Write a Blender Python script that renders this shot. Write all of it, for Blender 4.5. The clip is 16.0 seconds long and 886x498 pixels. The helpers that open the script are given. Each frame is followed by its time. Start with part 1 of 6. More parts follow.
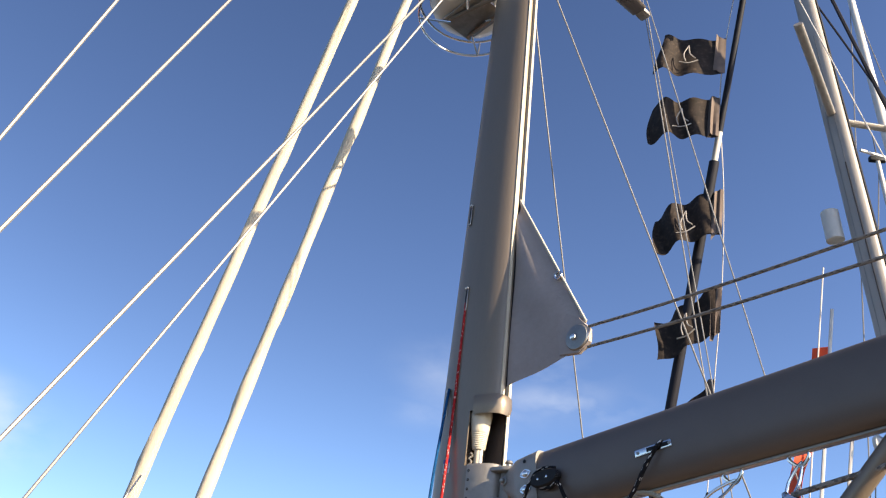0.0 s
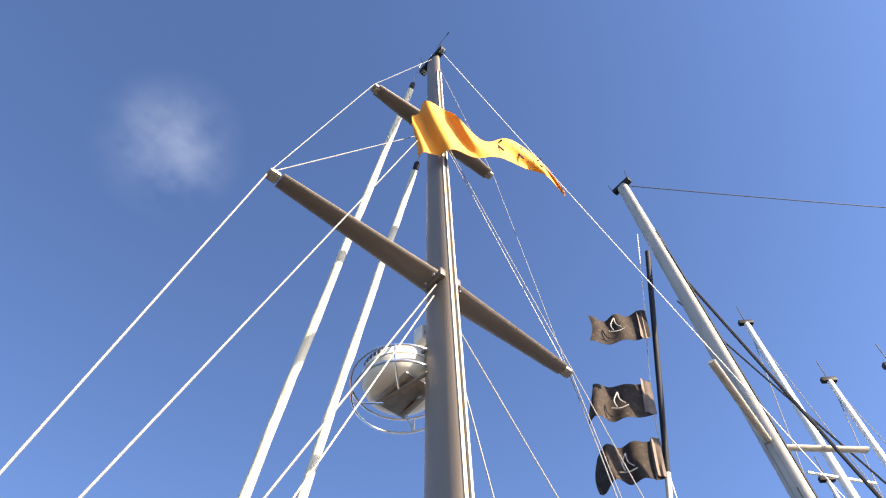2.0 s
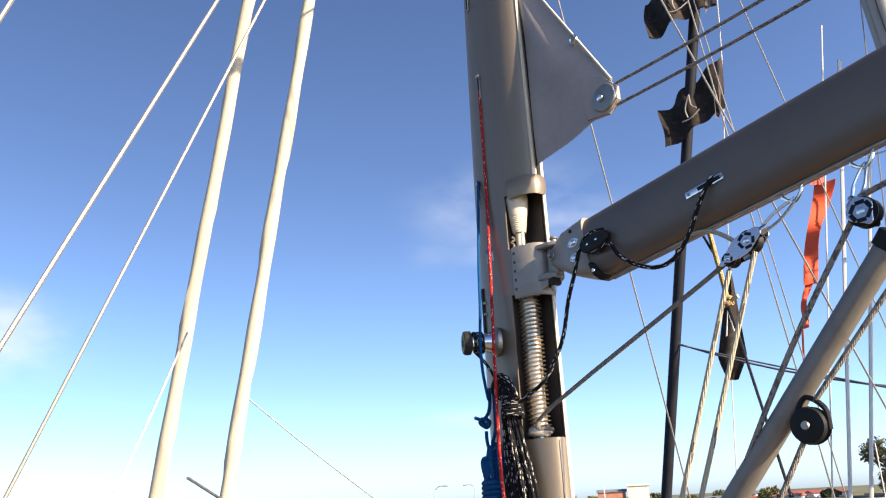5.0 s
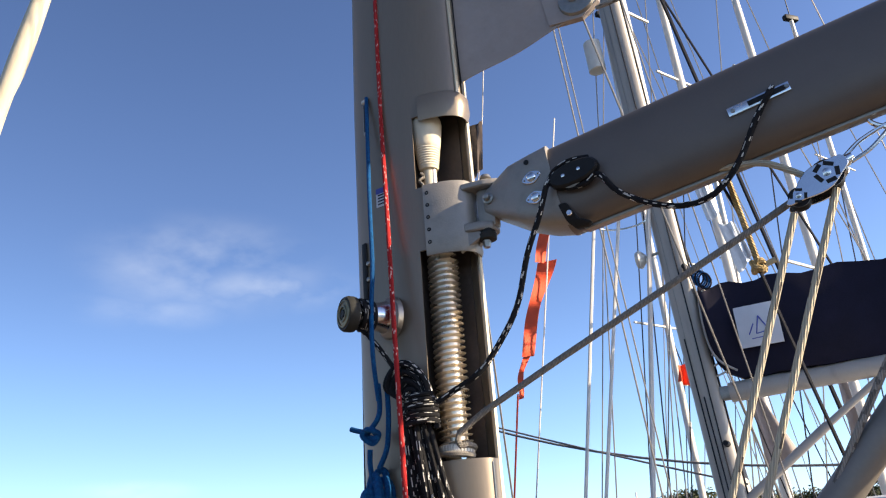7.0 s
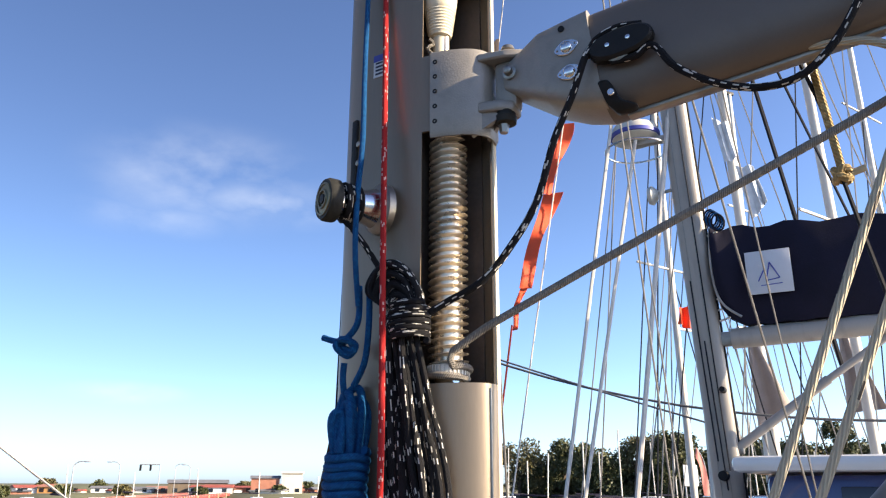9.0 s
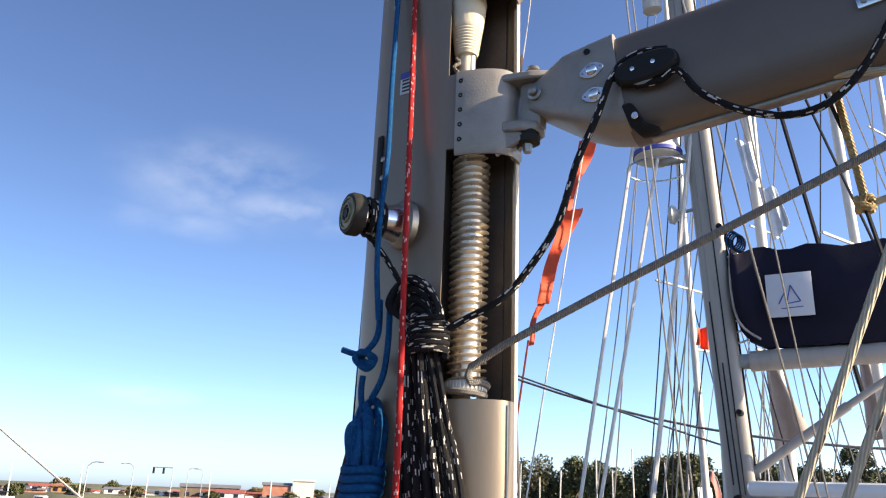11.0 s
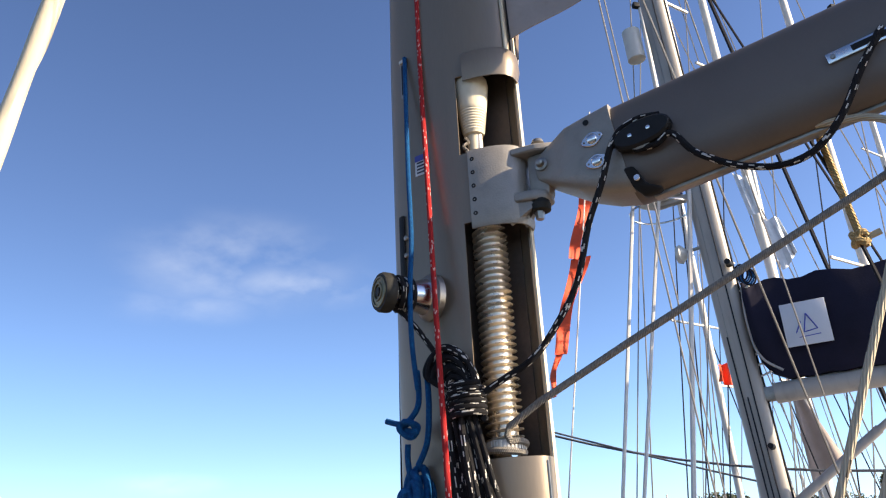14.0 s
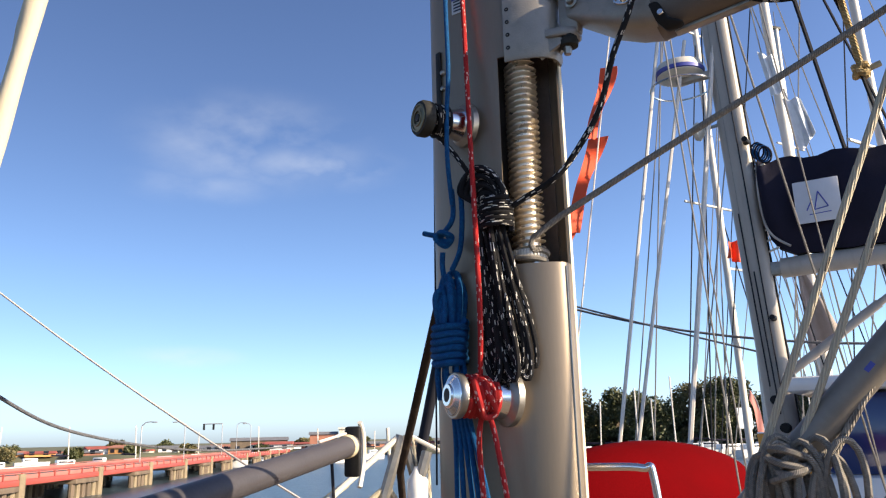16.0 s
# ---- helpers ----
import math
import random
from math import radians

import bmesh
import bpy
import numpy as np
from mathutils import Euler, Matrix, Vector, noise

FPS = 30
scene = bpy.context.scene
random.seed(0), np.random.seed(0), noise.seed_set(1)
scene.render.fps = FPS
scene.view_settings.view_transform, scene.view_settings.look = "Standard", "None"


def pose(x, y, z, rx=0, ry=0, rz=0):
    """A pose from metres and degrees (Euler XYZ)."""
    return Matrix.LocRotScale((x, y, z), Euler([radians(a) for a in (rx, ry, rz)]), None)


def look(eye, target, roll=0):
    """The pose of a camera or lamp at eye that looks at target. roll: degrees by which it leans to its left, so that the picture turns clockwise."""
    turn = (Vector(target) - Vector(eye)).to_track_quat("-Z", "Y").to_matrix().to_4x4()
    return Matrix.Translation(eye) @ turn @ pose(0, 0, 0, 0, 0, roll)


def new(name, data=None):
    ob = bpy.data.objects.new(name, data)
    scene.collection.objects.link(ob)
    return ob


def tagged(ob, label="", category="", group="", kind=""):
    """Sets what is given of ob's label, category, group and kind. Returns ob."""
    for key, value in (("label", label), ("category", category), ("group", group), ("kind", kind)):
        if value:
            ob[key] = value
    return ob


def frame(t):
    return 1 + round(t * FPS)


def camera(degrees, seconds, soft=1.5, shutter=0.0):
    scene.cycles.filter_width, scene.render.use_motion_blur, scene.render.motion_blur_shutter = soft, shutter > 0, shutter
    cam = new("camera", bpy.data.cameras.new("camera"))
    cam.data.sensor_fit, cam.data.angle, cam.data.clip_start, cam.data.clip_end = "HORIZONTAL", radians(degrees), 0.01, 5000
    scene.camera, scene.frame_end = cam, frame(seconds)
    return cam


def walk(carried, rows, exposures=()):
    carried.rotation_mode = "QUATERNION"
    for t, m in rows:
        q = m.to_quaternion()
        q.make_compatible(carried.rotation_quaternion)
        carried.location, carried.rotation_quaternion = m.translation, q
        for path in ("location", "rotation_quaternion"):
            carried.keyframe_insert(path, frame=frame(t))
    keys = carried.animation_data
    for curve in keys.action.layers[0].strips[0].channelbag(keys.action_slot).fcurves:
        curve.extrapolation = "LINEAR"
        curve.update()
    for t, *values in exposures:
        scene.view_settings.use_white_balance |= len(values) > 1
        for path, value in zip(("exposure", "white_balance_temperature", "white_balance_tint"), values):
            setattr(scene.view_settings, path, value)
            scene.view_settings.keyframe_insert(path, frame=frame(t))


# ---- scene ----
cam = camera(59.7, 16.0, soft=1.2)
PATH = [
    (0, (0.028, 0.191, 1.748), (-0.124, 1.911, 2.756), 7.8),
    (0.5, (0.018, 0.181, 1.768), (-0.156, 1.591, 3.176), 6.5),
    (1, (0.041, 0.143, 1.816), (-0.024, 1.251, 3.479), 2.2),
    (1.5, (0.048, 0.148, 1.821), (0.028, 1.171, 3.539), -1.5),
    (2, (0.054, 0.16, 1.808), (0.037, 1.244, 3.489), -2.3),
    (2.5, (0.05, 0.159, 1.775), (0.008, 1.328, 3.397), -2.3),
    (3, (0.037, 0.109, 1.755), (-0.066, 1.594, 3.09), -1.7),
    (3.5, (0.029, 0.101, 1.732), (-0.131, 1.769, 2.824), -1.4),
    (4, (0.002, 0.158, 1.646), (-0.166, 1.961, 2.495), -3.1),
    (4.5, (-0.005, 0.229, 1.619), (-0.222, 2.118, 2.238), -2.8),
    (7, (-0.668, 1.584, 1.601), (-0.052, 3.328, 2.36), -4.4),
    (7.5, (-0.573, 1.814, 1.668), (0.097, 3.557, 2.385), -4.0),
    (8, (-0.519, 1.972, 1.646), (0.182, 3.747, 2.245), -3.0),
    (8.5, (-0.538, 1.973, 1.645), (0.115, 3.765, 2.248), -1.4),
    (9, (-0.544, 1.952, 1.643), (0.082, 3.759, 2.229), 0.1),
    (11.5, (-0.561, 1.934, 1.648), (0.013, 3.743, 2.281), 2.2),
    (12, (-0.566, 1.933, 1.649), (0.008, 3.73, 2.311), 1.3),
    (12.5, (-0.579, 1.915, 1.649), (-0.006, 3.706, 2.329), 1.1),
    (13, (-0.595, 1.891, 1.654), (-0.027, 3.679, 2.347), 1.0),
    (13.5, (-0.612, 1.866, 1.643), (-0.058, 3.648, 2.362), -1.3),
    (14, (-0.634, 1.828, 1.631), (-0.091, 3.596, 2.391), -3.1),
    (14.5, (-0.656, 1.784, 1.598), (-0.133, 3.548, 2.384), -2.6),
    (15, (-0.692, 1.757, 1.547), (-0.205, 3.551, 2.286), -2.7),
    (15.5, (-0.713, 1.734, 1.508), (-0.217, 3.55, 2.183), -2.3),
    (16, (-0.732, 1.701, 1.418), (-0.208, 3.571, 1.896), -1.4),
]
walk(cam, [(t, look(eye, target, roll)) for t, eye, target, roll in PATH],
     [(0, 1.45), (0.5, 1.63), (1, 1.93), (1.5, 2.12), (2, 2.20), (2.5, 2.28), (3, 2.23), (3.5, 2.16), (4, 1.84), (4.5, 1.56), (7, 1.47), (8, 1.65), (9, 1.61), (12.5, 1.52), (14.5, 1.51), (15.5, 1.51), (16, 1.32)])

# ------------------------------------------------------------ world and sun
SUN_AZ, SUN_EL = (0.797, -0.604), 24.0
world = bpy.data.worlds.new("sky")
scene.world = world
world.use_nodes = True
wn, wl = world.node_tree.nodes, world.node_tree.links
wn.clear()
w_out = wn.new("ShaderNodeOutputWorld")
w_bg = wn.new("ShaderNodeBackground")
w_sky = wn.new("ShaderNodeTexSky")
w_sky.sky_type = "NISHITA"
w_sky.sun_disc = False
w_sky.sun_elevation = radians(SUN_EL)
w_sky.sun_rotation = math.atan2(SUN_AZ[0], SUN_AZ[1])
w_sky.air_density, w_sky.dust_density, w_sky.ozone_density = 1.0, 0.8, 4.0
w_bg.inputs["Strength"].default_value = 0.06
w_geo = wn.new("ShaderNodeTexCoord")


def cloud_mask(direction, spread, stretch, seed, amount):
    """A wisp of cloud round one direction of the sky."""
    sub = wn.new("ShaderNodeVectorMath")
    sub.operation = "SUBTRACT"
    wl.new(w_geo.outputs["Generated"], sub.inputs[0])
    sub.inputs[1].default_value = direction
    mul = wn.new("ShaderNodeVectorMath")
    mul.operation = "MULTIPLY"
    wl.new(sub.outputs[0], mul.inputs[0])
    mul.inputs[1].default_value = (1 / spread, 1 / spread, stretch / spread)
    length = wn.new("ShaderNodeVectorMath")
    length.operation = "LENGTH"
    wl.new(mul.outputs[0], length.inputs[0])
    fall = wn.new("ShaderNodeMapRange")
    fall.interpolation_type = "SMOOTHSTEP"
    wl.new(length.outputs["Value"], fall.inputs["Value"])
    fall.inputs["From Min"].default_value, fall.inputs["From Max"].default_value = 0.1, 1.0
    fall.inputs["To Min"].default_value, fall.inputs["To Max"].default_value = 1.0, 0.0
    tex = wn.new("ShaderNodeTexNoise")
    shift = wn.new("ShaderNodeMapping")
    wl.new(w_geo.outputs["Generated"], shift.inputs["Vector"])
    shift.inputs["Location"].default_value = (seed, seed * 0.7, seed * 0.3)
    shift.inputs["Rotation"].default_value = (0, 0.5, 0.2)
    shift.inputs["Scale"].default_value = (7, 7, 13)
    wl.new(shift.outputs[0], tex.inputs["Vector"])
    tex.inputs["Scale"].default_value = 1.6
    tex.inputs["Detail"].default_value = 5
    tex.inputs["Roughness"].default_value = 0.5
    ramp = wn.new("ShaderNodeMapRange")
    wl.new(tex.outputs["Fac"], ramp.inputs["Value"])
    ramp.inputs["From Min"].default_value, ramp.inputs["From Max"].default_value = 0.36, 0.75
    ramp.inputs["To Max"].default_value = amount
    both = wn.new("ShaderNodeMath")
    both.operation = "MULTIPLY"
    wl.new(fall.outputs[0], both.inputs[0])
    wl.new(ramp.outputs[0], both.inputs[1])
    return both.outputs[0]


total = None
for direction, spread, stretch, seed, amount in (
        ((0.02, 0.932, 0.362), 0.18, 2.4, 1.3, 0.4), ((0.105, 0.935, 0.338), 0.13, 3.6, 4.1, 0.45),
        ((-0.054, 0.993, 0.104), 0.09, 5.0, 2.2, 0.6), ((-0.60, 0.78, 0.20), 0.17, 2.2, 7.7, 1.0),
        ((-0.331, 0.384, 0.862), 0.10, 1.0, 3.6, 0.17), ((-0.04, 0.95, 0.31), 0.12, 4.0, 9.2, 0.25)):
    m = cloud_mask(direction, spread, stretch, seed, amount)
    if total is None:
        total = m
    else:
        add = wn.new("ShaderNodeMath")
        add.operation = "MAXIMUM"
        wl.new(total, add.inputs[0])
        wl.new(m, add.inputs[1])
        total = add.outputs[0]
w_mix = wn.new("ShaderNodeMixRGB")
wl.new(total, w_mix.inputs["Fac"])
w_tint = wn.new("ShaderNodeMixRGB")
w_tint.blend_type = "MULTIPLY"
w_tint.inputs["Fac"].default_value = 1.0
w_tint.inputs["Color2"].default_value = (1.04, 0.98, 1.11, 1)
wl.new(w_sky.outputs[0], w_tint.inputs["Color1"])
w_sep = wn.new("ShaderNodeSeparateXYZ")
wl.new(w_geo.outputs["Generated"], w_sep.inputs[0])
w_low = wn.new("ShaderNodeMapRange")
w_low.interpolation_type = "SMOOTHSTEP"
wl.new(w_sep.outputs["Z"], w_low.inputs["Value"])
w_low.inputs["From Min"].default_value, w_low.inputs["From Max"].default_value = 0.0, 0.45
w_low.inputs["To Min"].default_value, w_low.inputs["To Max"].default_value = 1.0, 0.0
w_haze = wn.new("ShaderNodeMixRGB")
w_haze.blend_type = "MULTIPLY"
wl.new(w_low.outputs[0], w_haze.inputs["Fac"])
wl.new(w_tint.outputs[0], w_haze.inputs["Color1"])
w_haze.inputs["Color2"].default_value = (1.09, 1.21, 1.21, 1)
# the sky brightens smoothly towards the sun's side
w_dot = wn.new("ShaderNodeVectorMath")
w_dot.operation = "DOT_PRODUCT"
wl.new(w_geo.outputs["Generated"], w_dot.inputs[0])
w_dot.inputs[1].default_value = Vector((SUN_AZ[0], SUN_AZ[1], 0.0)).normalized()
w_side = wn.new("ShaderNodeMapRange")
wl.new(w_dot.outputs["Value"], w_side.inputs["Value"])
w_side.inputs["From Min"].default_value, w_side.inputs["From Max"].default_value = -0.85, 0.35
w_side.inputs["To Min"].default_value, w_side.inputs["To Max"].default_value = 0.87, 1.42
w_glow = wn.new("ShaderNodeVectorMath")
w_glow.operation = "SCALE"
w_near = wn.new("ShaderNodeMapRange")
w_near.interpolation_type = "SMOOTHSTEP"
wl.new(w_sep.outputs["Z"], w_near.inputs["Value"])
w_near.inputs["From Min"].default_value, w_near.inputs["From Max"].default_value = 0.0, 0.16
w_near.inputs["To Min"].default_value, w_near.inputs["To Max"].default_value = 1.0, 0.0
w_pale = wn.new("ShaderNodeMixRGB")
w_pale.blend_type = "MULTIPLY"
wl.new(w_near.outputs[0], w_pale.inputs["Fac"])
wl.new(w_haze.outputs[0], w_pale.inputs["Color1"])
w_pale.inputs["Color2"].default_value = (1.10, 1.18, 1.38, 1)
wl.new(w_pale.outputs[0], w_glow.inputs[0])
# and deepens towards the zenith
w_deep = wn.new("ShaderNodeMapRange")
wl.new(w_sep.outputs["Z"], w_deep.inputs["Value"])
w_deep.inputs["From Min"].default_value, w_deep.inputs["From Max"].default_value = 0.1, 0.97
w_deep.inputs["To Min"].default_value, w_deep.inputs["To Max"].default_value = 1.14, 0.76
w_scale = wn.new("ShaderNodeMath")
w_scale.operation = "MULTIPLY"
wl.new(w_side.outputs[0], w_scale.inputs[0])
wl.new(w_deep.outputs[0], w_scale.inputs[1])
wl.new(w_scale.outputs[0], w_glow.inputs["Scale"])
wl.new(w_glow.outputs[0], w_mix.inputs["Color1"])
w_mix.inputs["Color2"].default_value = (6.3, 6.5, 6.9, 1)
wl.new(w_mix.outputs[0], w_bg.inputs["Color"])
wl.new(w_bg.outputs[0], w_out.inputs["Surface"])

sun = new("sun", bpy.data.lights.new("sun", "SUN"))
sun.data.energy, sun.data.angle, sun.data.color = 4.7, radians(0.53), (1.0, 0.84, 0.62)
el = radians(SUN_EL)
flat = Vector((SUN_AZ[0], SUN_AZ[1], 0)).normalized()
sun.matrix_basis = look((20, -10, 30), Vector((20, -10, 30)) - Vector((flat.x * math.cos(el), flat.y * math.cos(el), math.sin(el))))


# ------------------------------------------------------------ materials
def material(name, base, rough=0.5, metal=0.0, vary=0.12, scale=6.0, bump=0.1, fine=90.0, sheen=0.0, coat=0.0, stretch=(1, 1, 1), second=None, second_amount=0.35):
    """A surface with variation at two scales: broad stains and fine grain."""
    mat = bpy.data.materials.new(name)
    mat.use_nodes = True
    n, l = mat.node_tree.nodes, mat.node_tree.links
    b = n["Principled BSDF"]
    co = n.new("ShaderNodeTexCoord")
    mp = n.new("ShaderNodeMapping")
    mp.inputs["Scale"].default_value = stretch
    l.new(co.outputs["Object"], mp.inputs["Vector"])
    big, small = n.new("ShaderNodeTexNoise"), n.new("ShaderNodeTexNoise")
    for tex, sc, detail in ((big, scale, 5), (small, fine, 3)):
        l.new(mp.outputs[0], tex.inputs["Vector"])
        tex.inputs["Scale"].default_value, tex.inputs["Detail"].default_value = sc, detail
    mix = n.new("ShaderNodeMath")
    mix.operation = "MULTIPLY_ADD"
    l.new(big.outputs["Fac"], mix.inputs[0])
    mix.inputs[1].default_value = 0.7
    half = n.new("ShaderNodeMath")
    half.operation = "MULTIPLY"
    half.inputs[1].default_value = 0.3
    l.new(small.outputs["Fac"], half.inputs[0])
    l.new(half.outputs[0], mix.inputs[2])
    ramp = n.new("ShaderNodeMapRange")
    ramp.inputs["From Min"].default_value, ramp.inputs["From Max"].default_value = 0.3, 0.7
    ramp.inputs["To Min"].default_value, ramp.inputs["To Max"].default_value = 1 - vary, 1 + vary
    l.new(mix.outputs[0], ramp.inputs["Value"])
    tone = n.new("ShaderNodeVectorMath")
    tone.operation = "SCALE"
    l.new(ramp.outputs[0], tone.inputs["Scale"])
    if second:
        stain = n.new("ShaderNodeTexNoise")
        stain.inputs["Scale"].default_value, stain.inputs["Detail"].default_value = scale * 2.3, 6
        l.new(mp.outputs[0], stain.inputs["Vector"])
        sr = n.new("ShaderNodeMapRange")
        sr.inputs["From Min"].default_value, sr.inputs["From Max"].default_value = 0.52, 0.72
        sr.inputs["To Max"].default_value = second_amount
        l.new(stain.outputs["Fac"], sr.inputs["Value"])
        blend = n.new("ShaderNodeMixRGB")
        blend.inputs["Color1"].default_value, blend.inputs["Color2"].default_value = (*base, 1), (*second, 1)
        l.new(sr.outputs[0], blend.inputs["Fac"])
        l.new(blend.outputs[0], tone.inputs[0])
    else:
        tone.inputs[0].default_value = base
    l.new(tone.outputs[0], b.inputs["Base Color"])
    rr = n.new("ShaderNodeMapRange")
    rr.inputs["To Min"].default_value, rr.inputs["To Max"].default_value = max(rough - 0.08, 0.02), min(rough + 0.1, 1)
    l.new(big.outputs["Fac"], rr.inputs["Value"])
    l.new(rr.outputs[0], b.inputs["Roughness"])
    b.inputs["Metallic"].default_value = metal
    b.inputs["Coat Weight"].default_value = coat
    if sheen:
        b.inputs["Sheen Weight"].default_value = sheen
    if bump:
        bp = n.new("ShaderNodeBump")
        bp.inputs["Strength"].default_value, bp.inputs["Distance"].default_value = bump, 0.004
        l.new(small.outputs["Fac"], bp.inputs["Height"])
        l.new(bp.outputs[0], b.inputs["Normal"])
    return mat


def braid(name, base, fleck=None, share=0.3, along=75.0, around=6.0, rough=0.8):
    """Braided rope: diagonal strands with flecks of a second colour, laid out in metres along the rope."""
    mat = bpy.data.materials.new(name)
    mat.use_nodes = True
    n, l = mat.node_tree.nodes, mat.node_tree.links
    b = n["Principled BSDF"]
    b.inputs["Roughness"].default_value = rough
    b.inputs["Specular IOR Level"].default_value = 0.2
    uv = n.new("ShaderNodeUVMap")
    sep = n.new("ShaderNodeSeparateXYZ")
    l.new(uv.outputs[0], sep.inputs[0])
    def calc(op, a, c, third=None):
        node = n.new("ShaderNodeMath")
        node.operation = op
        for k, value in enumerate((a, c, third)):
            if value is None:
                continue
            if isinstance(value, (int, float)):
                node.inputs[k].default_value = value
            else:
                l.new(value, node.inputs[k])
        return node.outputs[0]
    u, v = calc("MULTIPLY", sep.outputs["X"], around), calc("MULTIPLY", sep.outputs["Y"], along)
    row = calc("FLOOR", u, 0)
    skew = calc("ADD", v, calc("MULTIPLY", row, 0.37))
    cell = n.new("ShaderNodeCombineXYZ")
    l.new(row, cell.inputs[0])
    l.new(calc("FLOOR", skew, 0), cell.inputs[1])
    white = n.new("ShaderNodeTexWhiteNoise")
    white.noise_dimensions = "2D"
    l.new(cell.outputs[0], white.inputs["Vector"])
    weave = calc("SINE", calc("MULTIPLY", calc("ADD", v, u), 2 * math.pi), 0)
    shade = calc("MULTIPLY_ADD", weave, 0.10, 0.92)
    tone = n.new("ShaderNodeVectorMath")
    tone.operation = "SCALE"
    l.new(shade, tone.inputs["Scale"])
    if fleck:
        mix = n.new("ShaderNodeMixRGB")
        l.new(calc("LESS_THAN", white.outputs["Value"], share), mix.inputs["Fac"])
        mix.inputs["Color1"].default_value, mix.inputs["Color2"].default_value = (*base, 1), (*fleck, 1)
        l.new(mix.outputs[0], tone.inputs[0])
    else:
        tone.inputs[0].default_value = base
    l.new(tone.outputs[0], b.inputs["Base Color"])
    bp = n.new("ShaderNodeBump")
    bp.inputs["Strength"].default_value, bp.inputs["Distance"].default_value = 0.6, 0.002
    l.new(weave, bp.inputs["Height"])
    l.new(bp.outputs[0], b.inputs["Normal"])
    return mat


def leaf_material(name, base, other):
    mat = bpy.data.materials.new(name)
    mat.use_nodes = True
    n, l = mat.node_tree.nodes, mat.node_tree.links
    geo = n.new("ShaderNodeNewGeometry")
    mix = n.new("ShaderNodeMixRGB")
    mix.inputs["Color1"].default_value, mix.inputs["Color2"].default_value = (*base, 1), (*other, 1)
    l.new(geo.outputs["Random Per Island"], mix.inputs["Fac"])
    l.new(mix.outputs[0], n["Principled BSDF"].inputs["Base Color"])
    n["Principled BSDF"].inputs["Roughness"].default_value = 0.6
    return mat


MAST = material("mast_coating", (0.228, 0.176, 0.124), 0.36, 0.42, vary=0.08, scale=3.0, bump=0.04, fine=160, stretch=(1, 1, 0.15), second=(0.17, 0.132, 0.095), second_amount=0.4)
BOOM = material("boom_coating", (0.115, 0.092, 0.076), 0.42, 0.12, vary=0.07, scale=2.5, bump=0.04, fine=140, second=(0.085, 0.069, 0.057), second_amount=0.35)
# darker than the mast coating: the recess's shade put into the colour
CAVITY = material("cavity_shade_brown", (0.10, 0.075, 0.06), 0.6, 0.2, vary=0.25, scale=8, bump=0.2)
CAST = material("cast_aluminium", (0.255, 0.228, 0.195), 0.42, 0.25, vary=0.1, scale=12, bump=0.18, fine=220, second=(0.18, 0.162, 0.14), second_amount=0.45)
SCREW = material("furler_alloy", (0.62, 0.54, 0.43), 0.28, 0.7, vary=0.12, scale=25, bump=0.08, fine=260)
STEEL = material("stainless_steel", (0.68, 0.67, 0.65), 0.16, 1.0, vary=0.06, scale=14, bump=0.02)
DARKSTEEL = material("dull_steel", (0.28, 0.26, 0.23), 0.38, 0.8, vary=0.2, scale=20, bump=0.1)
DARKFLANGE = material("worn_black_flange", (0.022, 0.021, 0.018), 0.62, 0.0, vary=0.3, scale=25, bump=0.2)
BRASS = material("tarnished_bronze", (0.15, 0.13, 0.075), 0.42, 0.8, vary=0.2, scale=30, bump=0.1)
WIRE = material("rigging_wire", (0.22, 0.205, 0.185), 0.5, 0.3, vary=0.1, scale=9, bump=0)
WHITEWIRE = material("sheathed_wire", (0.58, 0.53, 0.47), 0.45, 0.0, vary=0.12, scale=9, bump=0.05)
BLACKWIRE = material("black_rod", (0.012, 0.012, 0.017), 0.65, 0.0, vary=0.3, scale=5, bump=0.05)
SAILWHITE = material("furled_dacron", (0.53, 0.46, 0.34), 0.75, 0.0, vary=0.07, scale=4, bump=0.3, fine=60, stretch=(1, 1, 0.3), second=(0.46, 0.385, 0.275), second_amount=0.3)
# spar grey darkened: its shade is put into the base colour
SPARGREY = material("shaded_spar", (0.06, 0.054, 0.058), 0.5, 0.2, vary=0.2, scale=5, bump=0.1, second=(0.05, 0.045, 0.05))
HANGSAIL = material("hanging_dacron", (0.55, 0.5, 0.42), 0.75, 0.0, vary=0.1, scale=5, bump=0.3)
OCHREWALL = material("ochre_render", (0.62, 0.30, 0.10), 0.8, 0.0, vary=0.15, scale=0.5)
SAILGREY = material("mainsail_cloth", (0.31, 0.255, 0.225), 0.7, 0.0, vary=0.1, scale=7, bump=0.25, fine=45, second=(0.25, 0.205, 0.18), second_amount=0.3)
WHITEPLASTIC = material("white_plastic", (0.56, 0.52, 0.45), 0.4, 0.0, vary=0.07, scale=10, bump=0.05, second=(0.55, 0.51, 0.44), second_amount=0.35)
BLACKPLASTIC = material("black_plastic", (0.012, 0.0115, 0.0115), 0.55, 0.0, vary=0.3, scale=20, bump=0.1)
BLACKCLOTH = material("black_flag_cloth", (0.024, 0.017, 0.013), 0.8, 0.0, vary=0.45, scale=6, bump=0.3, second=(0.07, 0.048, 0.034), second_amount=0.7)
BROWNCLOTH = material("faded_flag_band", (0.12, 0.085, 0.065), 0.8, 0.0, vary=0.3, scale=6, bump=0.3)
YELLOWCLOTH = material("yellow_flag_cloth", (0.66, 0.235, 0.008), 0.7, 0.0, vary=0.15, scale=5, bump=0.2)
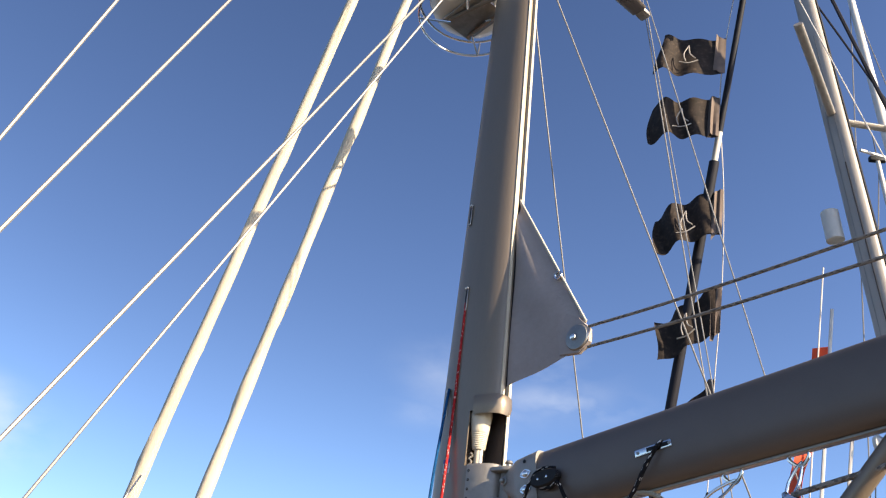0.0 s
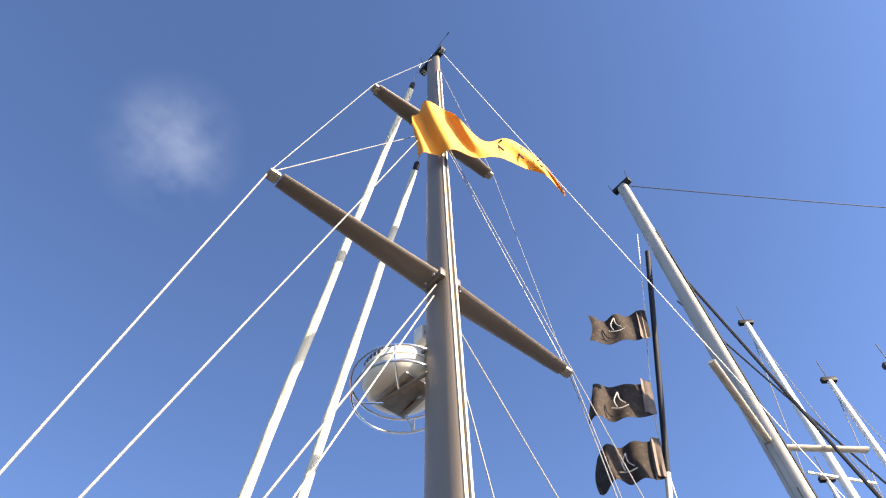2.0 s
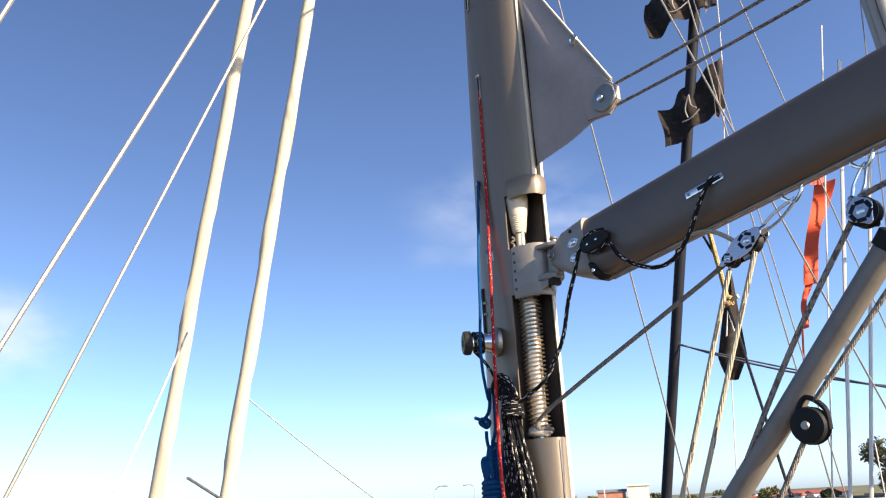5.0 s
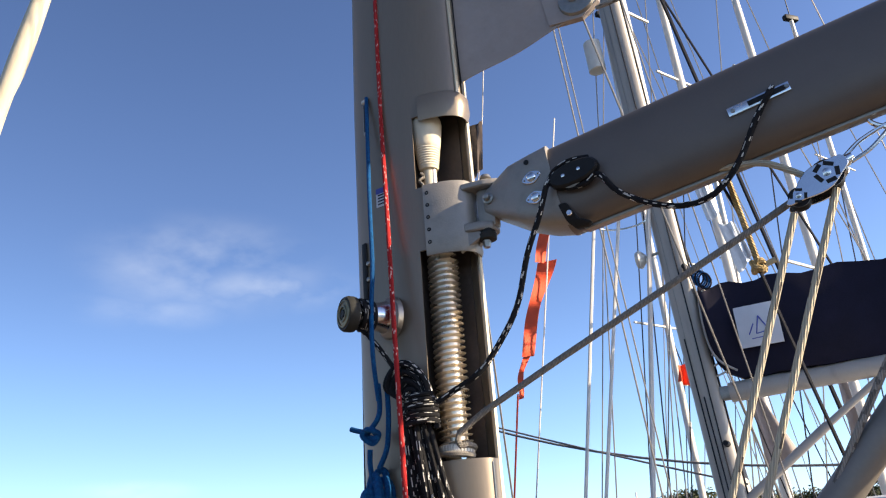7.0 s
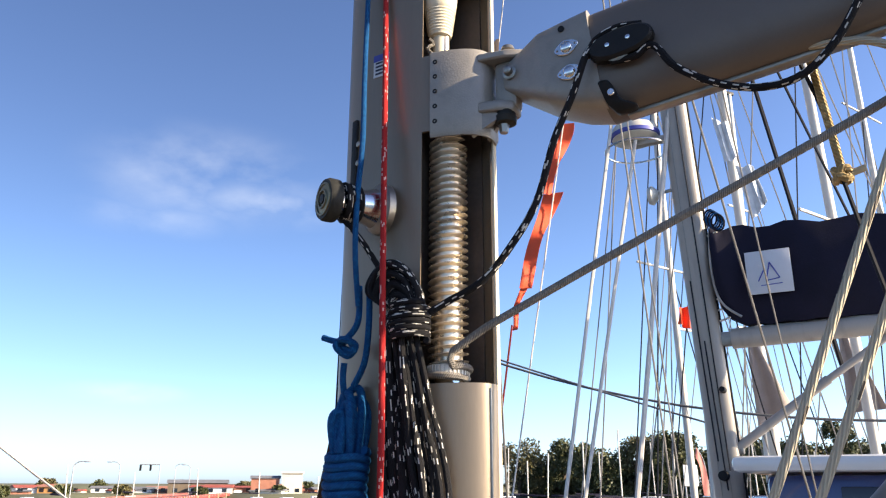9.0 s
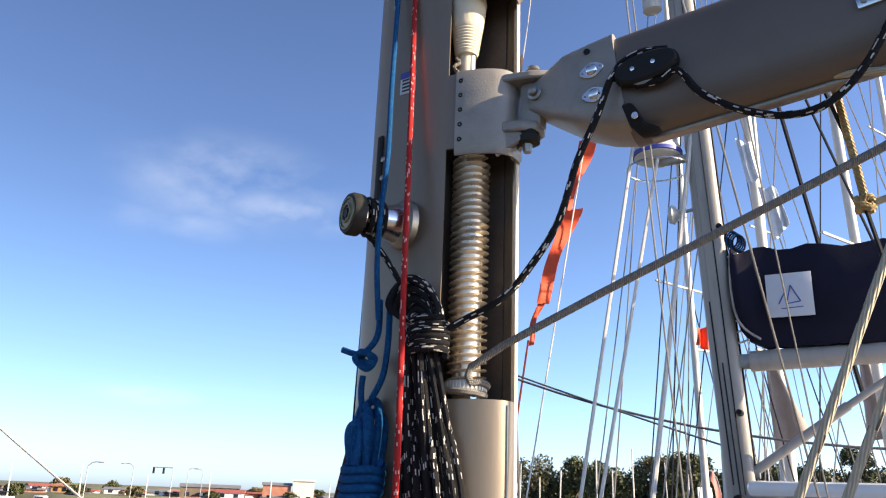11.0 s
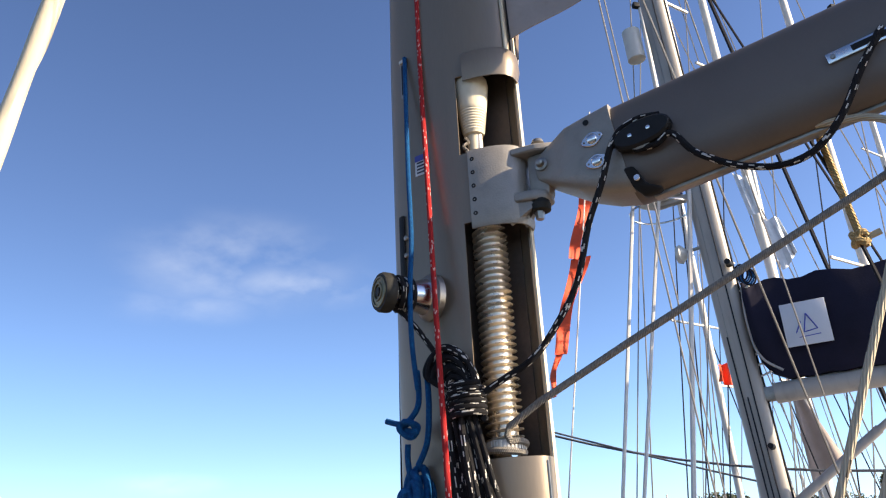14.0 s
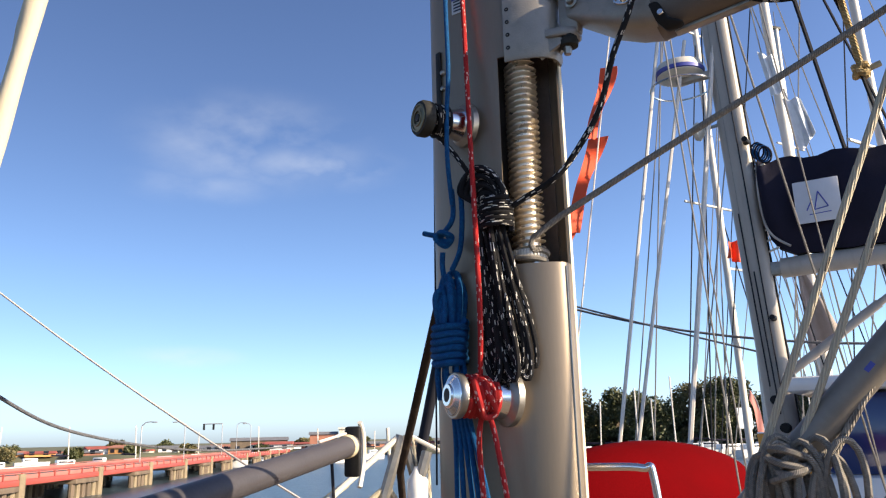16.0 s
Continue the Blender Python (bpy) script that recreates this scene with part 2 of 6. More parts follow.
ORANGECLOTH = material("orange_pennant_cloth", (0.72, 0.075, 0.018), 0.7, 0.0, vary=0.15, scale=4, bump=0.2)
NAVYCLOTH = material("navy_canvas", (0.01, 0.009, 0.02), 0.85, 0.0, vary=0.3, scale=3, bump=0.4, fine=60)
LOGOWHITE = material("printed_panel", (0.55, 0.54, 0.55), 0.7, 0.0, vary=0.06, scale=6, bump=0.05)
INK = material("dark_ink", (0.03, 0.03, 0.05), 0.6, 0.0, vary=0.2, bump=0)
BLUEINK = material("blue_ink", (0.05, 0.06, 0.3), 0.5, 0.0, vary=0.15, bump=0)
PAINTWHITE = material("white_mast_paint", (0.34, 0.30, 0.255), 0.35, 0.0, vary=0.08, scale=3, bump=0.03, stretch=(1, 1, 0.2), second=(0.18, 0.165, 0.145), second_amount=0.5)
# brighter copy of the mast paint: sunlight on far masts put into the colour
FARWHITE = material("sunlit_mast_paint", (0.6, 0.56, 0.5), 0.4, 0.0, vary=0.06, scale=3, bump=0.02)
TATTER = material("tattered_white_cloth", (0.62, 0.64, 0.66), 0.8, 0.0, vary=0.15, scale=9, bump=0.2)
GELCOAT = material("white_gelcoat", (0.66, 0.65, 0.63), 0.22, 0.0, vary=0.04, scale=2, bump=0.02, coat=0.4)
# teak brown assumed for the unseen deck, to dim and warm bounced light
DECKPAINT = material("unseen_deck_brown", (0.17, 0.125, 0.085), 0.8, 0.0, vary=0.25, scale=3, bump=0.4, fine=60, second=(0.11, 0.08, 0.055))
HULLBLUE = material("navy_hull_paint", (0.02, 0.035, 0.12), 0.15, 0.0, vary=0.15, scale=2, bump=0.02, coat=0.5)
REDCANVAS = material("red_canvas", (0.10, 0.0008, 0.0018), 0.95, 0.0, vary=0.12, scale=3, bump=0.3, fine=80)
YELLOWPAINT = material("ochre_paint", (0.75, 0.30, 0.012), 0.4, 0.0, vary=0.1, scale=3)
GLASS = material("tinted_window", (0.015, 0.02, 0.03), 0.06, 0.0, vary=0.2, scale=2, bump=0)
BRIDGERED = material("bridge_red_paint", (0.30, 0.06, 0.045), 0.5, 0.0, vary=0.2, scale=0.5, bump=0.1, second=(0.25, 0.06, 0.045))
BRIDGEPINK = material("faded_parapet_paint", (0.38, 0.13, 0.105), 0.6, 0.0, vary=0.2, scale=0.4, bump=0.1, second=(0.36, 0.09, 0.07))
PIERWOOD = material("pier_timber", (0.13, 0.095, 0.065), 0.85, 0.0, vary=0.35, scale=1.5, bump=0.4, stretch=(1, 1, 0.2))
PIERTAN = material("pier_pile_timber", (0.21, 0.165, 0.105), 0.85, 0.0, vary=0.3, scale=1.5, bump=0.3)
VANGGREY = material("vang_tube_coating", (0.19, 0.168, 0.142), 0.45, 0.2, vary=0.12, scale=6, bump=0.1, second=(0.11, 0.098, 0.084), second_amount=0.4)
PIERPALE = material("pier_fender_timber", (0.42, 0.36, 0.24), 0.85, 0.0, vary=0.25, scale=1.5, bump=0.3)
ASPHALT = material("bridge_road", (0.06, 0.06, 0.06), 0.9, 0.0, vary=0.2, scale=2)
POLEGREY = material("galvanised_pole", (0.36, 0.36, 0.37), 0.5, 0.5, vary=0.1)
BARK = material("bark", (0.10, 0.075, 0.05), 0.9, 0.0, vary=0.3, scale=3, bump=0.4)
BRICK = material("brick_wall", (0.33, 0.14, 0.09), 0.85, 0.0, vary=0.2, scale=1.0, bump=0.2)
SIDING = material("pale_siding", (0.60, 0.55, 0.45), 0.7, 0.0, vary=0.12, scale=0.7)
ROOFRED = material("red_roof", (0.30, 0.07, 0.05), 0.8, 0.0, vary=0.2, scale=1.0)
ROOFGREY = material("grey_roof", (0.15, 0.15, 0.16), 0.8, 0.0, vary=0.2, scale=1.0)
EARTH = material("shore_ground", (0.10, 0.10, 0.055), 0.95, 0.0, vary=0.4, scale=0.08, bump=0.5, fine=2)
LEAVES = leaf_material("broad_leaves", (0.034, 0.044, 0.013), (0.085, 0.085, 0.026))
LEAVES_DRY = leaf_material("autumn_leaves", (0.06, 0.06, 0.02), (0.14, 0.11, 0.04))
ROPE_BLACK = braid("black_rope_white_fleck", (0.011, 0.010, 0.011), (0.66, 0.62, 0.56), 0.11, 85, 17)
ROPE_RED = braid("red_rope_white_fleck", (0.40, 0.020, 0.020), (0.66, 0.42, 0.38), 0.09, 150, 13)
ROPE_BLUE = braid("blue_rope", (0.003, 0.062, 0.185), (0.005, 0.085, 0.225), 0.35, 160, 10)
ROPE_GREY = braid("weathered_grey_rope", (0.20, 0.18, 0.153), (0.25, 0.22, 0.185), 0.4, 240, 6)
ROPE_WHITE = braid("cream_rope_dark_fleck", (0.47, 0.41, 0.3), (0.12, 0.10, 0.08), 0.03, 30, 9)
ROPE_PALE = braid("pale_sheet_rope", (0.58, 0.52, 0.46), (0.5, 0.44, 0.4), 0.1, 140, 6)
ROPE_DARK = braid("dark_mooring_rope", (0.11, 0.11, 0.12), (0.16, 0.16, 0.17), 0.3, 120, 6)
ROPE_TAN = braid("tan_rope", (0.36, 0.25, 0.11), (0.5, 0.36, 0.18), 0.4, 100, 6)
ROPE_TWO = braid("grey_rope_dark_fleck", (0.3, 0.26, 0.215), (0.15, 0.13, 0.11), 0.30, 90, 8)

for matt in (REDCANVAS, NAVYCLOTH, BLACKCLOTH, BLACKPLASTIC, DARKFLANGE, CAVITY, BLACKWIRE):
    matt.node_tree.nodes["Principled BSDF"].inputs["Specular IOR Level"].default_value = 0.03 if matt is REDCANVAS else 0.2

water = bpy.data.materials.new("harbour_water")
water.use_nodes = True
wnn, wll = water.node_tree.nodes, water.node_tree.links
wb = wnn["Principled BSDF"]
wb.inputs["Base Color"].default_value = (0.035, 0.055, 0.07, 1)
wb.inputs["Roughness"].default_value = 0.28
wb.inputs["Specular IOR Level"].default_value = 0.3
w_tex, w_tex2, w_bump = wnn.new("ShaderNodeTexNoise"), wnn.new("ShaderNodeTexNoise"), wnn.new("ShaderNodeBump")
w_co = wnn.new("ShaderNodeTexCoord")
for tex, sc in ((w_tex, 1.1), (w_tex2, 5.0)):
    wll.new(w_co.outputs["Object"], tex.inputs["Vector"])
    tex.inputs["Scale"].default_value, tex.inputs["Detail"].default_value = sc, 4
w_add = wnn.new("ShaderNodeMath")
w_add.operation = "MULTIPLY_ADD"
wll.new(w_tex2.outputs["Fac"], w_add.inputs[0])
w_add.inputs[1].default_value = 0.4
wll.new(w_tex.outputs["Fac"], w_add.inputs[2])
wll.new(w_add.outputs[0], w_bump.inputs["Height"])
w_bump.inputs["Strength"].default_value, w_bump.inputs["Distance"].default_value = 0.7, 0.15
wll.new(w_bump.outputs[0], wb.inputs["Normal"])

# ------------------------------------------------------------ building helpers
ORIGIN = Vector((0.0, 3.6, 0.0))
AFT, STB, UP = Vector((0.68, -0.733, 0)), Vector((0.733, 0.68, 0)), Vector((0, 0, 1))


def P(u, v, z):
    """A point of the yacht: metres aft of the mast's middle, to starboard, and over the deck."""
    return ORIGIN + AFT * u + STB * v + UP * z


def thing(name, base, label, category, group="", kind=""):
    ob = new(name)
    ob.empty_display_size = 0.1
    ob.location = Vector(base)
    return tagged(ob, label, category, group, kind)


def finish(bm, mat, name, smooth=40):
    bmesh.ops.recalc_face_normals(bm, faces=bm.faces)
    me = bpy.data.meshes.new(name)
    bm.to_mesh(me)
    bm.free()
    me.materials.append(mat)
    if smooth:
        for p in me.polygons:
            p.use_smooth = True
        me.set_sharp_from_angle(angle=radians(smooth))
    return me


def part(name, bm, mat, parent, label="", smooth=40):
    ob = new(name, finish(bm, mat, name, smooth))
    if parent is not None:
        ob.parent = parent
        if parent.parent is None:
            ob.matrix_parent_inverse = Matrix.Translation(parent.location).inverted()
    if label:
        ob["label"] = label
    return ob


def solo(name, bm, mat, label, category, group="", kind="", smooth=40):
    """A thing of one mesh, its origin left at the world's."""
    return tagged(part(name, bm, mat, None, "", smooth), label, category, group, kind)


def frame_of(way):
    way = way.normalized()
    side = way.cross(Vector((0.13, 0.29, 1)) if abs(way.z) < 0.9 else Vector((1, 0.2, 0.1))).normalized()
    return side, way.cross(side).normalized()


def smooth_path(points, steps=8):
    """Catmull-Rom through the points."""
    pts = [Vector(p) for p in points]
    if len(pts) < 3:
        return pts
    out = []
    for i in range(len(pts) - 1):
        p0, p1, p2, p3 = pts[max(i - 1, 0)], pts[i], pts[i + 1], pts[min(i + 2, len(pts) - 1)]
        for k in range(steps):
            t = k / steps
            out.append(0.5 * ((2 * p1) + (p2 - p0) * t + (2 * p0 - 5 * p1 + 4 * p2 - p3) * t * t + (3 * p1 - p0 - 3 * p2 + p3) * t ** 3))
    out.append(pts[-1])
    return out


def tube(points, r, sides=8, bm=None, closed=False, radii=None, squash=1.0):
    """A round bar along the points, with metres along it in its UV map."""
    bm = bm or bmesh.new()
    uv = bm.loops.layers.uv.verify()
    pts = [Vector(p) for p in points]
    n = len(pts)
    rings, dist, total = [], [], 0.0
    side = None
    for i, p in enumerate(pts):
        a, b = pts[i - 1] if (i or closed) else pts[0], pts[(i + 1) % n] if (i < n - 1 or closed) else pts[-1]
        way = (b - a).normalized()
        if side is None:
            side, _ = frame_of(way)
        else:
            side = (side - way * side.dot(way)).normalized()
            total += (p - pts[i - 1]).length
        up = way.cross(side)
        rad = radii[i] if radii else r
        rings.append([bm.verts.new(p + (side * math.cos(2 * math.pi * k / sides) + up * math.sin(2 * math.pi * k / sides) * squash) * rad) for k in range(sides)])
        dist.append(total)
    spans = n if closed else n - 1
    for i in range(spans):
        j = (i + 1) % n
        d0, d1 = dist[i], dist[j] if j else total + (pts[0] - pts[-1]).length
        for k in range(sides):
            f = bm.faces.new((rings[i][k], rings[i][(k + 1) % sides], rings[j][(k + 1) % sides], rings[j][k]))
            for loop, (uu, vv) in zip(f.loops, ((k, d0), (k + 1, d0), (k + 1, d1), (k, d1))):
                loop[uv].uv = (uu / sides, vv)
    if not closed:
        bm.faces.new(rings[0][::-1])
        bm.faces.new(rings[-1])
    return bm


def box(center, size, axes=None, bevel=0.0, bm=None):
    """A block with its own axes and bevelled edges."""
    own = bmesh.new()
    bmesh.ops.create_cube(own, size=1.0)
    bmesh.ops.scale(own, vec=size, verts=own.verts)
    if bevel:
        bmesh.ops.bevel(own, geom=list(own.edges), offset=bevel, segments=2, profile=0.5, affect="EDGES")
    m = Matrix.Identity(4)
    if axes:
        m = Matrix((axes[0], axes[1], axes[2])).transposed().to_4x4()
    bmesh.ops.transform(own, matrix=Matrix.Translation(Vector(center)) @ m, verts=own.verts)
    return merge(own, bm)


def merge(own, bm):
    if bm is None:
        return own
    me = bpy.data.meshes.new("tmp")
    own.to_mesh(me)
    own.free()
    bm.from_mesh(me)
    bpy.data.meshes.remove(me)
    return bm


def turned(center, axis, profile, sides=24, bm=None):
    """A lathe form: profile rows of (along the axis, radius)."""
    own = bm or bmesh.new()
    axis = Vector(axis).normalized()
    s, t = frame_of(axis)
    rings = []
    for h, r in profile:
        c = Vector(center) + axis * h
        rings.append([own.verts.new(c + (s * math.cos(2 * math.pi * k / sides) + t * math.sin(2 * math.pi * k / sides)) * max(r, 1e-4)) for k in range(sides)])
    for a, b in zip(rings, rings[1:]):
        for k in range(sides):
            own.faces.new((a[k], a[(k + 1) % sides], b[(k + 1) % sides], b[k]))
    own.faces.new(rings[0][::-1])
    own.faces.new(rings[-1])
    return own


def plate(outline, normal, thick, bm=None, bevel=0.0):
    """A flat plate: outline points in order, given a thickness along the normal."""
    own = bmesh.new()
    f = own.faces.new([own.verts.new(Vector(p)) for p in outline])
    r = bmesh.ops.extrude_face_region(own, geom=[f])
    bmesh.ops.translate(own, vec=Vector(normal).normalized() * thick, verts=[g for g in r["geom"] if isinstance(g, bmesh.types.BMVert)])
    if bevel:
        bmesh.ops.bevel(own, geom=list(own.edges), offset=bevel, segments=1, affect="EDGES")
    return merge(own, bm)


def wire(name, a, b, r, mat, label, category="rigging wire", group="rigging", sag=0.0, kind=""):
    a, b = Vector(a), Vector(b)
    pts = [a.lerp(b, k / 12) - UP * sag * 4 * (k / 12) * (1 - k / 12) for k in range(13)] if sag else [a, b]
    return solo(name, tube(pts, r, 6), mat, label, category, group, kind)


def cloth(origin, across, down, w, h, wave, seed, nx=22, ny=12, narrow=1.0, normal=None, turns=2.2, thick=0.003):
    """A fluttering cloth: a grid with waves that grow away from its hoist."""
    bm = bmesh.new()
    across, down = Vector(across).normalized(), Vector(down).normalized()
    nrm = Vector(normal).normalized() if normal else across.cross(down).normalized()
    rows = []
    for j in range(ny + 1):
        row = []
        for i in range(nx + 1):
            s, t = i / nx, j / ny
            hh = h * (1 + (narrow - 1) * s)
            amp = wave * (0.15 + s)
            off = amp * (math.sin(turns * 2 * math.pi * s + seed + 1.1 * t) + 0.5 * math.sin(5.1 * s * math.pi + 2.3 * t + seed * 2.1))
            sag = 0.12 * h * math.sin(3.3 * s + seed) * s
            row.append(bm.verts.new(Vector(origin) + across * (w * s * (1 - 0.06 * math.sin(3 * t + seed))) + down * (hh * (t - 0.5) + 0.5 * h + sag) + nrm * off))
        rows.append(row)
    for j in range(ny):
        for i in range(nx):
            bm.faces.new((rows[j][i], rows[j][i + 1], rows[j + 1][i + 1], rows[j + 1][i]))
    return bm


def shell(bm, thick):
    """Gives an open sheet a thickness."""
    bmesh.ops.recalc_face_normals(bm, faces=bm.faces)
    bmesh.ops.solidify(bm, geom=list(bm.faces), thickness=thick)
    return bm

# ------------------------------------------------------------ ground and deck
bm = bmesh.new()
bmesh.ops.create_grid(bm, x_segments=8, y_segments=8, size=3000)
bmesh.ops.translate(bm, vec=(0, 0, -1.75), verts=bm.verts)
solo("water", bm, water, "rippled grey-blue harbour water", "water", kind="structure", smooth=0)


def hull(name, place, outline, top, bottom, flare, mat, deck_mat, label):
    """A hull of stacked waterlines, with a deck let into it and a toe rail."""
    ob = thing(name, place(0, 0, top), label, "boat", kind="")
    bm = bmesh.new()
    rings = []
    for k in range(6):
        s = k / 5
        z, f = bottom + (top - bottom) * s, flare + (1 - flare) * math.sqrt(s)
        rings.append([bm.verts.new(place(u * (0.93 + 0.07 * s), v * f, z)) for u, v in outline])
    n = len(outline)
    for a, b in zip(rings, rings[1:]):
        for k in range(n):
            bm.faces.new((a[k], a[(k + 1) % n], b[(k + 1) % n], b[k]))
    part("hull_shell", bm, mat, ob)
    part("deck_plate", plate([place(u * 0.995, v * 0.99, top - 0.05) for u, v in outline], UP, 0.05), deck_mat, ob)
    rail = [place(u * 0.99, v * 0.985, top + 0.02) for u, v in outline]
    part("toe_rail", tube(rail, 0.025, 8, closed=True), STEEL, ob)
    return ob


OUTLINE = [(-6.0, 0.0), (-5.0, -0.75), (-3.5, -1.75), (-1.5, -2.6), (0.5, -2.95), (3.0, -3.0), (5.5, -2.8), (6.4, -2.4), (6.4, 2.4), (5.5, 2.8), (3.0, 3.0), (0.5, 2.95), (-1.5, 2.6), (-3.5, 1.75), (-5.0, 0.75)]
hull("yacht_hull", P, OUTLINE, 0.02, -2.1, 0.75, GELCOAT, DECKPAINT, "white sailing yacht hull with unseen deck, brown to dim bounced light")

# ------------------------------------------------------------ the mast
SIDES = 56
MU, ML, MW = -0.042, 0.198, 0.08


def section(k, grow=0.0, scale=1.0):
    """A point of the mast's section; k counts from aft over starboard, bow and port."""
    a = 2 * math.pi * k / SIDES
    c, s = math.cos(a), math.sin(a)
    return (MU + (ML * scale + grow) * math.copysign(abs(c) ** 0.85, c), (MW * scale + grow) * math.copysign(abs(s) ** 0.8, s))


def taper(z):
    if z < 3.0:
        return 1.0
    if z < 4.2:
        return 1.0 - 0.07 * (z - 3.0) / 1.2
    return 0.93 - 0.17 * (z - 4.2) / 2.8 if z < 7.0 else 0.76 - 0.22 * (z - 7.0) / 4.9


def open_here(k, z):
    """Where the port after quarter is cut away for the furling gear."""
    u0, v0 = section((k + 0.5) % SIDES)
    return u0 > 0.005 and v0 < 0.03 and (1.85 < z < 2.44 or 2.64 < z < 2.885)


mast = thing("mast", P(0, 0, 0), "tall grey-beige aluminium furling mast standing on deck", "mast")
heights = [0.02, 0.6, 1.2, 1.6, 1.835, 1.85, 1.865, 1.9, 2.1, 2.3, 2.40, 2.44, 2.54, 2.64, 2.66, 2.72, 2.8, 2.86, 2.885, 2.9, 3.0, 3.6, 4.2, 5, 6, 7, 8, 8.5, 9, 9.6, 10.2, 10.8, 11.4, 11.82]
bm = bmesh.new()
outer = [[bm.verts.new(P(*section(k, 0, taper(z)), z)) for k in range(SIDES)] for z in heights]
inner = [[bm.verts.new(P(*section(k, -0.007, taper(z)), z)) for k in range(SIDES)] for z in heights]
gone = [[open_here(k, (heights[i] + heights[i + 1]) / 2) for k in range(SIDES)] for i in range(len(heights) - 1)]
for i in range(len(heights) - 1):
    for k in range(SIDES):
        j = (k + 1) % SIDES
        if gone[i][k]:
            continue
        bm.faces.new((outer[i][k], outer[i][j], outer[i + 1][j], outer[i + 1][k]))
        bm.faces.new((inner[i][j], inner[i][k], inner[i + 1][k], inner[i + 1][j]))
        for side, a, b in ((gone[i][j], j, j), (gone[i][k - 1], k, k)):
            if side:
                bm.faces.new((outer[i][a], inner[i][a], inner[i + 1][a], outer[i + 1][a]))
        if i and gone[i - 1][k]:
            bm.faces.new((outer[i][k], outer[i][j], inner[i][j], inner[i][k]))
        if i < len(heights) - 2 and gone[i + 1][k]:
            bm.faces.new((outer[i + 1][k], outer[i + 1][j], inner[i + 1][j], inner[i + 1][k]))
bm.faces.new(outer[-1])
part("mast_extrusion", bm, MAST, mast)
# web that closes the front tube behind the furling cavity, with added side and floor sheets; their dark brown paints
# the recess's shade
part("cavity_web", plate([P(-0.012, -0.066, 1.75), P(-0.012, 0.066, 1.75), P(-0.012, 0.066, 2.95), P(-0.012, -0.066, 2.95)], -AFT, 0.004), CAVITY, mast, "inner web of the mast, dark brown for the cavity's shade")
part("cavity_shade_sheet", plate([P(-0.008, 0.066, 1.75), P(0.11, 0.050, 1.75), P(0.11, 0.050, 2.95), P(-0.008, 0.066, 2.95)], -STB, 0.003), CAVITY, mast, "dark brown sheet painting the cavity's shade")
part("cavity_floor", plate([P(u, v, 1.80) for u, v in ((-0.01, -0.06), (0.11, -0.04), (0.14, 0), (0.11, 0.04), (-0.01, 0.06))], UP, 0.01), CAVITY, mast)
# sail slot and seams on the after face; pale lips widened to paint sunlight there
for v, w, z0, z1, mat, nm in ((-0.025, 0.019, 2.93, 11.2, SAILWHITE, "slot_lip"), (0.024, 0.016, 0.1, 11.2, SAILWHITE, "slot_lip"), (0.0, 0.018, 2.93, 11.2, BLACKPLASTIC, "sail_slot"),
                              (-0.021, 0.004, 0.1, 1.84, DARKSTEEL, "seam"), (0.028, 0.004, 0.1, 1.84, DARKSTEEL, "seam")):
    stops = [z0] + [z for z in (3.0, 4.2, 7.0) if z0 < z < z1] + [z1]
    for za, zb in zip(stops, stops[1:]):
        sa, sb = taper(za), taper(zb)
        pts = []
        for z, s in ((za, sa), (zb, sb)):
            ua = MU + ML * s * (1 - (abs(v) / (MW * s)) ** 2 * 0.35) + 0.001
            pts.append((ua, z))
        bmx = plate([P(pts[0][0], v - w / 2, za), P(pts[0][0], v + w / 2, za), P(pts[1][0], v + w / 2, zb), P(pts[1][0], v - w / 2, zb)], AFT, 0.004)
        part(nm, bmx, mat, mast)


def port_u(u, out=0.0):
    """v of the port skin at u."""
    c = min(1, abs((u - MU) / ML))
    a = math.acos(c ** (1 / 0.85))
    return -(MW * math.sin(a) ** 0.8) - out


def skin_frame(u):
    v0, v1 = port_u(u - 0.01), port_u(u + 0.01)
    along = (AFT * 0.02 + STB * (v1 - v0)).normalized()
    return along, UP, along.cross(UP)


# halyard exits: dark slot in a pale plate
for u, z in ((-0.15, 4.05), (-0.10, 3.53), (-0.16, 3.0)):
    ax = skin_frame(u)
    n = -ax[2] if ax[2].dot(STB) > 0 else ax[2]
    c = P(u, port_u(u, 0.001), z - 0.05)
    ex = part("halyard_exit", box(c, (0.02, 0.12, 0.006), (ax[0], UP, n), 0.002), DARKSTEEL, mast)
    part("exit_slot", box(c + n * 0.003, (0.010, 0.10, 0.003), (ax[0], UP, n), 0.001), BLACKPLASTIC, ex)
    part("exit_lip", box(P(u, port_u(u, 0.005), z + 0.012), (0.024, 0.012, 0.010), (ax[0], UP, n), 0.003), WHITEPLASTIC, ex, "pale worn exit lip")
# maker's sticker with unreadable lines
ax = skin_frame(-0.105)
n = -ax[2] if ax[2].dot(STB) > 0 else ax[2]
c = P(-0.105, port_u(-0.105, 0.001), 2.65)
stick = part("sticker", box(c, (0.047, 0.062, 0.0016), (ax[0], UP, n)), LOGOWHITE, mast, "small blue and white sticker with worn lines")
part("sticker_band", box(c + UP * 0.022 + n * 0.001, (0.047, 0.018, 0.0012), (ax[0], UP, n)), BLUEINK, stick)
for k in range(4):
    part("print_bar", box(c + UP * (0.008 - k * 0.010) + n * 0.001 - ax[0] * 0.003 * (k % 2), (0.034 - 0.006 * (k % 2), 0.005, 0.0012), (ax[0], UP, n)), INK, stick)
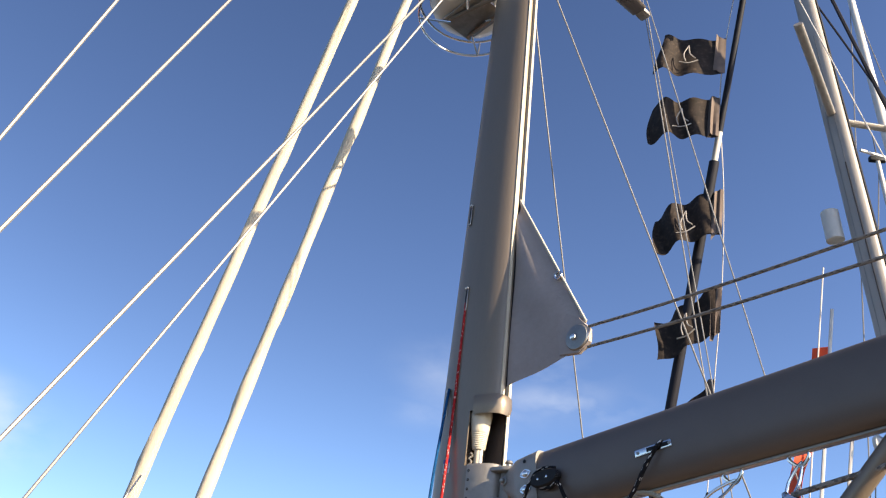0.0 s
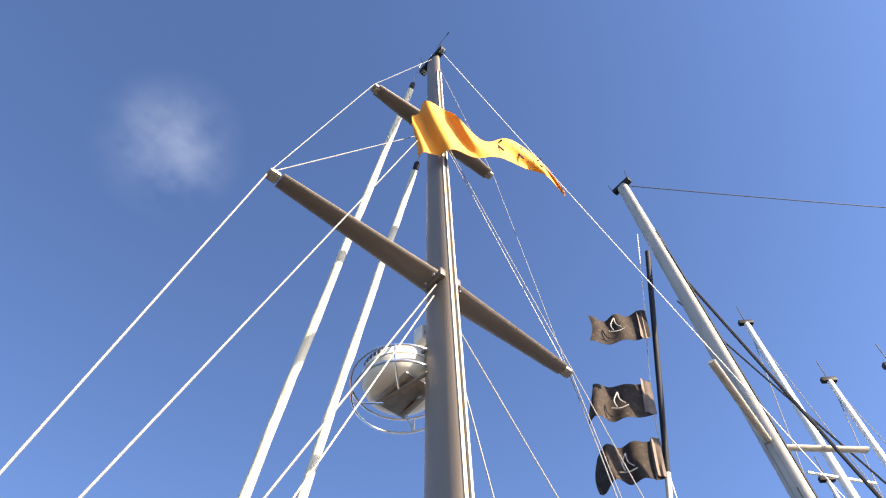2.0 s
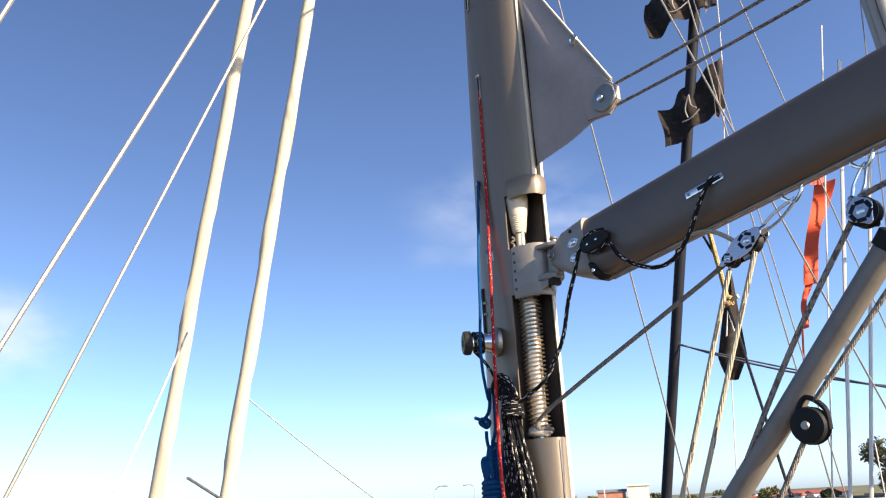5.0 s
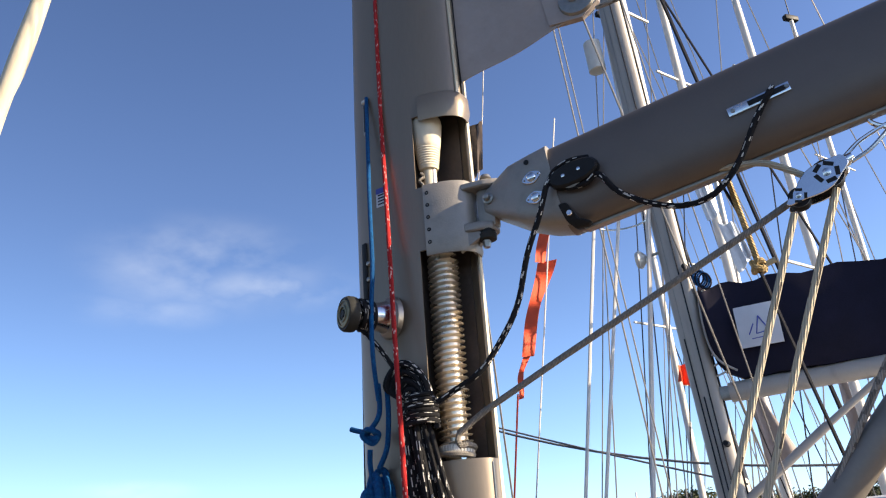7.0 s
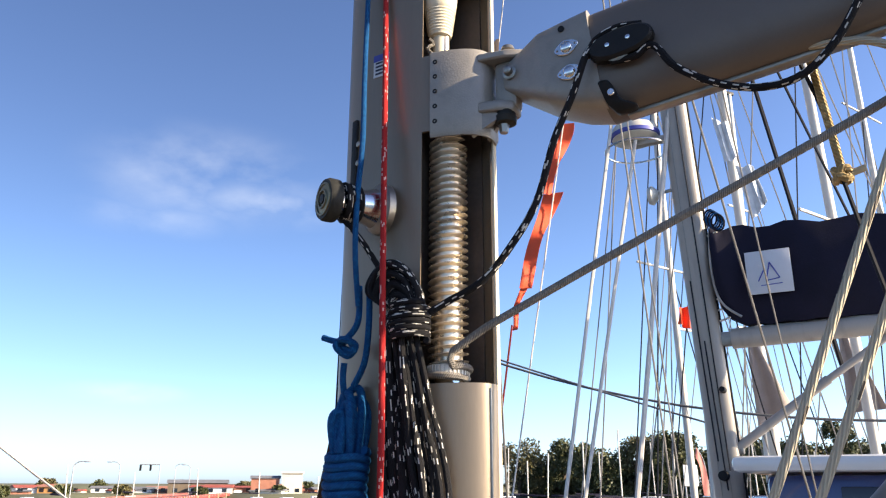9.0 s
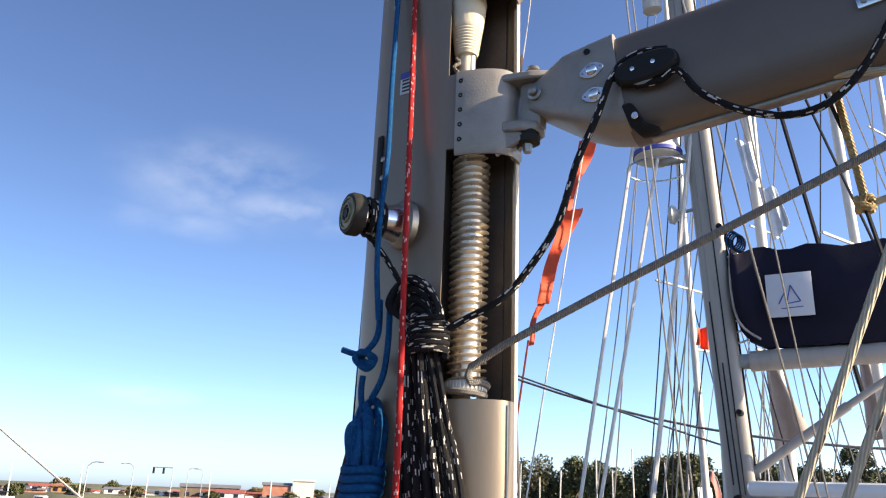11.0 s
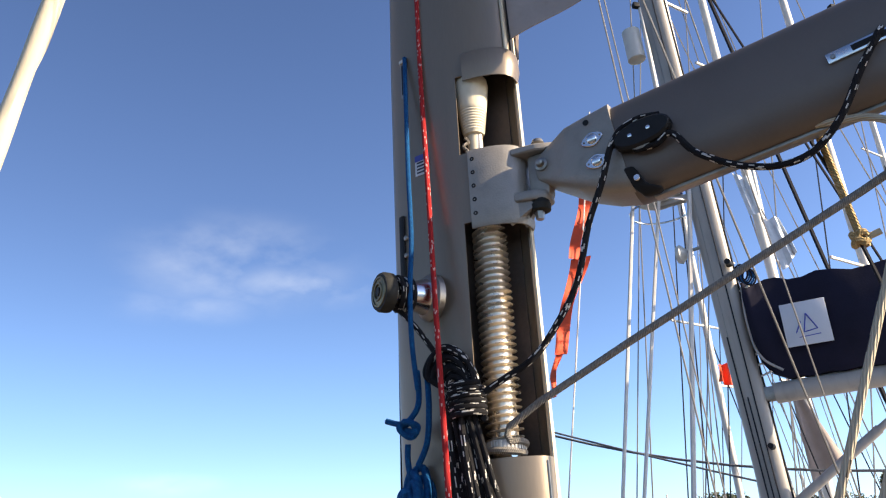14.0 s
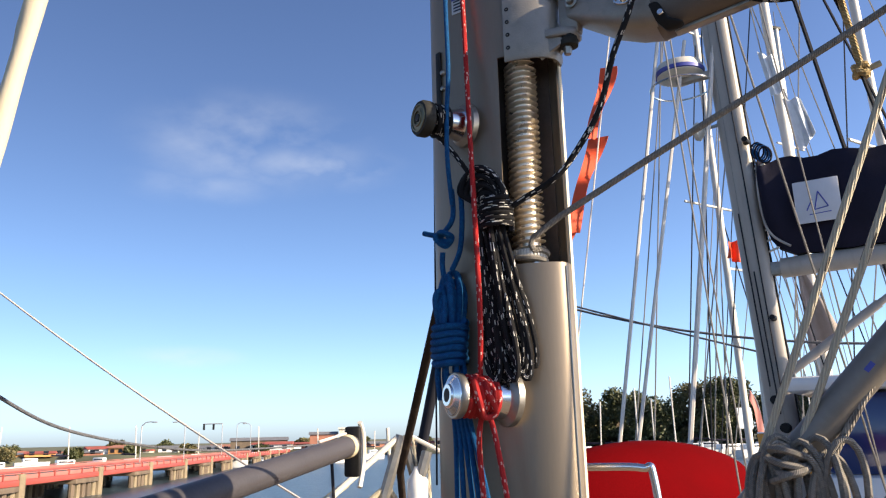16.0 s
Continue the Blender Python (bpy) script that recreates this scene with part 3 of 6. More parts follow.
# dark rubbing strip with two bolts on the bow side above the bollard
ax = skin_frame(-0.185)
n = -ax[2] if ax[2].dot(STB) > 0 else ax[2]
strip = part("rubbing_strip", box(P(-0.185, port_u(-0.185, 0.004), 2.42), (0.02, 0.2, 0.008), (ax[0], UP, n), 0.003), BLACKPLASTIC, mast)
for z in (2.45, 2.40):
    part("bolt_head", turned(P(-0.168, port_u(-0.168), z), n, ((0, 0.008), (0.008, 0.007), (0.010, 0.003)), 10), DARKSTEEL, mast)


# spreaders: tapered aerofoils with end caps
def spreader(side, z, length, sweep=0.02, rise=0.0):
    bm = bmesh.new()
    rings = []
    for s in (0.0, 0.5, 0.93):
        chord, thick = 0.115 - 0.05 * s, 0.034 - 0.012 * s
        c = P(-0.05 - sweep * s, side * (0.04 + (length - 0.04) * s), z + rise * s)
        rings.append([bm.verts.new(c + AFT * chord * math.cos(a) + UP * thick * math.sin(a)) for a in [2 * math.pi * k / 16 for k in range(16)]])
    for a, b in zip(rings, rings[1:]):
        for k in range(16):
            bm.faces.new((a[k], a[(k + 1) % 16], b[(k + 1) % 16], b[k]))
    bm.faces.new(rings[0])
    bm.faces.new(rings[2])
    sp = part("spreader", bm, BOOM, mast)
    part("tip_cap", box(P(-0.05 - sweep * 0.97, side * (length - 0.05), z + rise * 0.97), (0.10, 0.10, 0.045), (AFT, STB, UP), 0.02), CAST, sp, "pale worn spreader tip")
    part("root_bracket", box(P(-0.02, side * 0.075, z), (0.20, 0.06, 0.09), (AFT, STB, UP), 0.015), BOOM, sp)
    for k in (-0.05, 0.05):
        part("root_bolt", turned(P(-0.02 + k, side * 0.13, z - 0.03), -UP, ((0, 0.010), (0.014, 0.009)), 8), STEEL, sp)


for side in (-1, 1):
    spreader(side, 6.66, 1.55, 0.09, 0.16)
    spreader(side, 9.55, 0.84)
# masthead: sheave box, crane, wind vane and lamp
head = part("masthead_crane", box(P(-0.06, 0, 11.87), (0.46, 0.09, 0.10), (AFT, STB, UP), 0.012), BLACKPLASTIC, mast)
for u in (-0.24, 0.13):
    part("sheave", turned(P(u, -0.03, 11.85), STB, ((0, 0.04), (0.01, 0.048), (0.03, 0.036), (0.05, 0.048), (0.06, 0.04)), 16), DARKSTEEL, head)
part("vane_mast", tube([P(0.1, 0.02, 11.9), P(0.1, 0.02, 12.3)], 0.006, 6), BLACKPLASTIC, head)
part("wind_vane", plate([P(0.0, 0.02, 12.28), P(0.28, 0.02, 12.31), P(0.28, 0.02, 12.37), P(0.2, 0.02, 12.31)], STB, 0.004), BLACKPLASTIC, head)
part("aerial", tube([P(-0.2, -0.02, 11.9), P(-0.26, -0.05, 12.35)], 0.005, 6), BLACKPLASTIC, head)
part("masthead_lamp", turned(P(-0.05, 0.0, 11.92), UP, ((0, 0.035), (0.07, 0.035), (0.09, 0.02)), 14), WHITEPLASTIC, head)

# gooseneck bracket, wrapped round the after end of the mast
gn = thing("gooseneck", P(0.1, 0, 2.43), "pale cast-aluminium gooseneck bracket bolted round the mast", "mast fitting")
bm = bmesh.new()
wrap = [k for k in range(SIDES) if section(k)[0] > (0.032 if k > SIDES / 2 else 0.0)]
wrap = sorted(wrap, key=lambda k: k if k < SIDES / 2 else k - SIDES)
zs = (2.418, 2.43, 2.48, 2.58, 2.63, 2.642)
ro = [[bm.verts.new(P(*section(k, 0.012 if 0 < i < 5 else 0.007), z)) for k in wrap] for i, z in enumerate(zs)]
ri = [[bm.verts.new(P(*section(k, 0.002), z)) for k in wrap] for z in zs]
for i in range(len(zs) - 1):
    for k in range(len(wrap) - 1):
        bm.faces.new((ro[i][k], ro[i][k + 1], ro[i + 1][k + 1], ro[i + 1][k]))
        bm.faces.new((ri[i][k + 1], ri[i][k], ri[i + 1][k], ri[i + 1][k + 1]))
    for k in (0, len(wrap) - 1):
        bm.faces.new((ro[i][k], ri[i][k], ri[i + 1][k], ro[i + 1][k]))
for i in (0, len(zs) - 1):
    for k in range(len(wrap) - 1):
        bm.faces.new((ro[i][k], ri[i][k], ri[i][k + 1], ro[i][k + 1]))
part("bracket_shell", bm, CAST, gn)
for k in range(5):
    z = 2.612 - k * 0.039
    part("bracket_pin", turned(P(0.052, port_u(0.052, 0.009), z), -STB, ((0, 0.0065), (0.004, 0.006), (0.0045, 0.003), (0.002, 0.002)), 12), BLACKPLASTIC, gn)
for z, th, lng in ((2.605, 0.020, 0.115), (2.472, 0.026, 0.085)):
    out = [P(0.145, -0.052, z), P(0.145 + lng * 0.6, -0.044, z), P(0.145 + lng * 0.95, -0.024, z), P(0.145 + lng, 0.0, z), P(0.145 + lng * 0.95, 0.024, z), P(0.145 + lng * 0.6, 0.044, z), P(0.145, 0.052, z)]
    part("lug", plate(out, UP, th, bevel=0.004), CAST, gn)
part("web", plate([P(0.15, -0.008, 2.42), P(0.19, -0.008, 2.462), P(0.15, -0.008, 2.60)], STB, 0.016), CAST, gn)
part("web", plate([P(0.13, -0.05, 2.415), P(0.2, -0.03, 2.462), P(0.13, -0.05, 2.50)], STB, 0.012), CAST, gn)
part("toggle", box(P(0.205, 0, 2.545), (0.058, 0.044, 0.125), (AFT, STB, UP), 0.012), CAST, gn)
part("toggle_pin", turned(P(0.205, 0, 2.45), UP, ((0, 0.016), (0.012, 0.018), (0.02, 0.012), (0.19, 0.012), (0.195, 0.018), (0.205, 0.014)), 14), DARKSTEEL, gn)
# boss coloured near black, standing in for shadow under the lower lug
part("pin_nut", turned(P(0.200, -0.012, 2.444), UP, ((0, 0.016), (0.003, 0.025), (0.018, 0.027), (0.022, 0.024), (0.034, 0.024)), 16), DARKFLANGE, gn, "hinge boss darkened as the lug's shadow")
part("pin_nut", turned(P(0.196, -0.014, 2.424), UP, ((0, 0.010), (0.02, 0.013)), 6), DARKSTEEL, gn)

# ------------------------------------------------------------ boom
RISE = 0.13
BAX = (AFT + UP * RISE).normalized()
BUP = (UP - AFT * RISE).normalized()


def B(u, v, h):
    """A point of the boom: metres aft, to starboard, and over its axis."""
    return P(u, v, 2.475 + RISE * u) + BUP * h


boom = thing("boom", P(0.3, 0, 2.4), "thick grey-beige aluminium boom hinged to the mast", "boom")
bm = bmesh.new()
rings = []
for u in (0.432, 1.5, 3.0, 4.6):
    ring = []
    for k in range(40):
        a = 2 * math.pi * k / 40
        c, s = math.cos(a), math.sin(a)
        ring.append(bm.verts.new(B(u, 0.074 * math.copysign(abs(c) ** 0.7, c), 0.13 * math.copysign(abs(s) ** 0.75, s))))
    rings.append(ring)
for a, b in zip(rings, rings[1:]):
    for k in range(40):
        bm.faces.new((a[k], a[(k + 1) % 40], b[(k + 1) % 40], b[k]))
bm.faces.new(rings[0])
bm.faces.new(rings[-1])
part("spar", bm, BOOM, boom)
part("track", box(B(2.5, 0, -0.132), (4.1, 0.03, 0.012), (BAX, STB, BUP), 0.003), DARKSTEEL, boom)
end = bmesh.new()
ringset = []
for u, hw, lo, hi in ((0.208, 0.024, 0.024, 0.076), (0.225, 0.034, 0.010, 0.090), (0.312, 0.066, -0.062, 0.122), (0.316, 0.0675, -0.066, 0.1235), (0.375, 0.073, -0.100, 0.128), (0.436, 0.0765, -0.122, 0.1315)):
    ring = []
    for k in range(28):
        a = 2 * math.pi * k / 28
        c, s = math.cos(a), math.sin(a)
        mid, half = (lo + hi) / 2, (hi - lo) / 2
        ring.append(end.verts.new(B(u, hw * math.copysign(abs(c) ** 0.4, c), mid + half * math.copysign(abs(s) ** 0.4, s))))
    ringset.append(ring)
for a, b in zip(ringset, ringset[1:]):
    for k in range(28):
        end.faces.new((a[k], a[(k + 1) % 28], b[(k + 1) % 28], b[k]))
end.faces.new(ringset[0])
end.faces.new(ringset[-1])
casting = part("end_casting", end, CAST, boom, "pale worn cast boom end", smooth=24)
part("hinge_bolt", turned(B(0.232, -0.036, 0.055), -STB, ((0, 0.017), (0.008, 0.017), (0.010, 0.011), (0.022, 0.010), (0.025, 0.006)), 16), DARKSTEEL, casting)
for u, h, turn in ((0.380, 0.040, 0.12), (0.377, -0.022, 0.0)):
    c = B(u, -0.0725, h)
    bx, bz = (BAX + BUP * turn).normalized(), (BUP - BAX * turn).normalized()
    diamond = [c + bx * 0.029 * math.copysign(abs(math.cos(a)) ** 1.5, math.cos(a)) + bz * 0.019 * math.copysign(abs(math.sin(a)) ** 1.1, math.sin(a)) for a in [2 * math.pi * k / 20 for k in range(20)]]
    part("bolt_plate", plate(diamond, -STB, 0.005, bevel=0.0012), STEEL, casting)
    part("bolt", turned(c - STB * 0.003, -STB, ((0, 0.014), (0.005, 0.0135), (0.008, 0.0105), (0.0095, 0.004)), 14), STEEL, casting, "bright round bolt head")
    for k in (-0.021, 0.021):
        part("rivet", turned(c + bx * k - STB * 0.004, -STB, ((0, 0.0035), (0.003, 0.002)), 8), DARKSTEEL, casting)
part("hole", turned(B(0.376, -0.0725, 0.092), -STB, ((0, 0.0075), (0.002, 0.0075)), 12), BLACKPLASTIC, casting)
shoe = [B(u, -0.060 + 0.02 * max(0, -h - 0.10) / 0.04, h) for u, h in ((0.430, -0.070), (0.452, -0.072), (0.462, -0.095), (0.470, -0.122), (0.500, -0.140), (0.492, -0.147), (0.455, -0.146), (0.438, -0.120))]
part("corner_shoe", plate(shoe, -STB, 0.022, bevel=0.004), BLACKPLASTIC, boom, "black rounded corner shoe under the boom end")
part("shoe_screw", turned(B(0.455, -0.084, -0.108), -STB, ((0, 0.008), (0.003, 0.007)), 10), STEEL, boom)
# exit plate for the reefing line
c = B(0.970, -0.0765, -0.018)
exit_axes = ((BAX + BUP * 0.03).normalized(), STB, (BUP - BAX * 0.03).normalized())
ep = part("exit_plate", box(c, (0.15, 0.006, 0.026), exit_axes, 0.0028), STEEL, boom, "long bright steel exit plate")
part("exit_slot", box(c - STB * 0.003 + exit_axes[0] * 0.02, (0.09, 0.003, 0.014), exit_axes, 0.001), BLACKPLASTIC, ep)
for k in (-0.062, 0.068):
    part("screw", turned(c + exit_axes[0] * k - STB * 0.003, -STB, ((0, 0.006), (0.003, 0.005)), 10), DARKSTEEL, ep)


def bail(u):
    pts = [B(u - 0.03, 0, -0.125), B(u - 0.03, 0, -0.15), B(u, 0, -0.175), B(u + 0.03, 0, -0.15), B(u + 0.03, 0, -0.125)]
    part("bail", tube(smooth_path(pts), 0.006, 8), STEEL, boom)


bail(1.2)
bail(1.42)

# cheek block on the boom's side
cb = thing("cheek_block", B(0.53, -0.078, 0.04), "black plastic cheek block screwed to the boom", "pulley block")
bm = bmesh.new()
cheek_c = B(0.498, -0.076, -0.012)
cx, cz = (BAX + BUP * 0.03).normalized(), (BUP - BAX * 0.03).normalized()
cheek = [cheek_c + cx * (0.070 * math.copysign(abs(math.cos(a)) ** 0.8, math.cos(a))) + cz * (0.033 * math.sin(a)) for a in [2 * math.pi * k / 24 for k in range(24)]]
part("cheek", plate(cheek, -STB, 0.032, bevel=0.006), BLACKPLASTIC, cb)
for k in (-0.026, 0.018):
    part("rivet", turned(cheek_c + cx * k - STB * 0.031, -STB, ((0, 0.0055), (0.003, 0.005), (0.004, 0.002)), 12), STEEL, cb, "bright rivet")
part("sheave", turned(cheek_c - STB * 0.006 - cx * 0.01, -STB, ((0, 0.03), (0.006, 0.038), (0.010, 0.032), (0.016, 0.038), (0.02, 0.03)), 20), DARKSTEEL, cb)

# ------------------------------------------------------------ furling gear in the mast
fm = thing("furling_mandrel", P(0.05, -0.012, 1.85), "bright ribbed furling screw standing in the open mast", "furling gear")
FU, FV = 0.050, -0.014
part("core", turned(P(FU, FV, 1.80), UP, ((0, 0.024), (0.055, 0.024), (0.06, 0.032), (0.66, 0.031), (0.665, 0.02)), 24), SCREW, fm)
pitch, turns, r0, r1 = 0.0170, 32, 0.030, 0.0460
bm = bmesh.new()
prev = None
steps = 22
for i in range(int(turns * steps) + 1):
    a = 2 * math.pi * i / steps
    z = 1.885 + pitch * i / steps
    way = AFT * math.cos(a) + STB * math.sin(a)
    c = P(FU, FV, z)
    ring = [bm.verts.new(c + way * r + UP * h) for r, h in ((r0, 0.0052), (r0 + 0.006, 0.0030), (r1 - 0.0015, 0.0015), (r1, 0.0), (r1 - 0.0015, -0.0015), (r0 + 0.006, -0.0030), (r0, -0.0052))]
    if prev:
        for k in range(6):
            bm.faces.new((prev[k], prev[k + 1], ring[k + 1], ring[k]))
    prev = ring
part("thread", bm, SCREW, fm, "spiral alloy thread", smooth=50)
part("drum_collar", turned(P(FU, FV, 1.868), UP, ((0, 0.036), (0.004, 0.045), (0.024, 0.045), (0.028, 0.036)), 32), WHITEPLASTIC, fm, "cream knurled collar")
for k in range(32):
    a = 2 * math.pi * k / 32
    part("knurl", box(P(FU, FV, 1.882) + (AFT * math.cos(a) + STB * math.sin(a)) * 0.0455, (0.004, 0.0045, 0.02), (AFT * math.cos(a) + STB * math.sin(a), STB * math.cos(a) - AFT * math.sin(a), UP), 0), WHITEPLASTIC, fm)
part("foot_bolt", turned(P(FU + 0.03, FV - 0.022, 1.858), (AFT - STB * 1.6), ((0, 0.008), (0.008, 0.008)), 6), STEEL, fm)
fs = thing("furling_swivel", P(0.045, -0.02, 2.67), "cream plastic swivel cone above the gooseneck", "furling gear")
prof = [(0.0, 0.017), (0.075, 0.019), (0.078, 0.028)]
for k in range(9):
    z = 0.084 + k * 0.008
    prof += [(z, 0.029 + 0.0011 * k), (z + 0.004, 0.0315 + 0.0011 * k)]
prof += [(0.16, 0.041), (0.232, 0.050), (0.25, 0.047)]
part("cone", turned(P(0.030, -0.020, 2.642), UP, prof, 28), SAILWHITE, fs, "cream ribbed cone")
part("rod", turned(P(0.042, -0.018, 2.55), UP, ((0, 0.012), (0.18, 0.012)), 12), SCREW, fs)
part("lashing", tube([P(0.02 + 0.006 * math.sin(k * 1.1), -0.052 - 0.005 * math.cos(k * 1.7), 2.70 - k * 0.006) for k in range(14)], 0.005, 6), ROPE_GREY, fs)
cowl = bmesh.new()
rr = []
for z, g in ((2.865, 0.004), (2.90, 0.012), (2.945, 0.010), (2.955, 0.003)):
    rr.append([cowl.verts.new(P(*section(k, g), z)) for k in wrap])
for a, b in zip(rr, rr[1:]):
    for k in range(len(wrap) - 1):
        cowl.faces.new((a[k], a[k + 1], b[k + 1], b[k]))
part("cowl", shell(cowl, 0.004), MAST, mast, "raised lip over the upper opening")

# ------------------------------------------------------------ mainsail clew
ms = thing("mainsail", P(0.13, 0, 2.98), "grey mainsail corner pulled out of the mast, rest furled", "sail")
bm = bmesh.new()
rows = []
for j in range(25):
    t = j / 24
    row = []
    for i in range(17):
        s = i / 16
        luff = Vector((0.115, 2.99 + 1.06 * t))
        edge = Vector((0.56, 3.075)).lerp(Vector((0.60, 3.20)), min(t * 8, 1)) if t < 0.125 else Vector((0.60, 3.20)).lerp(Vector((0.12, 4.06)), (t - 0.125) / 0.875)
        q = luff.lerp(edge, s)
        belly = 0.02 * math.sin(math.pi * s) * math.sin(math.pi * t) + 0.006 * math.sin(9 * s + 6 * t)
        row.append(bm.verts.new(P(q.x, -belly, q.y)))
    rows.append(row)
for j in range(24):
    for i in range(16):
        bm.faces.new((rows[j][i], rows[j][i + 1], rows[j + 1][i + 1], rows[j + 1][i]))
part("cloth", shell(bm, 0.003), SAILGREY, ms)
part("leech_tape", tube([P(0.60, 0, 3.2), P(0.12, 0, 4.06)], 0.006, 6), SAILWHITE, ms, "pale leech tape")
part("luff_tape", tube([P(0.135, -0.005, 2.97), P(0.13, -0.004, 4.03)], 0.008, 6), BLACKCLOTH, ms)
part("clew_patch", plate([P(0.47, -0.012, 3.0725), P(0.57, -0.012, 3.06), P(0.625, -0.012, 3.10), P(0.625, -0.012, 3.16), P(0.57, -0.012, 3.22), P(0.50, -0.012, 3.26), P(0.455, -0.012, 3.18)], STB, 0.022), SAILGREY, ms)
bl = part("clew_block", turned(P(0.565, -0.024, 3.13), STB, ((0, 0.03), (0.003, 0.055), (0.012, 0.06), (0.016, 0.05), (0.032, 0.05), (0.036, 0.06), (0.045, 0.055), (0.048, 0.03)), 24), DARKSTEEL, ms, "steel clew block with sheave")
part("block_pin", turned(P(0.555, -0.026, 3.13), -STB, ((0, 0.016), (0.008, 0.014), (0.012, 0.006)), 12), STEEL, bl)
part("leech_eyelet", tube([P(0.44, -0.012, 3.47) + (AFT * math.cos(a) + UP * math.sin(a)) * 0.018 for a in [k * math.pi / 6 for k in range(12)]], 0.005, 6, closed=True), STEEL, ms)
for z0, z1, ex in ((3.172, 3.30, 4.5), (3.080, 3.20, 4.45)):
    solo("outhaul_line", tube(smooth_path([P(0.612, 0, z0), P(1.5, 0, z0 + 0.01), P(ex, 0, z1)]), 0.0062, 8), ROPE_TWO, "grey outhaul rope with dark flecks", "rope", "outhaul lines")

# ------------------------------------------------------------ blocks and tackle under the boom
def block(c, way, length, width, sheaves, label, attach, mat=STEEL):
    """A racing block: two pierced cheeks, sheaves and a shackle up to its bail."""
    ob = thing("pulley_block", c, label, "pulley block")
    way = Vector(way).normalized()
    side = STB
    cross = way.cross(side).normalized()
    for s in (-1, 1):
        out = []
        for k in range(32):
            a = 2 * math.pi * k / 32
            w = width * (1 + 0.35 * math.cos(a)) * (0.86 + 0.14 * math.cos(4 * a))
            out.append(Vector(c) + way * (length * math.cos(a)) + cross * (w * math.sin(a)) + side * s * 0.022)
        ch = part("cheek", plate(out, side * s, 0.004, bevel=0.0015), mat, ob)
        for h, rad, n in sheaves:
            for k in range(n):
                a = 2 * math.pi * (k + 0.5) / n
                hc = Vector(c) + way * h + (way * math.cos(a) + cross * math.sin(a)) * rad * 0.62 + side * s * 0.0262
                part("opening", box(hc, (rad * 0.28, rad * 0.62, 0.0012), ((way * math.cos(a) + cross * math.sin(a)), (cross * math.cos(a) - way * math.sin(a)), side), 0.0), BLACKPLASTIC, ch)
            part("axle", turned(Vector(c) + way * h + side * s * 0.024, side * s, ((0, rad * 0.28), (0.005, rad * 0.26), (0.007, rad * 0.12)), 12), STEEL, ch)
    for h, rad, n in sheaves:
        part("sheave", turned(Vector(c) + way * h - side * 0.018, side, ((0, rad), (0.008, rad * 0.98), (0.018, rad * 0.8), (0.028, rad * 0.98), (0.036, rad)), 22), BLACKPLASTIC, ob)
    a, b = Vector(c) + way * length * 0.95, Vector(attach)
    m = a.lerp(b, 0.5)
    part("swivel", turned(a - way * 0.01, way, ((0, 0.012), (0.012, 0.015), (0.03, 0.010)), 12), STEEL, ob)
    d = (b - a).normalized()
    e = d.cross(STB).normalized()
    bow = [a + d * 0.01 + e * 0.010, m + e * 0.015, b - e * 0.0 + d * 0.008, m - e * 0.015, a + d * 0.01 - e * 0.010]
    part("shackle", tube(smooth_path(bow), 0.005, 8), STEEL, ob)
    return ob


BL1, AT1 = P(1.045, -0.03, 2.35), B(1.2, 0, -0.17)
block(BL1, AT1 - BL1, 0.085, 0.034, ((0.03, 0.036, 5), (-0.052, 0.024, 4)), "silver fiddle block with pierced cheeks", AT1)
BL2, AT2 = P(1.425, -0.03, 2.345), B(1.42, 0, -0.17)
block(BL2, (AT2 - BL2) - AFT * 0.10, 0.052, 0.040, ((0.0, 0.044, 6),), "silver single block with pierced cheeks", AT2)

drum = P(FU, FV, 1.9)
solo("furling_line", tube(smooth_path([drum + (AFT * math.cos(a) - STB * math.sin(a)) * 0.047 - UP * 0.012 + UP * 0.004 * a for a in [k * 0.45 for k in range(-14, 3)]] + [P(0.16, -0.05, 1.965), P(0.9, -0.03, 2.287), BL1 + BUP * 0.008], 3), 0.0085, 8), ROPE_GREY, "weathered grey furling line wound on the mandrel", "rope", "vang and furling ropes")
solo("furling_tail", tube(smooth_path([BL1 + BUP * 0.012, P(0.95, -0.03, 2.437), B(0.83, -0.02, -0.122)]), 0.008, 8), ROPE_WHITE, "cream rope along the boom's underside", "rope", "vang and furling ropes")
FOOT = P(0.235, -0.02, 0.62)
for du, dv, z0, lab in ((-0.062, -0.03, 2.295, 0), (0.036, -0.03, 2.33, 1)):
    top = P(1.045 + du, dv, z0)
    solo("vang_fall", tube(smooth_path([top, top.lerp(FOOT + AFT * (0.06 * lab), 0.5) - UP * 0.006, FOOT + AFT * (0.06 * lab)]), 0.0085, 8), ROPE_WHITE, "cream vang rope with dark flecks", "rope", "vang and furling ropes")
solo("vang_fall", tube(smooth_path([P(1.395, -0.03, 2.345), P(1.02, -0.03, 1.84), P(0.28, 0.02, 0.70)]), 0.0085, 8), ROPE_TWO, "grey vang rope with dark flecks", "rope", "vang and furling ropes")
solo("mainsheet_line", tube([P(1.42, -0.03, 2.395), P(2.6, -0.05, 2.62), P(4.2, -0.05, 2.86)], 0.0085, 8), ROPE_TWO, "grey rope leading aft under the boom", "rope", "vang and furling ropes")

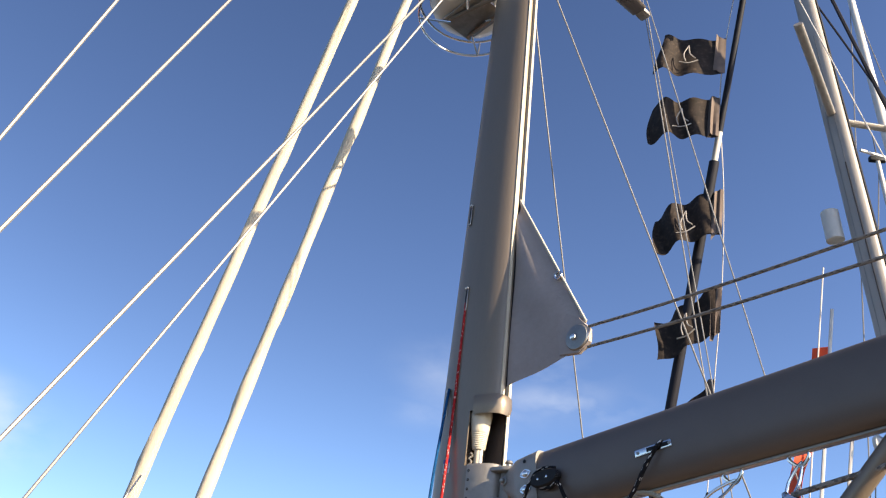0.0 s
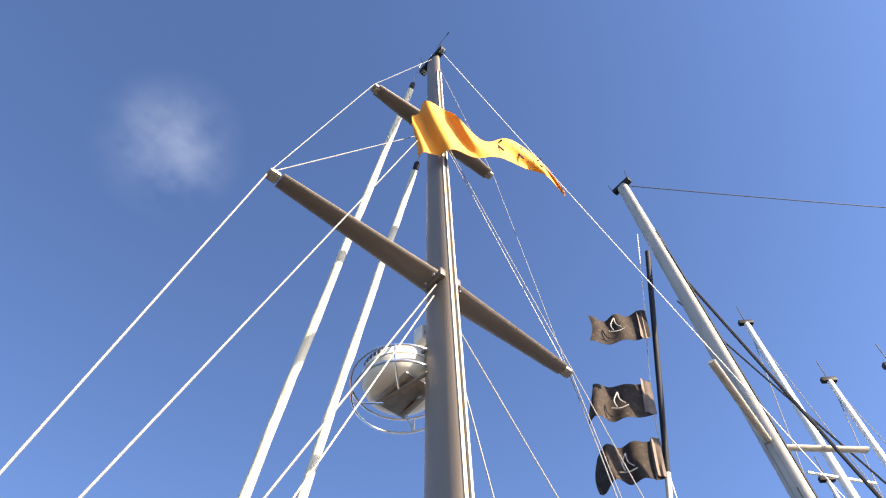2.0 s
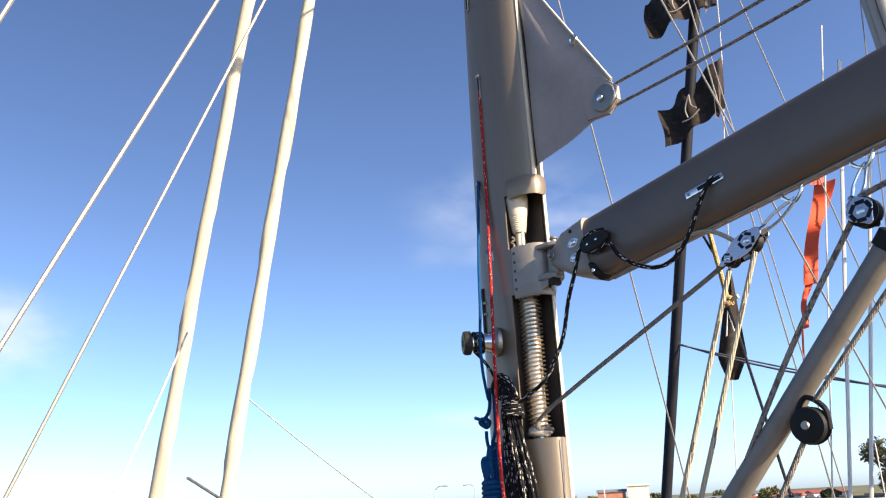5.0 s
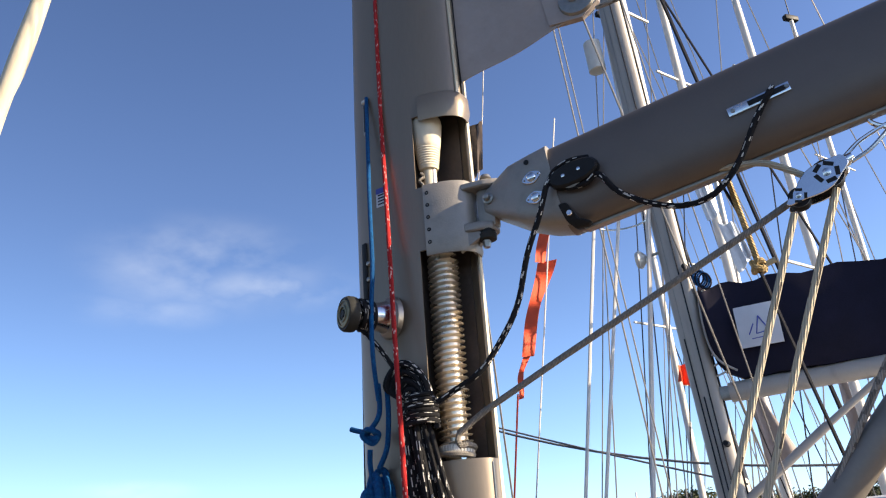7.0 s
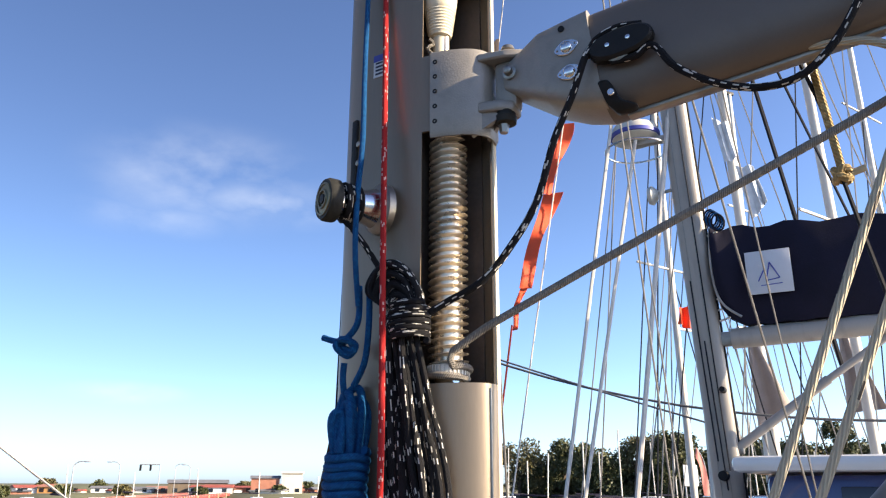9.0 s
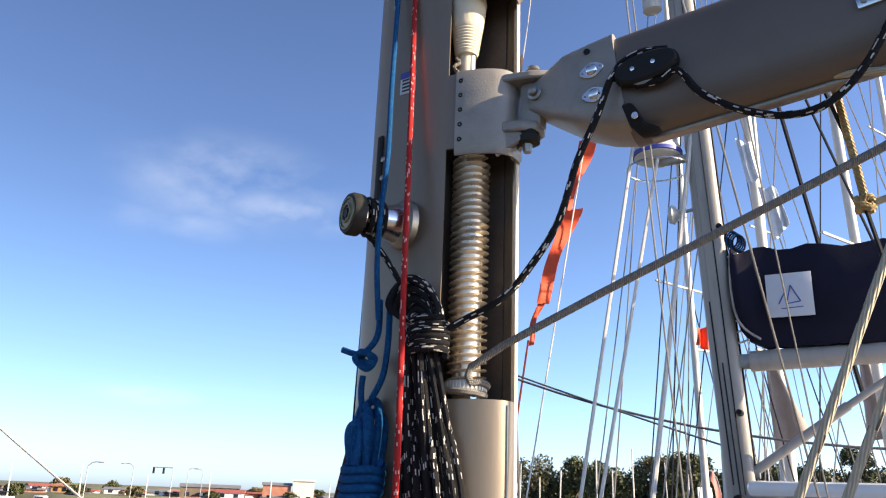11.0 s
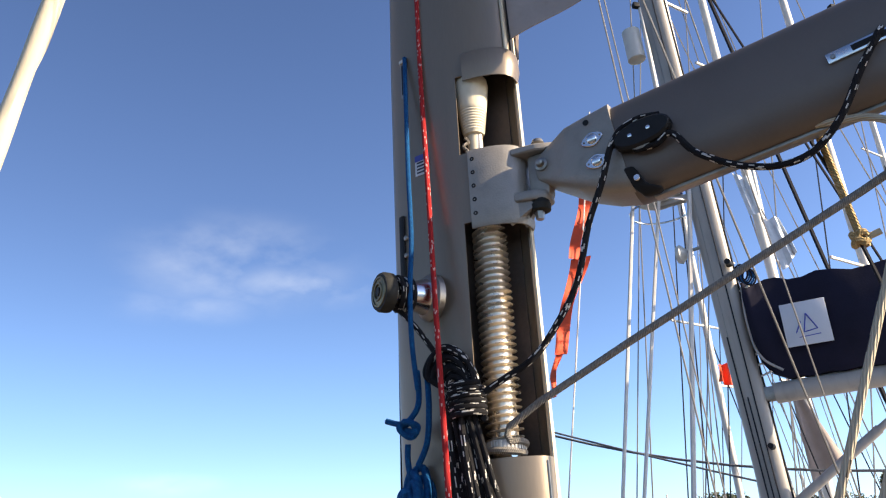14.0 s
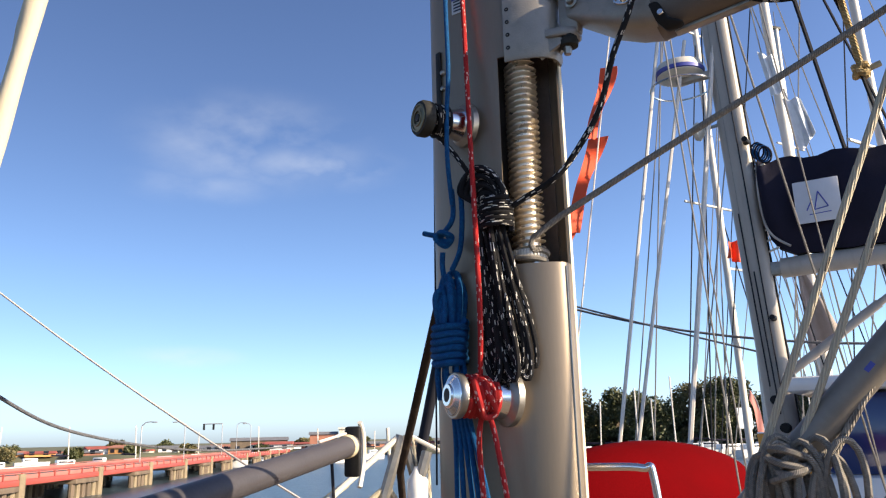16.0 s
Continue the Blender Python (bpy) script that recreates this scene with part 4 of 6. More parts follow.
vg = thing("rod_vang", P(0.17, 0, 0.86), "grey tubular rod vang between mast foot and boom", "boom vang")
VB, VT = P(0.17, 0.01, 0.87), P(1.80, -0.02, 2.60)
vdir = (VT - VB).normalized()
VL = (VT - VB).length
part("outer_tube", tube([VB + vdir * 0.06, VB + vdir * VL * 0.80], 0.036, 20), VANGGREY, vg)
part("inner_tube", tube([VB + vdir * VL * 0.80, VT - vdir * 0.05], 0.028, 18), MAST, vg)
part("collar", turned(VB + vdir * VL * 0.785, vdir, ((0, 0.036), (0.004, 0.043), (0.05, 0.045), (0.055, 0.036)), 20), BLACKPLASTIC, vg, "black plastic collar")
part("lower_fork", box(VB + vdir * 0.03, (0.10, 0.05, 0.06), (vdir, STB, vdir.cross(STB)), 0.012), CAST, vg)
part("upper_fork", box(VT - vdir * 0.03, (0.09, 0.05, 0.05), (vdir, STB, vdir.cross(STB)), 0.012), CAST, vg)
part("sticker", box(VB + vdir * 0.92 - STB * 0.0355, (0.022, 0.002, 0.011), (vdir, STB, vdir.cross(STB))), BLUEINK, vg, "small blue sticker")
vb = thing("vang_block", P(1.15, -0.03, 1.79), "black plastic block hanging beside the vang", "pulley block")
part("cheek", turned(P(1.15, -0.055, 1.785), STB, ((0, 0.03), (0.004, 0.05), (0.018, 0.054), (0.022, 0.04), (0.034, 0.04), (0.038, 0.054), (0.05, 0.05), (0.054, 0.03)), 24), BLACKPLASTIC, vb)
part("becket", tube(smooth_path([P(1.115, -0.03, 1.82), P(1.15, -0.03, 1.865), P(1.20, -0.03, 1.83), P(1.205, -0.03, 1.77)]), 0.008, 8), BLACKPLASTIC, vb)
part("axle", turned(P(1.15, -0.06, 1.785), -STB, ((0, 0.013), (0.005, 0.011)), 12), DARKSTEEL, vb)
solo("vang_fall", tube([P(1.62, -0.03, 2.30), P(1.175, -0.03, 1.85)], 0.008, 8), ROPE_TWO, "grey vang rope with dark flecks", "rope", "vang and furling ropes")
solo("vang_fall", tube([P(1.12, -0.03, 1.74), P(0.40, 0.02, 0.72)], 0.008, 8), ROPE_TWO, "grey vang rope with dark flecks", "rope", "vang and furling ropes")

# coil of grey rope hung round the vang's lower end
ck = VB + vdir * 0.70 - STB * 0.045
coil = thing("rope_coil", ck, "coil of weathered grey rope hung on the vang", "rope coil", "hung rope coils")
for k in range(11):
    r, dx = 0.060 + 0.006 * (k % 4), (k - 5) * 0.0155
    ph = 0.3 * math.sin(k * 2.3)
    loop = [ck + AFT * (dx + 0.55 * r * math.cos(a + ph)) + UP * (1.5 * r * math.sin(a) - 0.10 - 0.012 * math.sin(k * 1.7)) - STB * (0.012 * math.sin(2 * a + k) + 0.006 * (k % 3)) for a in [2 * math.pi * j / 20 for j in range(20)]]
    part("loop", tube(loop, 0.0075, 7, closed=True), ROPE_GREY, coil)
bm = bmesh.new()
for k in range(4):
    loop = [ck + UP * (-0.05 + 0.014 * k + 0.012 * math.cos(a + 1.3 * k)) + (AFT * (math.cos(a) * (0.036 - 0.004 * (k % 2)) - 0.02 + 0.006 * math.sin(2 * k)) - STB * (0.012 + 0.03 * math.sin(a))) for a in [2 * math.pi * j / 16 for j in range(16)]]
    tube(loop, 0.0075, 6, bm, closed=True)
part("binding_whip", bm, ROPE_GREY, coil)

# ------------------------------------------------------------ bollards, halyards and coils on the port side
def bollard(base, face, r, label, flange, coned=False):
    base, face = Vector(base), Vector(face)
    ax = (face - base).normalized()
    ln = (face - base).length
    ob = thing("mast_winch", base, label, "winch")
    part("base_flange", turned(base - ax * 0.01, ax, ((0, r * 1.25), (0.016, r * 1.25), (0.024, r * 1.1), (0.034, r * 0.85)), 28), DARKSTEEL, ob)
    part("drum", turned(base + ax * 0.02, ax, ((0, r * 0.95), (ln * 0.25, r * 0.72), (ln * 0.6, r * 0.70), (ln * 0.72, r * 0.78)), 28), STEEL, ob, "polished drum")
    if coned:
        part("top_flange", turned(base + ax * ln * 0.80, ax, ((0, r * 0.72), (0.006, r * 0.98), (0.012, r), (ln * 0.13, r), (ln * 0.15, r * 0.96)), 36), DARKSTEEL, ob, "dull steel flange")
    else:
        part("top_flange", turned(base + ax * ln * 0.74, ax, ((0, r * 0.7), (0.006, r), (0.012, r * 1.02), (ln * 0.19, r * 1.02), (ln * 0.24, r * 0.94)), 32), flange, ob, "worn dark flange")
    if coned:
        part("crown", turned(base + ax * (ln * 0.945), ax, ((0, r * 0.90), (0.003, r * 0.87), (0.004, r * 0.80), (0.012, r * 0.62), (0.013, r * 0.50), (0.018, r * 0.46), (0.018, r * 0.30), (0.008, r * 0.28)), 36), STEEL, ob, "bright conical crown")
        part("socket", turned(base + ax * (ln * 0.96 + 0.012), ax, ((0, r * 0.30), (0.004, r * 0.29)), 8), BLACKPLASTIC, ob)
    else:
        part("cap_ring", turned(base + ax * (ln * 0.975), ax, ((0, r * 0.80), (0.003, r * 0.78), (0.0035, r * 0.70), (0.001, r * 0.68), (0.0025, r * 0.50), (0.0055, r * 0.46), (0.0055, r * 0.38), (0.001, r * 0.36)), 32), BRASS, ob, "tarnished olive ring")
        part("socket", turned(base + ax * (ln * 0.985), ax, ((0, r * 0.24), (0.004, r * 0.23)), 8), BLACKPLASTIC, ob)
    return ob


W1B, W1F = P(-0.095, -0.082, 2.262), P(-0.168, -0.21, 2.26)
W2B, W2F = P(0.002, -0.080, 1.513), P(-0.086, -0.212, 1.520)
bollard(W1B, W1F, 0.049, "small mast winch with worn dark flange and black rope turns", DARKFLANGE)
bollard(W2B, W2F, 0.056, "small chromed mast winch with red rope turns", STEEL, True)
w1x, w2x = (W1F - W1B).normalized(), (W2F - W2B).normalized()


def turns_on(base, ax, r, n, pitch_, rr, start):
    s, t = frame_of(ax)
    return [Vector(base) + ax * (start + pitch_ * k / 14) + (s * math.cos(2 * math.pi * k / 14) + t * math.sin(2 * math.pi * k / 14)) * r for k in range(int(14 * n))]


# blue halyard
bm = tube(smooth_path([P(-0.150, -0.078, 3.02), P(-0.112, -0.140, 2.62), P(-0.094, -0.165, 2.40), P(-0.098, -0.172, 2.27), P(-0.104, -0.165, 2.14), P(-0.108, -0.14, 2.02)]), 0.0064, 10)
blue = solo("blue_halyard", bm, ROPE_BLUE, "blue braided halyard led past a mast winch", "rope", "halyards")
BC = P(-0.143, -0.112, 1.70)
bm = bmesh.new()
for k, (r, h, dx, dv) in enumerate(((0.034, 0.105, -0.006, 0.0), (0.026, 0.085, 0.004, -0.016), (0.038, 0.115, 0.004, 0.014), (0.022, 0.07, -0.010, -0.024), (0.030, 0.095, 0.010, 0.026))):
    loop = []
    for a in [math.pi * j / 22 for j in range(23)]:
        loop.append(BC + AFT * (dx + r * math.cos(a) * (0.45 + 0.55 * math.sin(a))) + STB * (dv + 0.006 * math.cos(3 * a + k)) + UP * (0.008 + 1.22 * h * math.sin(a)))
    tube(loop, 0.0096, 8, bm)
bcoil = solo("blue_rope_coil", bm, ROPE_BLUE, "blue halyard tail tied into a hanging hank", "rope coil", "hung rope coils")
bm = bmesh.new()
wraps = [BC + UP * (0.012 - 0.0185 * k / 22) + AFT * (0.043 + 0.003 * math.sin(k * 0.9)) * math.cos(2 * math.pi * k / 22) + STB * 0.036 * math.sin(2 * math.pi * k / 22) + UP * 0.004 * math.cos(4 * math.pi * k / 22 + 1) for k in range(22 * 6)]
tube(wraps, 0.0094, 8, bm)
part("binding_whip", bm, ROPE_BLUE, bcoil)
for k in range(8):
    a = 2 * math.pi * k / 8
    q = BC + AFT * 0.028 * math.cos(a) + STB * 0.022 * math.sin(a)
    part("strand", tube(smooth_path([q + UP * 0.03, q - UP * 0.05, q + AFT * 0.012 * math.cos(a) - UP * 0.12, q + AFT * 0.004 * math.sin(k) - UP * 0.185]), 0.0074, 7), ROPE_BLUE, bcoil)
bm = bmesh.new()
KN = P(-0.135, -0.135, 1.935)
tube(smooth_path([P(-0.12, -0.12, 2.07), P(-0.11, -0.135, 1.99), KN + UP * 0.02, KN - AFT * 0.02 - STB * 0.018, KN - UP * 0.022, KN + AFT * 0.02, KN + UP * 0.012 - STB * 0.02, KN - AFT * 0.03 + UP * 0.012, KN - AFT * 0.068 + UP * 0.024]), 0.0075, 8, bm)
tube(smooth_path([KN + UP * 0.018, KN - AFT * 0.018 - UP * 0.0, KN - UP * 0.012 + AFT * 0.016, KN + UP * 0.018], 8), 0.008, 8, bm, closed=False)
tube(smooth_path([P(-0.09, -0.125, 2.06), P(-0.085, -0.13, 1.98), P(-0.10, -0.12, 1.90), P(-0.13, -0.115, 1.85)]), 0.0075, 8, bm)
tube(smooth_path([P(-0.15, -0.125, 1.90), P(-0.155, -0.12, 1.86), P(-0.15, -0.11, 1.80)]), 0.0075, 8, bm)
part("hitch", bm, ROPE_BLUE, bcoil)
for k in range(5):
    part("hanging_tail", tube(smooth_path([BC + AFT * (-0.02 + 0.012 * k) - UP * 0.12, P(-0.13 + 0.014 * k, -0.12 - 0.004 * k, 1.45), P(-0.12 + 0.024 * k, -0.13 - 0.006 * (k % 2), 1.2), P(-0.10 + 0.02 * k, -0.12, 0.9)]), 0.0068, 8), ROPE_BLUE, bcoil)

# red halyard
bm = tube(smooth_path([P(-0.10, -0.078, 3.46), P(-0.094, -0.085, 2.95), P(-0.071, -0.112, 2.6), P(-0.041, -0.151, 2.2), P(-0.010, -0.187, 1.75), W2B + w2x * 0.075 + UP * 0.045]), 0.0068, 10)
tube(turns_on(W2B, w2x, 0.046, 5.5, 0.0150, 0, 0.042), 0.0082, 8, bm)
red = solo("red_halyard", bm, ROPE_RED, "red halyard with white flecks belayed on a winch", "rope", "halyards")
bm = bmesh.new()
w2m = W2B + w2x * 0.085
tube(smooth_path([w2m + UP * 0.05, w2m + UP * 0.035 - STB * 0.045 + AFT * 0.02, w2m - UP * 0.02 - STB * 0.05 + AFT * 0.035, w2m - UP * 0.05 - STB * 0.02 + AFT * 0.03, w2m - UP * 0.04 + AFT * 0.05, w2m + UP * 0.01 + AFT * 0.045 - STB * 0.03, w2m + UP * 0.045 + AFT * 0.01]), 0.0075, 8, bm)
tube(smooth_path([w2m - UP * 0.05 + AFT * 0.01, P(-0.045, -0.15, 1.40), P(-0.03, -0.16, 1.2), P(-0.05, -0.15, 0.9)]), 0.0068, 8, bm)
tube(smooth_path([w2m - UP * 0.045 + AFT * 0.03, P(0.0, -0.15, 1.42), P(0.03, -0.15, 1.25), P(0.06, -0.14, 1.0)]), 0.0068, 8, bm)
tube(smooth_path([P(-0.03, -0.16, 1.21), P(-0.045, -0.165, 1.17), P(-0.02, -0.17, 1.15), P(-0.02, -0.155, 1.2)]), 0.008, 8, bm)
part("rope_hitch", bm, ROPE_RED, red)

# black and white coil
KC = P(0.005, -0.112, 1.86)
kcoil = thing("black_rope_coil", KC, "black rope with white flecks hung in a hank", "rope coil", "hung rope coils")
for k in range(13):
    s = (k - 6) / 6
    loop = []
    for j in range(30):
        a = 2 * math.pi * j / 30
        up = math.sin(a)
        width = 0.012 + 0.030 * max(0, -up) ** 0.8 + 0.006 * (1 - abs(up))
        lean = 0.10 * (0.5 - 0.5 * up) ** 1.3
        loop.append(KC + AFT * (s * (0.030 + 0.022 * (0.5 - 0.5 * up)) + width * math.cos(a) * 0.8 + lean * 0.55 - 0.024) - STB * (0.012 * math.cos(a + k * 0.9) + 0.008 * (k % 3)) + UP * (0.215 * up + 0.017 * math.sin(k * 2.2) - 0.078))
    part("loop", tube(loop, 0.0072, 7, closed=True), ROPE_BLACK, kcoil)
wraps = [P(0.012, -0.120, 1.935 + 0.0135 * k / 22) + AFT * 0.041 * math.cos(2 * math.pi * k / 22) + STB * 0.036 * math.sin(2 * math.pi * k / 22) for k in range(22 * 6)]
part("binding_whip", tube(wraps, 0.0072, 7), ROPE_BLACK, kcoil)
for k in range(12):
    s, dv = 1.0 - 0.070 * k, 0.010 * math.sin(k * 2.1)
    arch = ((0.0, 0.0), (-0.05, 0.02), (-0.088, 0.05), (-0.076, 0.088), (-0.042, 0.112), (0.004, 0.094), (0.034, 0.05), (0.040, 0.0))
    part("top_loop", tube(smooth_path([P(0.004 + (a + 0.004 * math.sin(3 * k + 2 * i)) * s, -0.124 - dv - 0.012 * math.sin(math.pi * i / 7), 2.0 + h * s) for i, (a, h) in enumerate(arch)]), 0.0070, 7), ROPE_BLACK, kcoil)
part("winch_turn", tube(turns_on(W1B, w1x, 0.041, 3.0, 0.0145, 0, 0.060), 0.0070, 8), ROPE_BLACK, kcoil)
part("top_loop", tube(smooth_path([W1B + w1x * 0.10 - UP * 0.035, P(-0.10, -0.15, 2.17), P(-0.055, -0.14, 2.10), P(-0.03, -0.135, 2.06)]), 0.0066, 7), ROPE_BLACK, kcoil)
# reefing line: coil, past the screw, up to the cheek block, and in a bight to the boom's exit
solo("reefing_line", tube(smooth_path([P(0.02, -0.12, 1.975), P(0.09, -0.108, 2.012), P(0.18, -0.105, 2.053), P(0.25, -0.105, 2.125), P(0.306, -0.105, 2.21), P(0.348, -0.105, 2.335), P(0.393, -0.105, 2.43), P(0.424, -0.10, 2.515), P(0.45, -0.095, 2.545)]), 0.0078, 9), ROPE_BLACK, "black reefing line with white flecks", "rope", "reefing line")
solo("reefing_line", tube(smooth_path([cheek_c - STB * 0.014 - cx * 0.03 - cz * 0.03, cheek_c - STB * 0.016 + cx * 0.02 - cz * 0.04, P(0.564, -0.095, 2.505), P(0.607, -0.095, 2.442), P(0.684, -0.098, 2.384), P(0.762, -0.10, 2.356), P(0.831, -0.098, 2.367), P(0.896, -0.096, 2.427), P(0.955, -0.095, 2.522), P(0.993, -0.09, 2.579), P(1.008, -0.076, 2.605)]), 0.0078, 9), ROPE_BLACK, "black reefing line hanging in a bight", "rope", "reefing line")
solo("reefing_line", tube(smooth_path([cheek_c - STB * 0.016 - cx * 0.075, cheek_c - STB * 0.02 - cx * 0.05 + cz * 0.03, cheek_c - STB * 0.02 + cz * 0.040, cheek_c - STB * 0.016 + cx * 0.05 + cz * 0.028]), 0.0072, 8), ROPE_BLACK, "black reefing line round the cheek block", "rope", "reefing line")
wire("flag_line", P(-0.236, -0.01, 2.60), P(-0.244, -0.03, 1.3), 0.0026, BLACKWIRE, "thin dark line down the front of the mast", "rope", "halyards")
# tan rope with a stopper knot and toggle under the boom
kr = thing("knotted_rope", P(0.845, 0.117, 2.49), "tan rope with stopper knot and wooden toggle under the boom", "rope")
KP = P(0.87, 0.117, 2.237)
part("rope_length", tube(smooth_path([P(0.80, 0.06, 2.62), P(0.838, 0.11, 2.53), P(0.856, 0.117, 2.39), KP + UP * 0.015]), 0.0085, 8), ROPE_TAN, kr)
knot = [KP + (AFT * math.cos(a) + STB * math.sin(a)) * 0.013 + UP * (0.012 * math.sin(1.5 * a)) for a in [k * 0.5 for k in range(26)]]
part("stopper_knot", tube(knot, 0.0085, 8), ROPE_TAN, kr)
part("toggle", tube([KP - AFT * 0.012 - UP * 0.006, KP + AFT * 0.042 + UP * 0.008], 0.0075, 10), PIERPALE, kr, "short pale wooden toggle")
part("thin_line", tube([KP - UP * 0.01, P(0.893, 0.117, 2.09), P(0.98, 0.10, 1.6)], 0.0048, 6), BLACKWIRE, kr, "thin black line below the knot")
part("thin_line", tube([P(0.79, 0.07, 2.62), P(0.85, 0.125, 2.40), KP + AFT * 0.006], 0.0045, 6), BLACKWIRE, kr, "thin black line beside the rope")
solo("dark_strap", tube([P(-0.225, -0.03, 1.78), Vector((-0.10, 4.62, 1.30)), Vector((-0.07, 4.72, 1.2)), Vector((-0.05, 4.8, 0.05))], 0.014, 8, squash=0.5), BLACKCLOTH, "dark strap led from the mast to the foredeck", "strap")
# ------------------------------------------------------------ standing rigging
def shrouds(side, cap, runner, lower_a, lower_b, tops=(9.40, 6.24, 5.99)):
    tip1, tip2 = P(-0.14, side * 1.54, 6.82), P(-0.04, side * 0.84, 9.55)
    g, f = "standing rigging", 1.0 if side < 0 else 0.75
    wire("cap_shroud", P(*cap, 0.05), tip1, 0.0065 * f, WIRE, "steel wire cap shroud at the spreader tip", group=g)
    wire("cap_shroud", tip1, tip2, 0.0042 if side < 0 else 0.003, WIRE, "steel wire cap shroud between two spreaders", group=g)
    wire("cap_shroud", tip2, P(-0.02, side * 0.03, 11.8), 0.0036 if side < 0 else 0.003, WIRE, "steel wire cap shroud to the masthead", group=g)
    wire("diagonal_shroud", tip1, P(-0.02, side * 0.06, 9.42), 0.0045 if side < 0 else 0.003, WIRE, "steel wire diagonal shroud above the spreader", group=g)
    wire("running_backstay", P(*runner, 0.05), P(0.0, side * 0.07, tops[0]), 0.0055 * f, WIRE, "steel wire running backstay to the deck edge", group=g)
    wire("lower_shroud", P(*lower_a, 0.05), P(0.0, side * 0.085, tops[1]), 0.0065 * f, WIRE, "steel wire lower shroud under the spreader", group=g)
    wire("lower_shroud", P(*lower_b, 0.05), P(-0.03, side * 0.085, tops[2]), 0.0065 * f, WIRE, "steel wire lower shroud under the spreader", group=g)


shrouds(-1, (-0.145, -2.743), (0.605, -2.88), (0.304, -2.77), (-0.677, -2.38), (9.58, 6.56, 6.45))
shrouds(1, (0.065, 2.49), (0.744, 2.816), (0.816, 2.706), (-0.83, 2.458))
wire("cap_shroud", P(0.096, 2.588, 0.05), P(-0.12, 1.54, 6.82), 0.0042, WIRE, "steel wire intermediate shroud beside the cap shroud", group="standing rigging")


def furled(name, foot, top, r, seed, label):
    """A headsail rolled round its stay, with a spiral edge that stands off in places."""
    ob = thing(name, foot, label, "furled sail", "furled headsails")
    foot, top, sag = Vector(foot), Vector(top), Vector((-0.045, 0.015, 0))
    n = 90
    bm = bmesh.new()
    way = (top - foot).normalized()
    s, t = frame_of(way)
    rings = []
    for i in range(n + 1):
        q = i / n
        c = foot.lerp(top, q) + sag * 4 * q * (1 - q)
        rad = r * (1.0 - 0.45 * q) * (1 + 0.05 * math.sin(i * 0.9 + seed)) * (0.5 if i < 1 else 1)
        ring = []
        for k in range(12):
            a = 2 * math.pi * k / 12
            step = ((a - i * 0.42 + seed) % (2 * math.pi)) / (2 * math.pi)
            ring.append(bm.verts.new(c + (s * math.cos(a) + t * math.sin(a)) * rad * (0.9 + 0.24 * step)))
        rings.append(ring)
    for a, b in zip(rings, rings[1:]):
        for k in range(12):
            bm.faces.new((a[k], a[(k + 1) % 12], b[(k + 1) % 12], b[k]))
    bm.faces.new(rings[0][::-1])
    bm.faces.new(rings[-1])
    part("rolled_sail", bm, SAILWHITE, ob)
    part("stay_top", tube([top, top + way * 0.55], 0.006, 6), WIRE, ob)
    part("top_swivel", turned(top + way * 0.02, way, ((0, 0.02), (0.02, 0.032), (0.10, 0.032), (0.12, 0.015)), 14), BLACKPLASTIC, ob)
    part("furler_drum", turned(foot - way * 0.25, way, ((0, 0.05), (0.01, 0.09), (0.03, 0.09), (0.04, 0.05), (0.13, 0.05), (0.14, 0.09), (0.16, 0.09), (0.24, 0.03)), 20), BLACKPLASTIC, ob)
    return ob


furled("furled_genoa", P(-5.45, 0.14, 0.55), P(-0.42, -0.08, 11.4), 0.066, 1.2, "cream genoa rolled tight round the forestay")
furled("furled_staysail", P(-3.66, 0.08, 0.55), P(-0.40, 0, 9.15), 0.055, 4.4, "cream staysail rolled round the inner stay")
BS0, BS1 = P(0.12, 0.04, 11.8), P(2.0, 3.69, 0.1)
wire("backstay", BS0, BS1, 0.0045, WHITEWIRE, "thin pale stay running aft from the masthead", group="standing rigging")
for a, b in ((Vector((-2.19, 5.27, 2.8)), Vector((-2.25, 4.0, 1.1))), (Vector((-2.56, 7.5, 2.7)), Vector((-0.23, 6.27, 1.06)))):
    wire("jib_sheet", a, b, 0.007, ROPE_PALE, "pale sheet led from the furled genoa", "rope", "deck lines", sag=0.05)

# thick laid rope rising from the port rail
lr = thing("laid_rope", P(1.72, -2.8, 0.05), "thick cream laid rope rising from the port rail", "rope", "deck lines")
LR0, LR1 = P(1.72, -2.8, 0.05), P(-3.9, -5.09, 17.5)
lrd = (LR1 - LR0).normalized()
lrs, lrt = frame_of(lrd)
for k in range(3):
    part("strand", tube([LR0.lerp(LR1, i / 240) + (lrs * math.cos(0.55 * i + 2.094 * k) + lrt * math.sin(0.55 * i + 2.094 * k)) * 0.017 for i in range(241)], 0.019, 8), ROPE_GREY, lr)
# yellow flag: a twisted streamer with its hoist on the stay
fl = thing("yellow_flag", (1.13, 3.98, 9.0), "long yellow flag with dark lines streaming from the stay", "flag")
mids = smooth_path([(1.27, 4.06, 8.77), (1.07, 3.90, 9.10), (0.74, 3.69, 9.07), (0.41, 3.46, 8.74), (0.17, 3.31, 8.78), (-0.02, 3.27, 8.84), (-0.15, 3.30, 8.85), (-0.23, 3.34, 8.84)], 8)
slant = Vector((0, 0.45, -0.9))
halves = smooth_path([slant * k + Vector((0.05 * k, 0, 0)) for k in (0.03, 0.10, 0.14, 0.12, 0.24, 0.31, 0.30, 0.22)], 8)
bm = bmesh.new()
rows = []
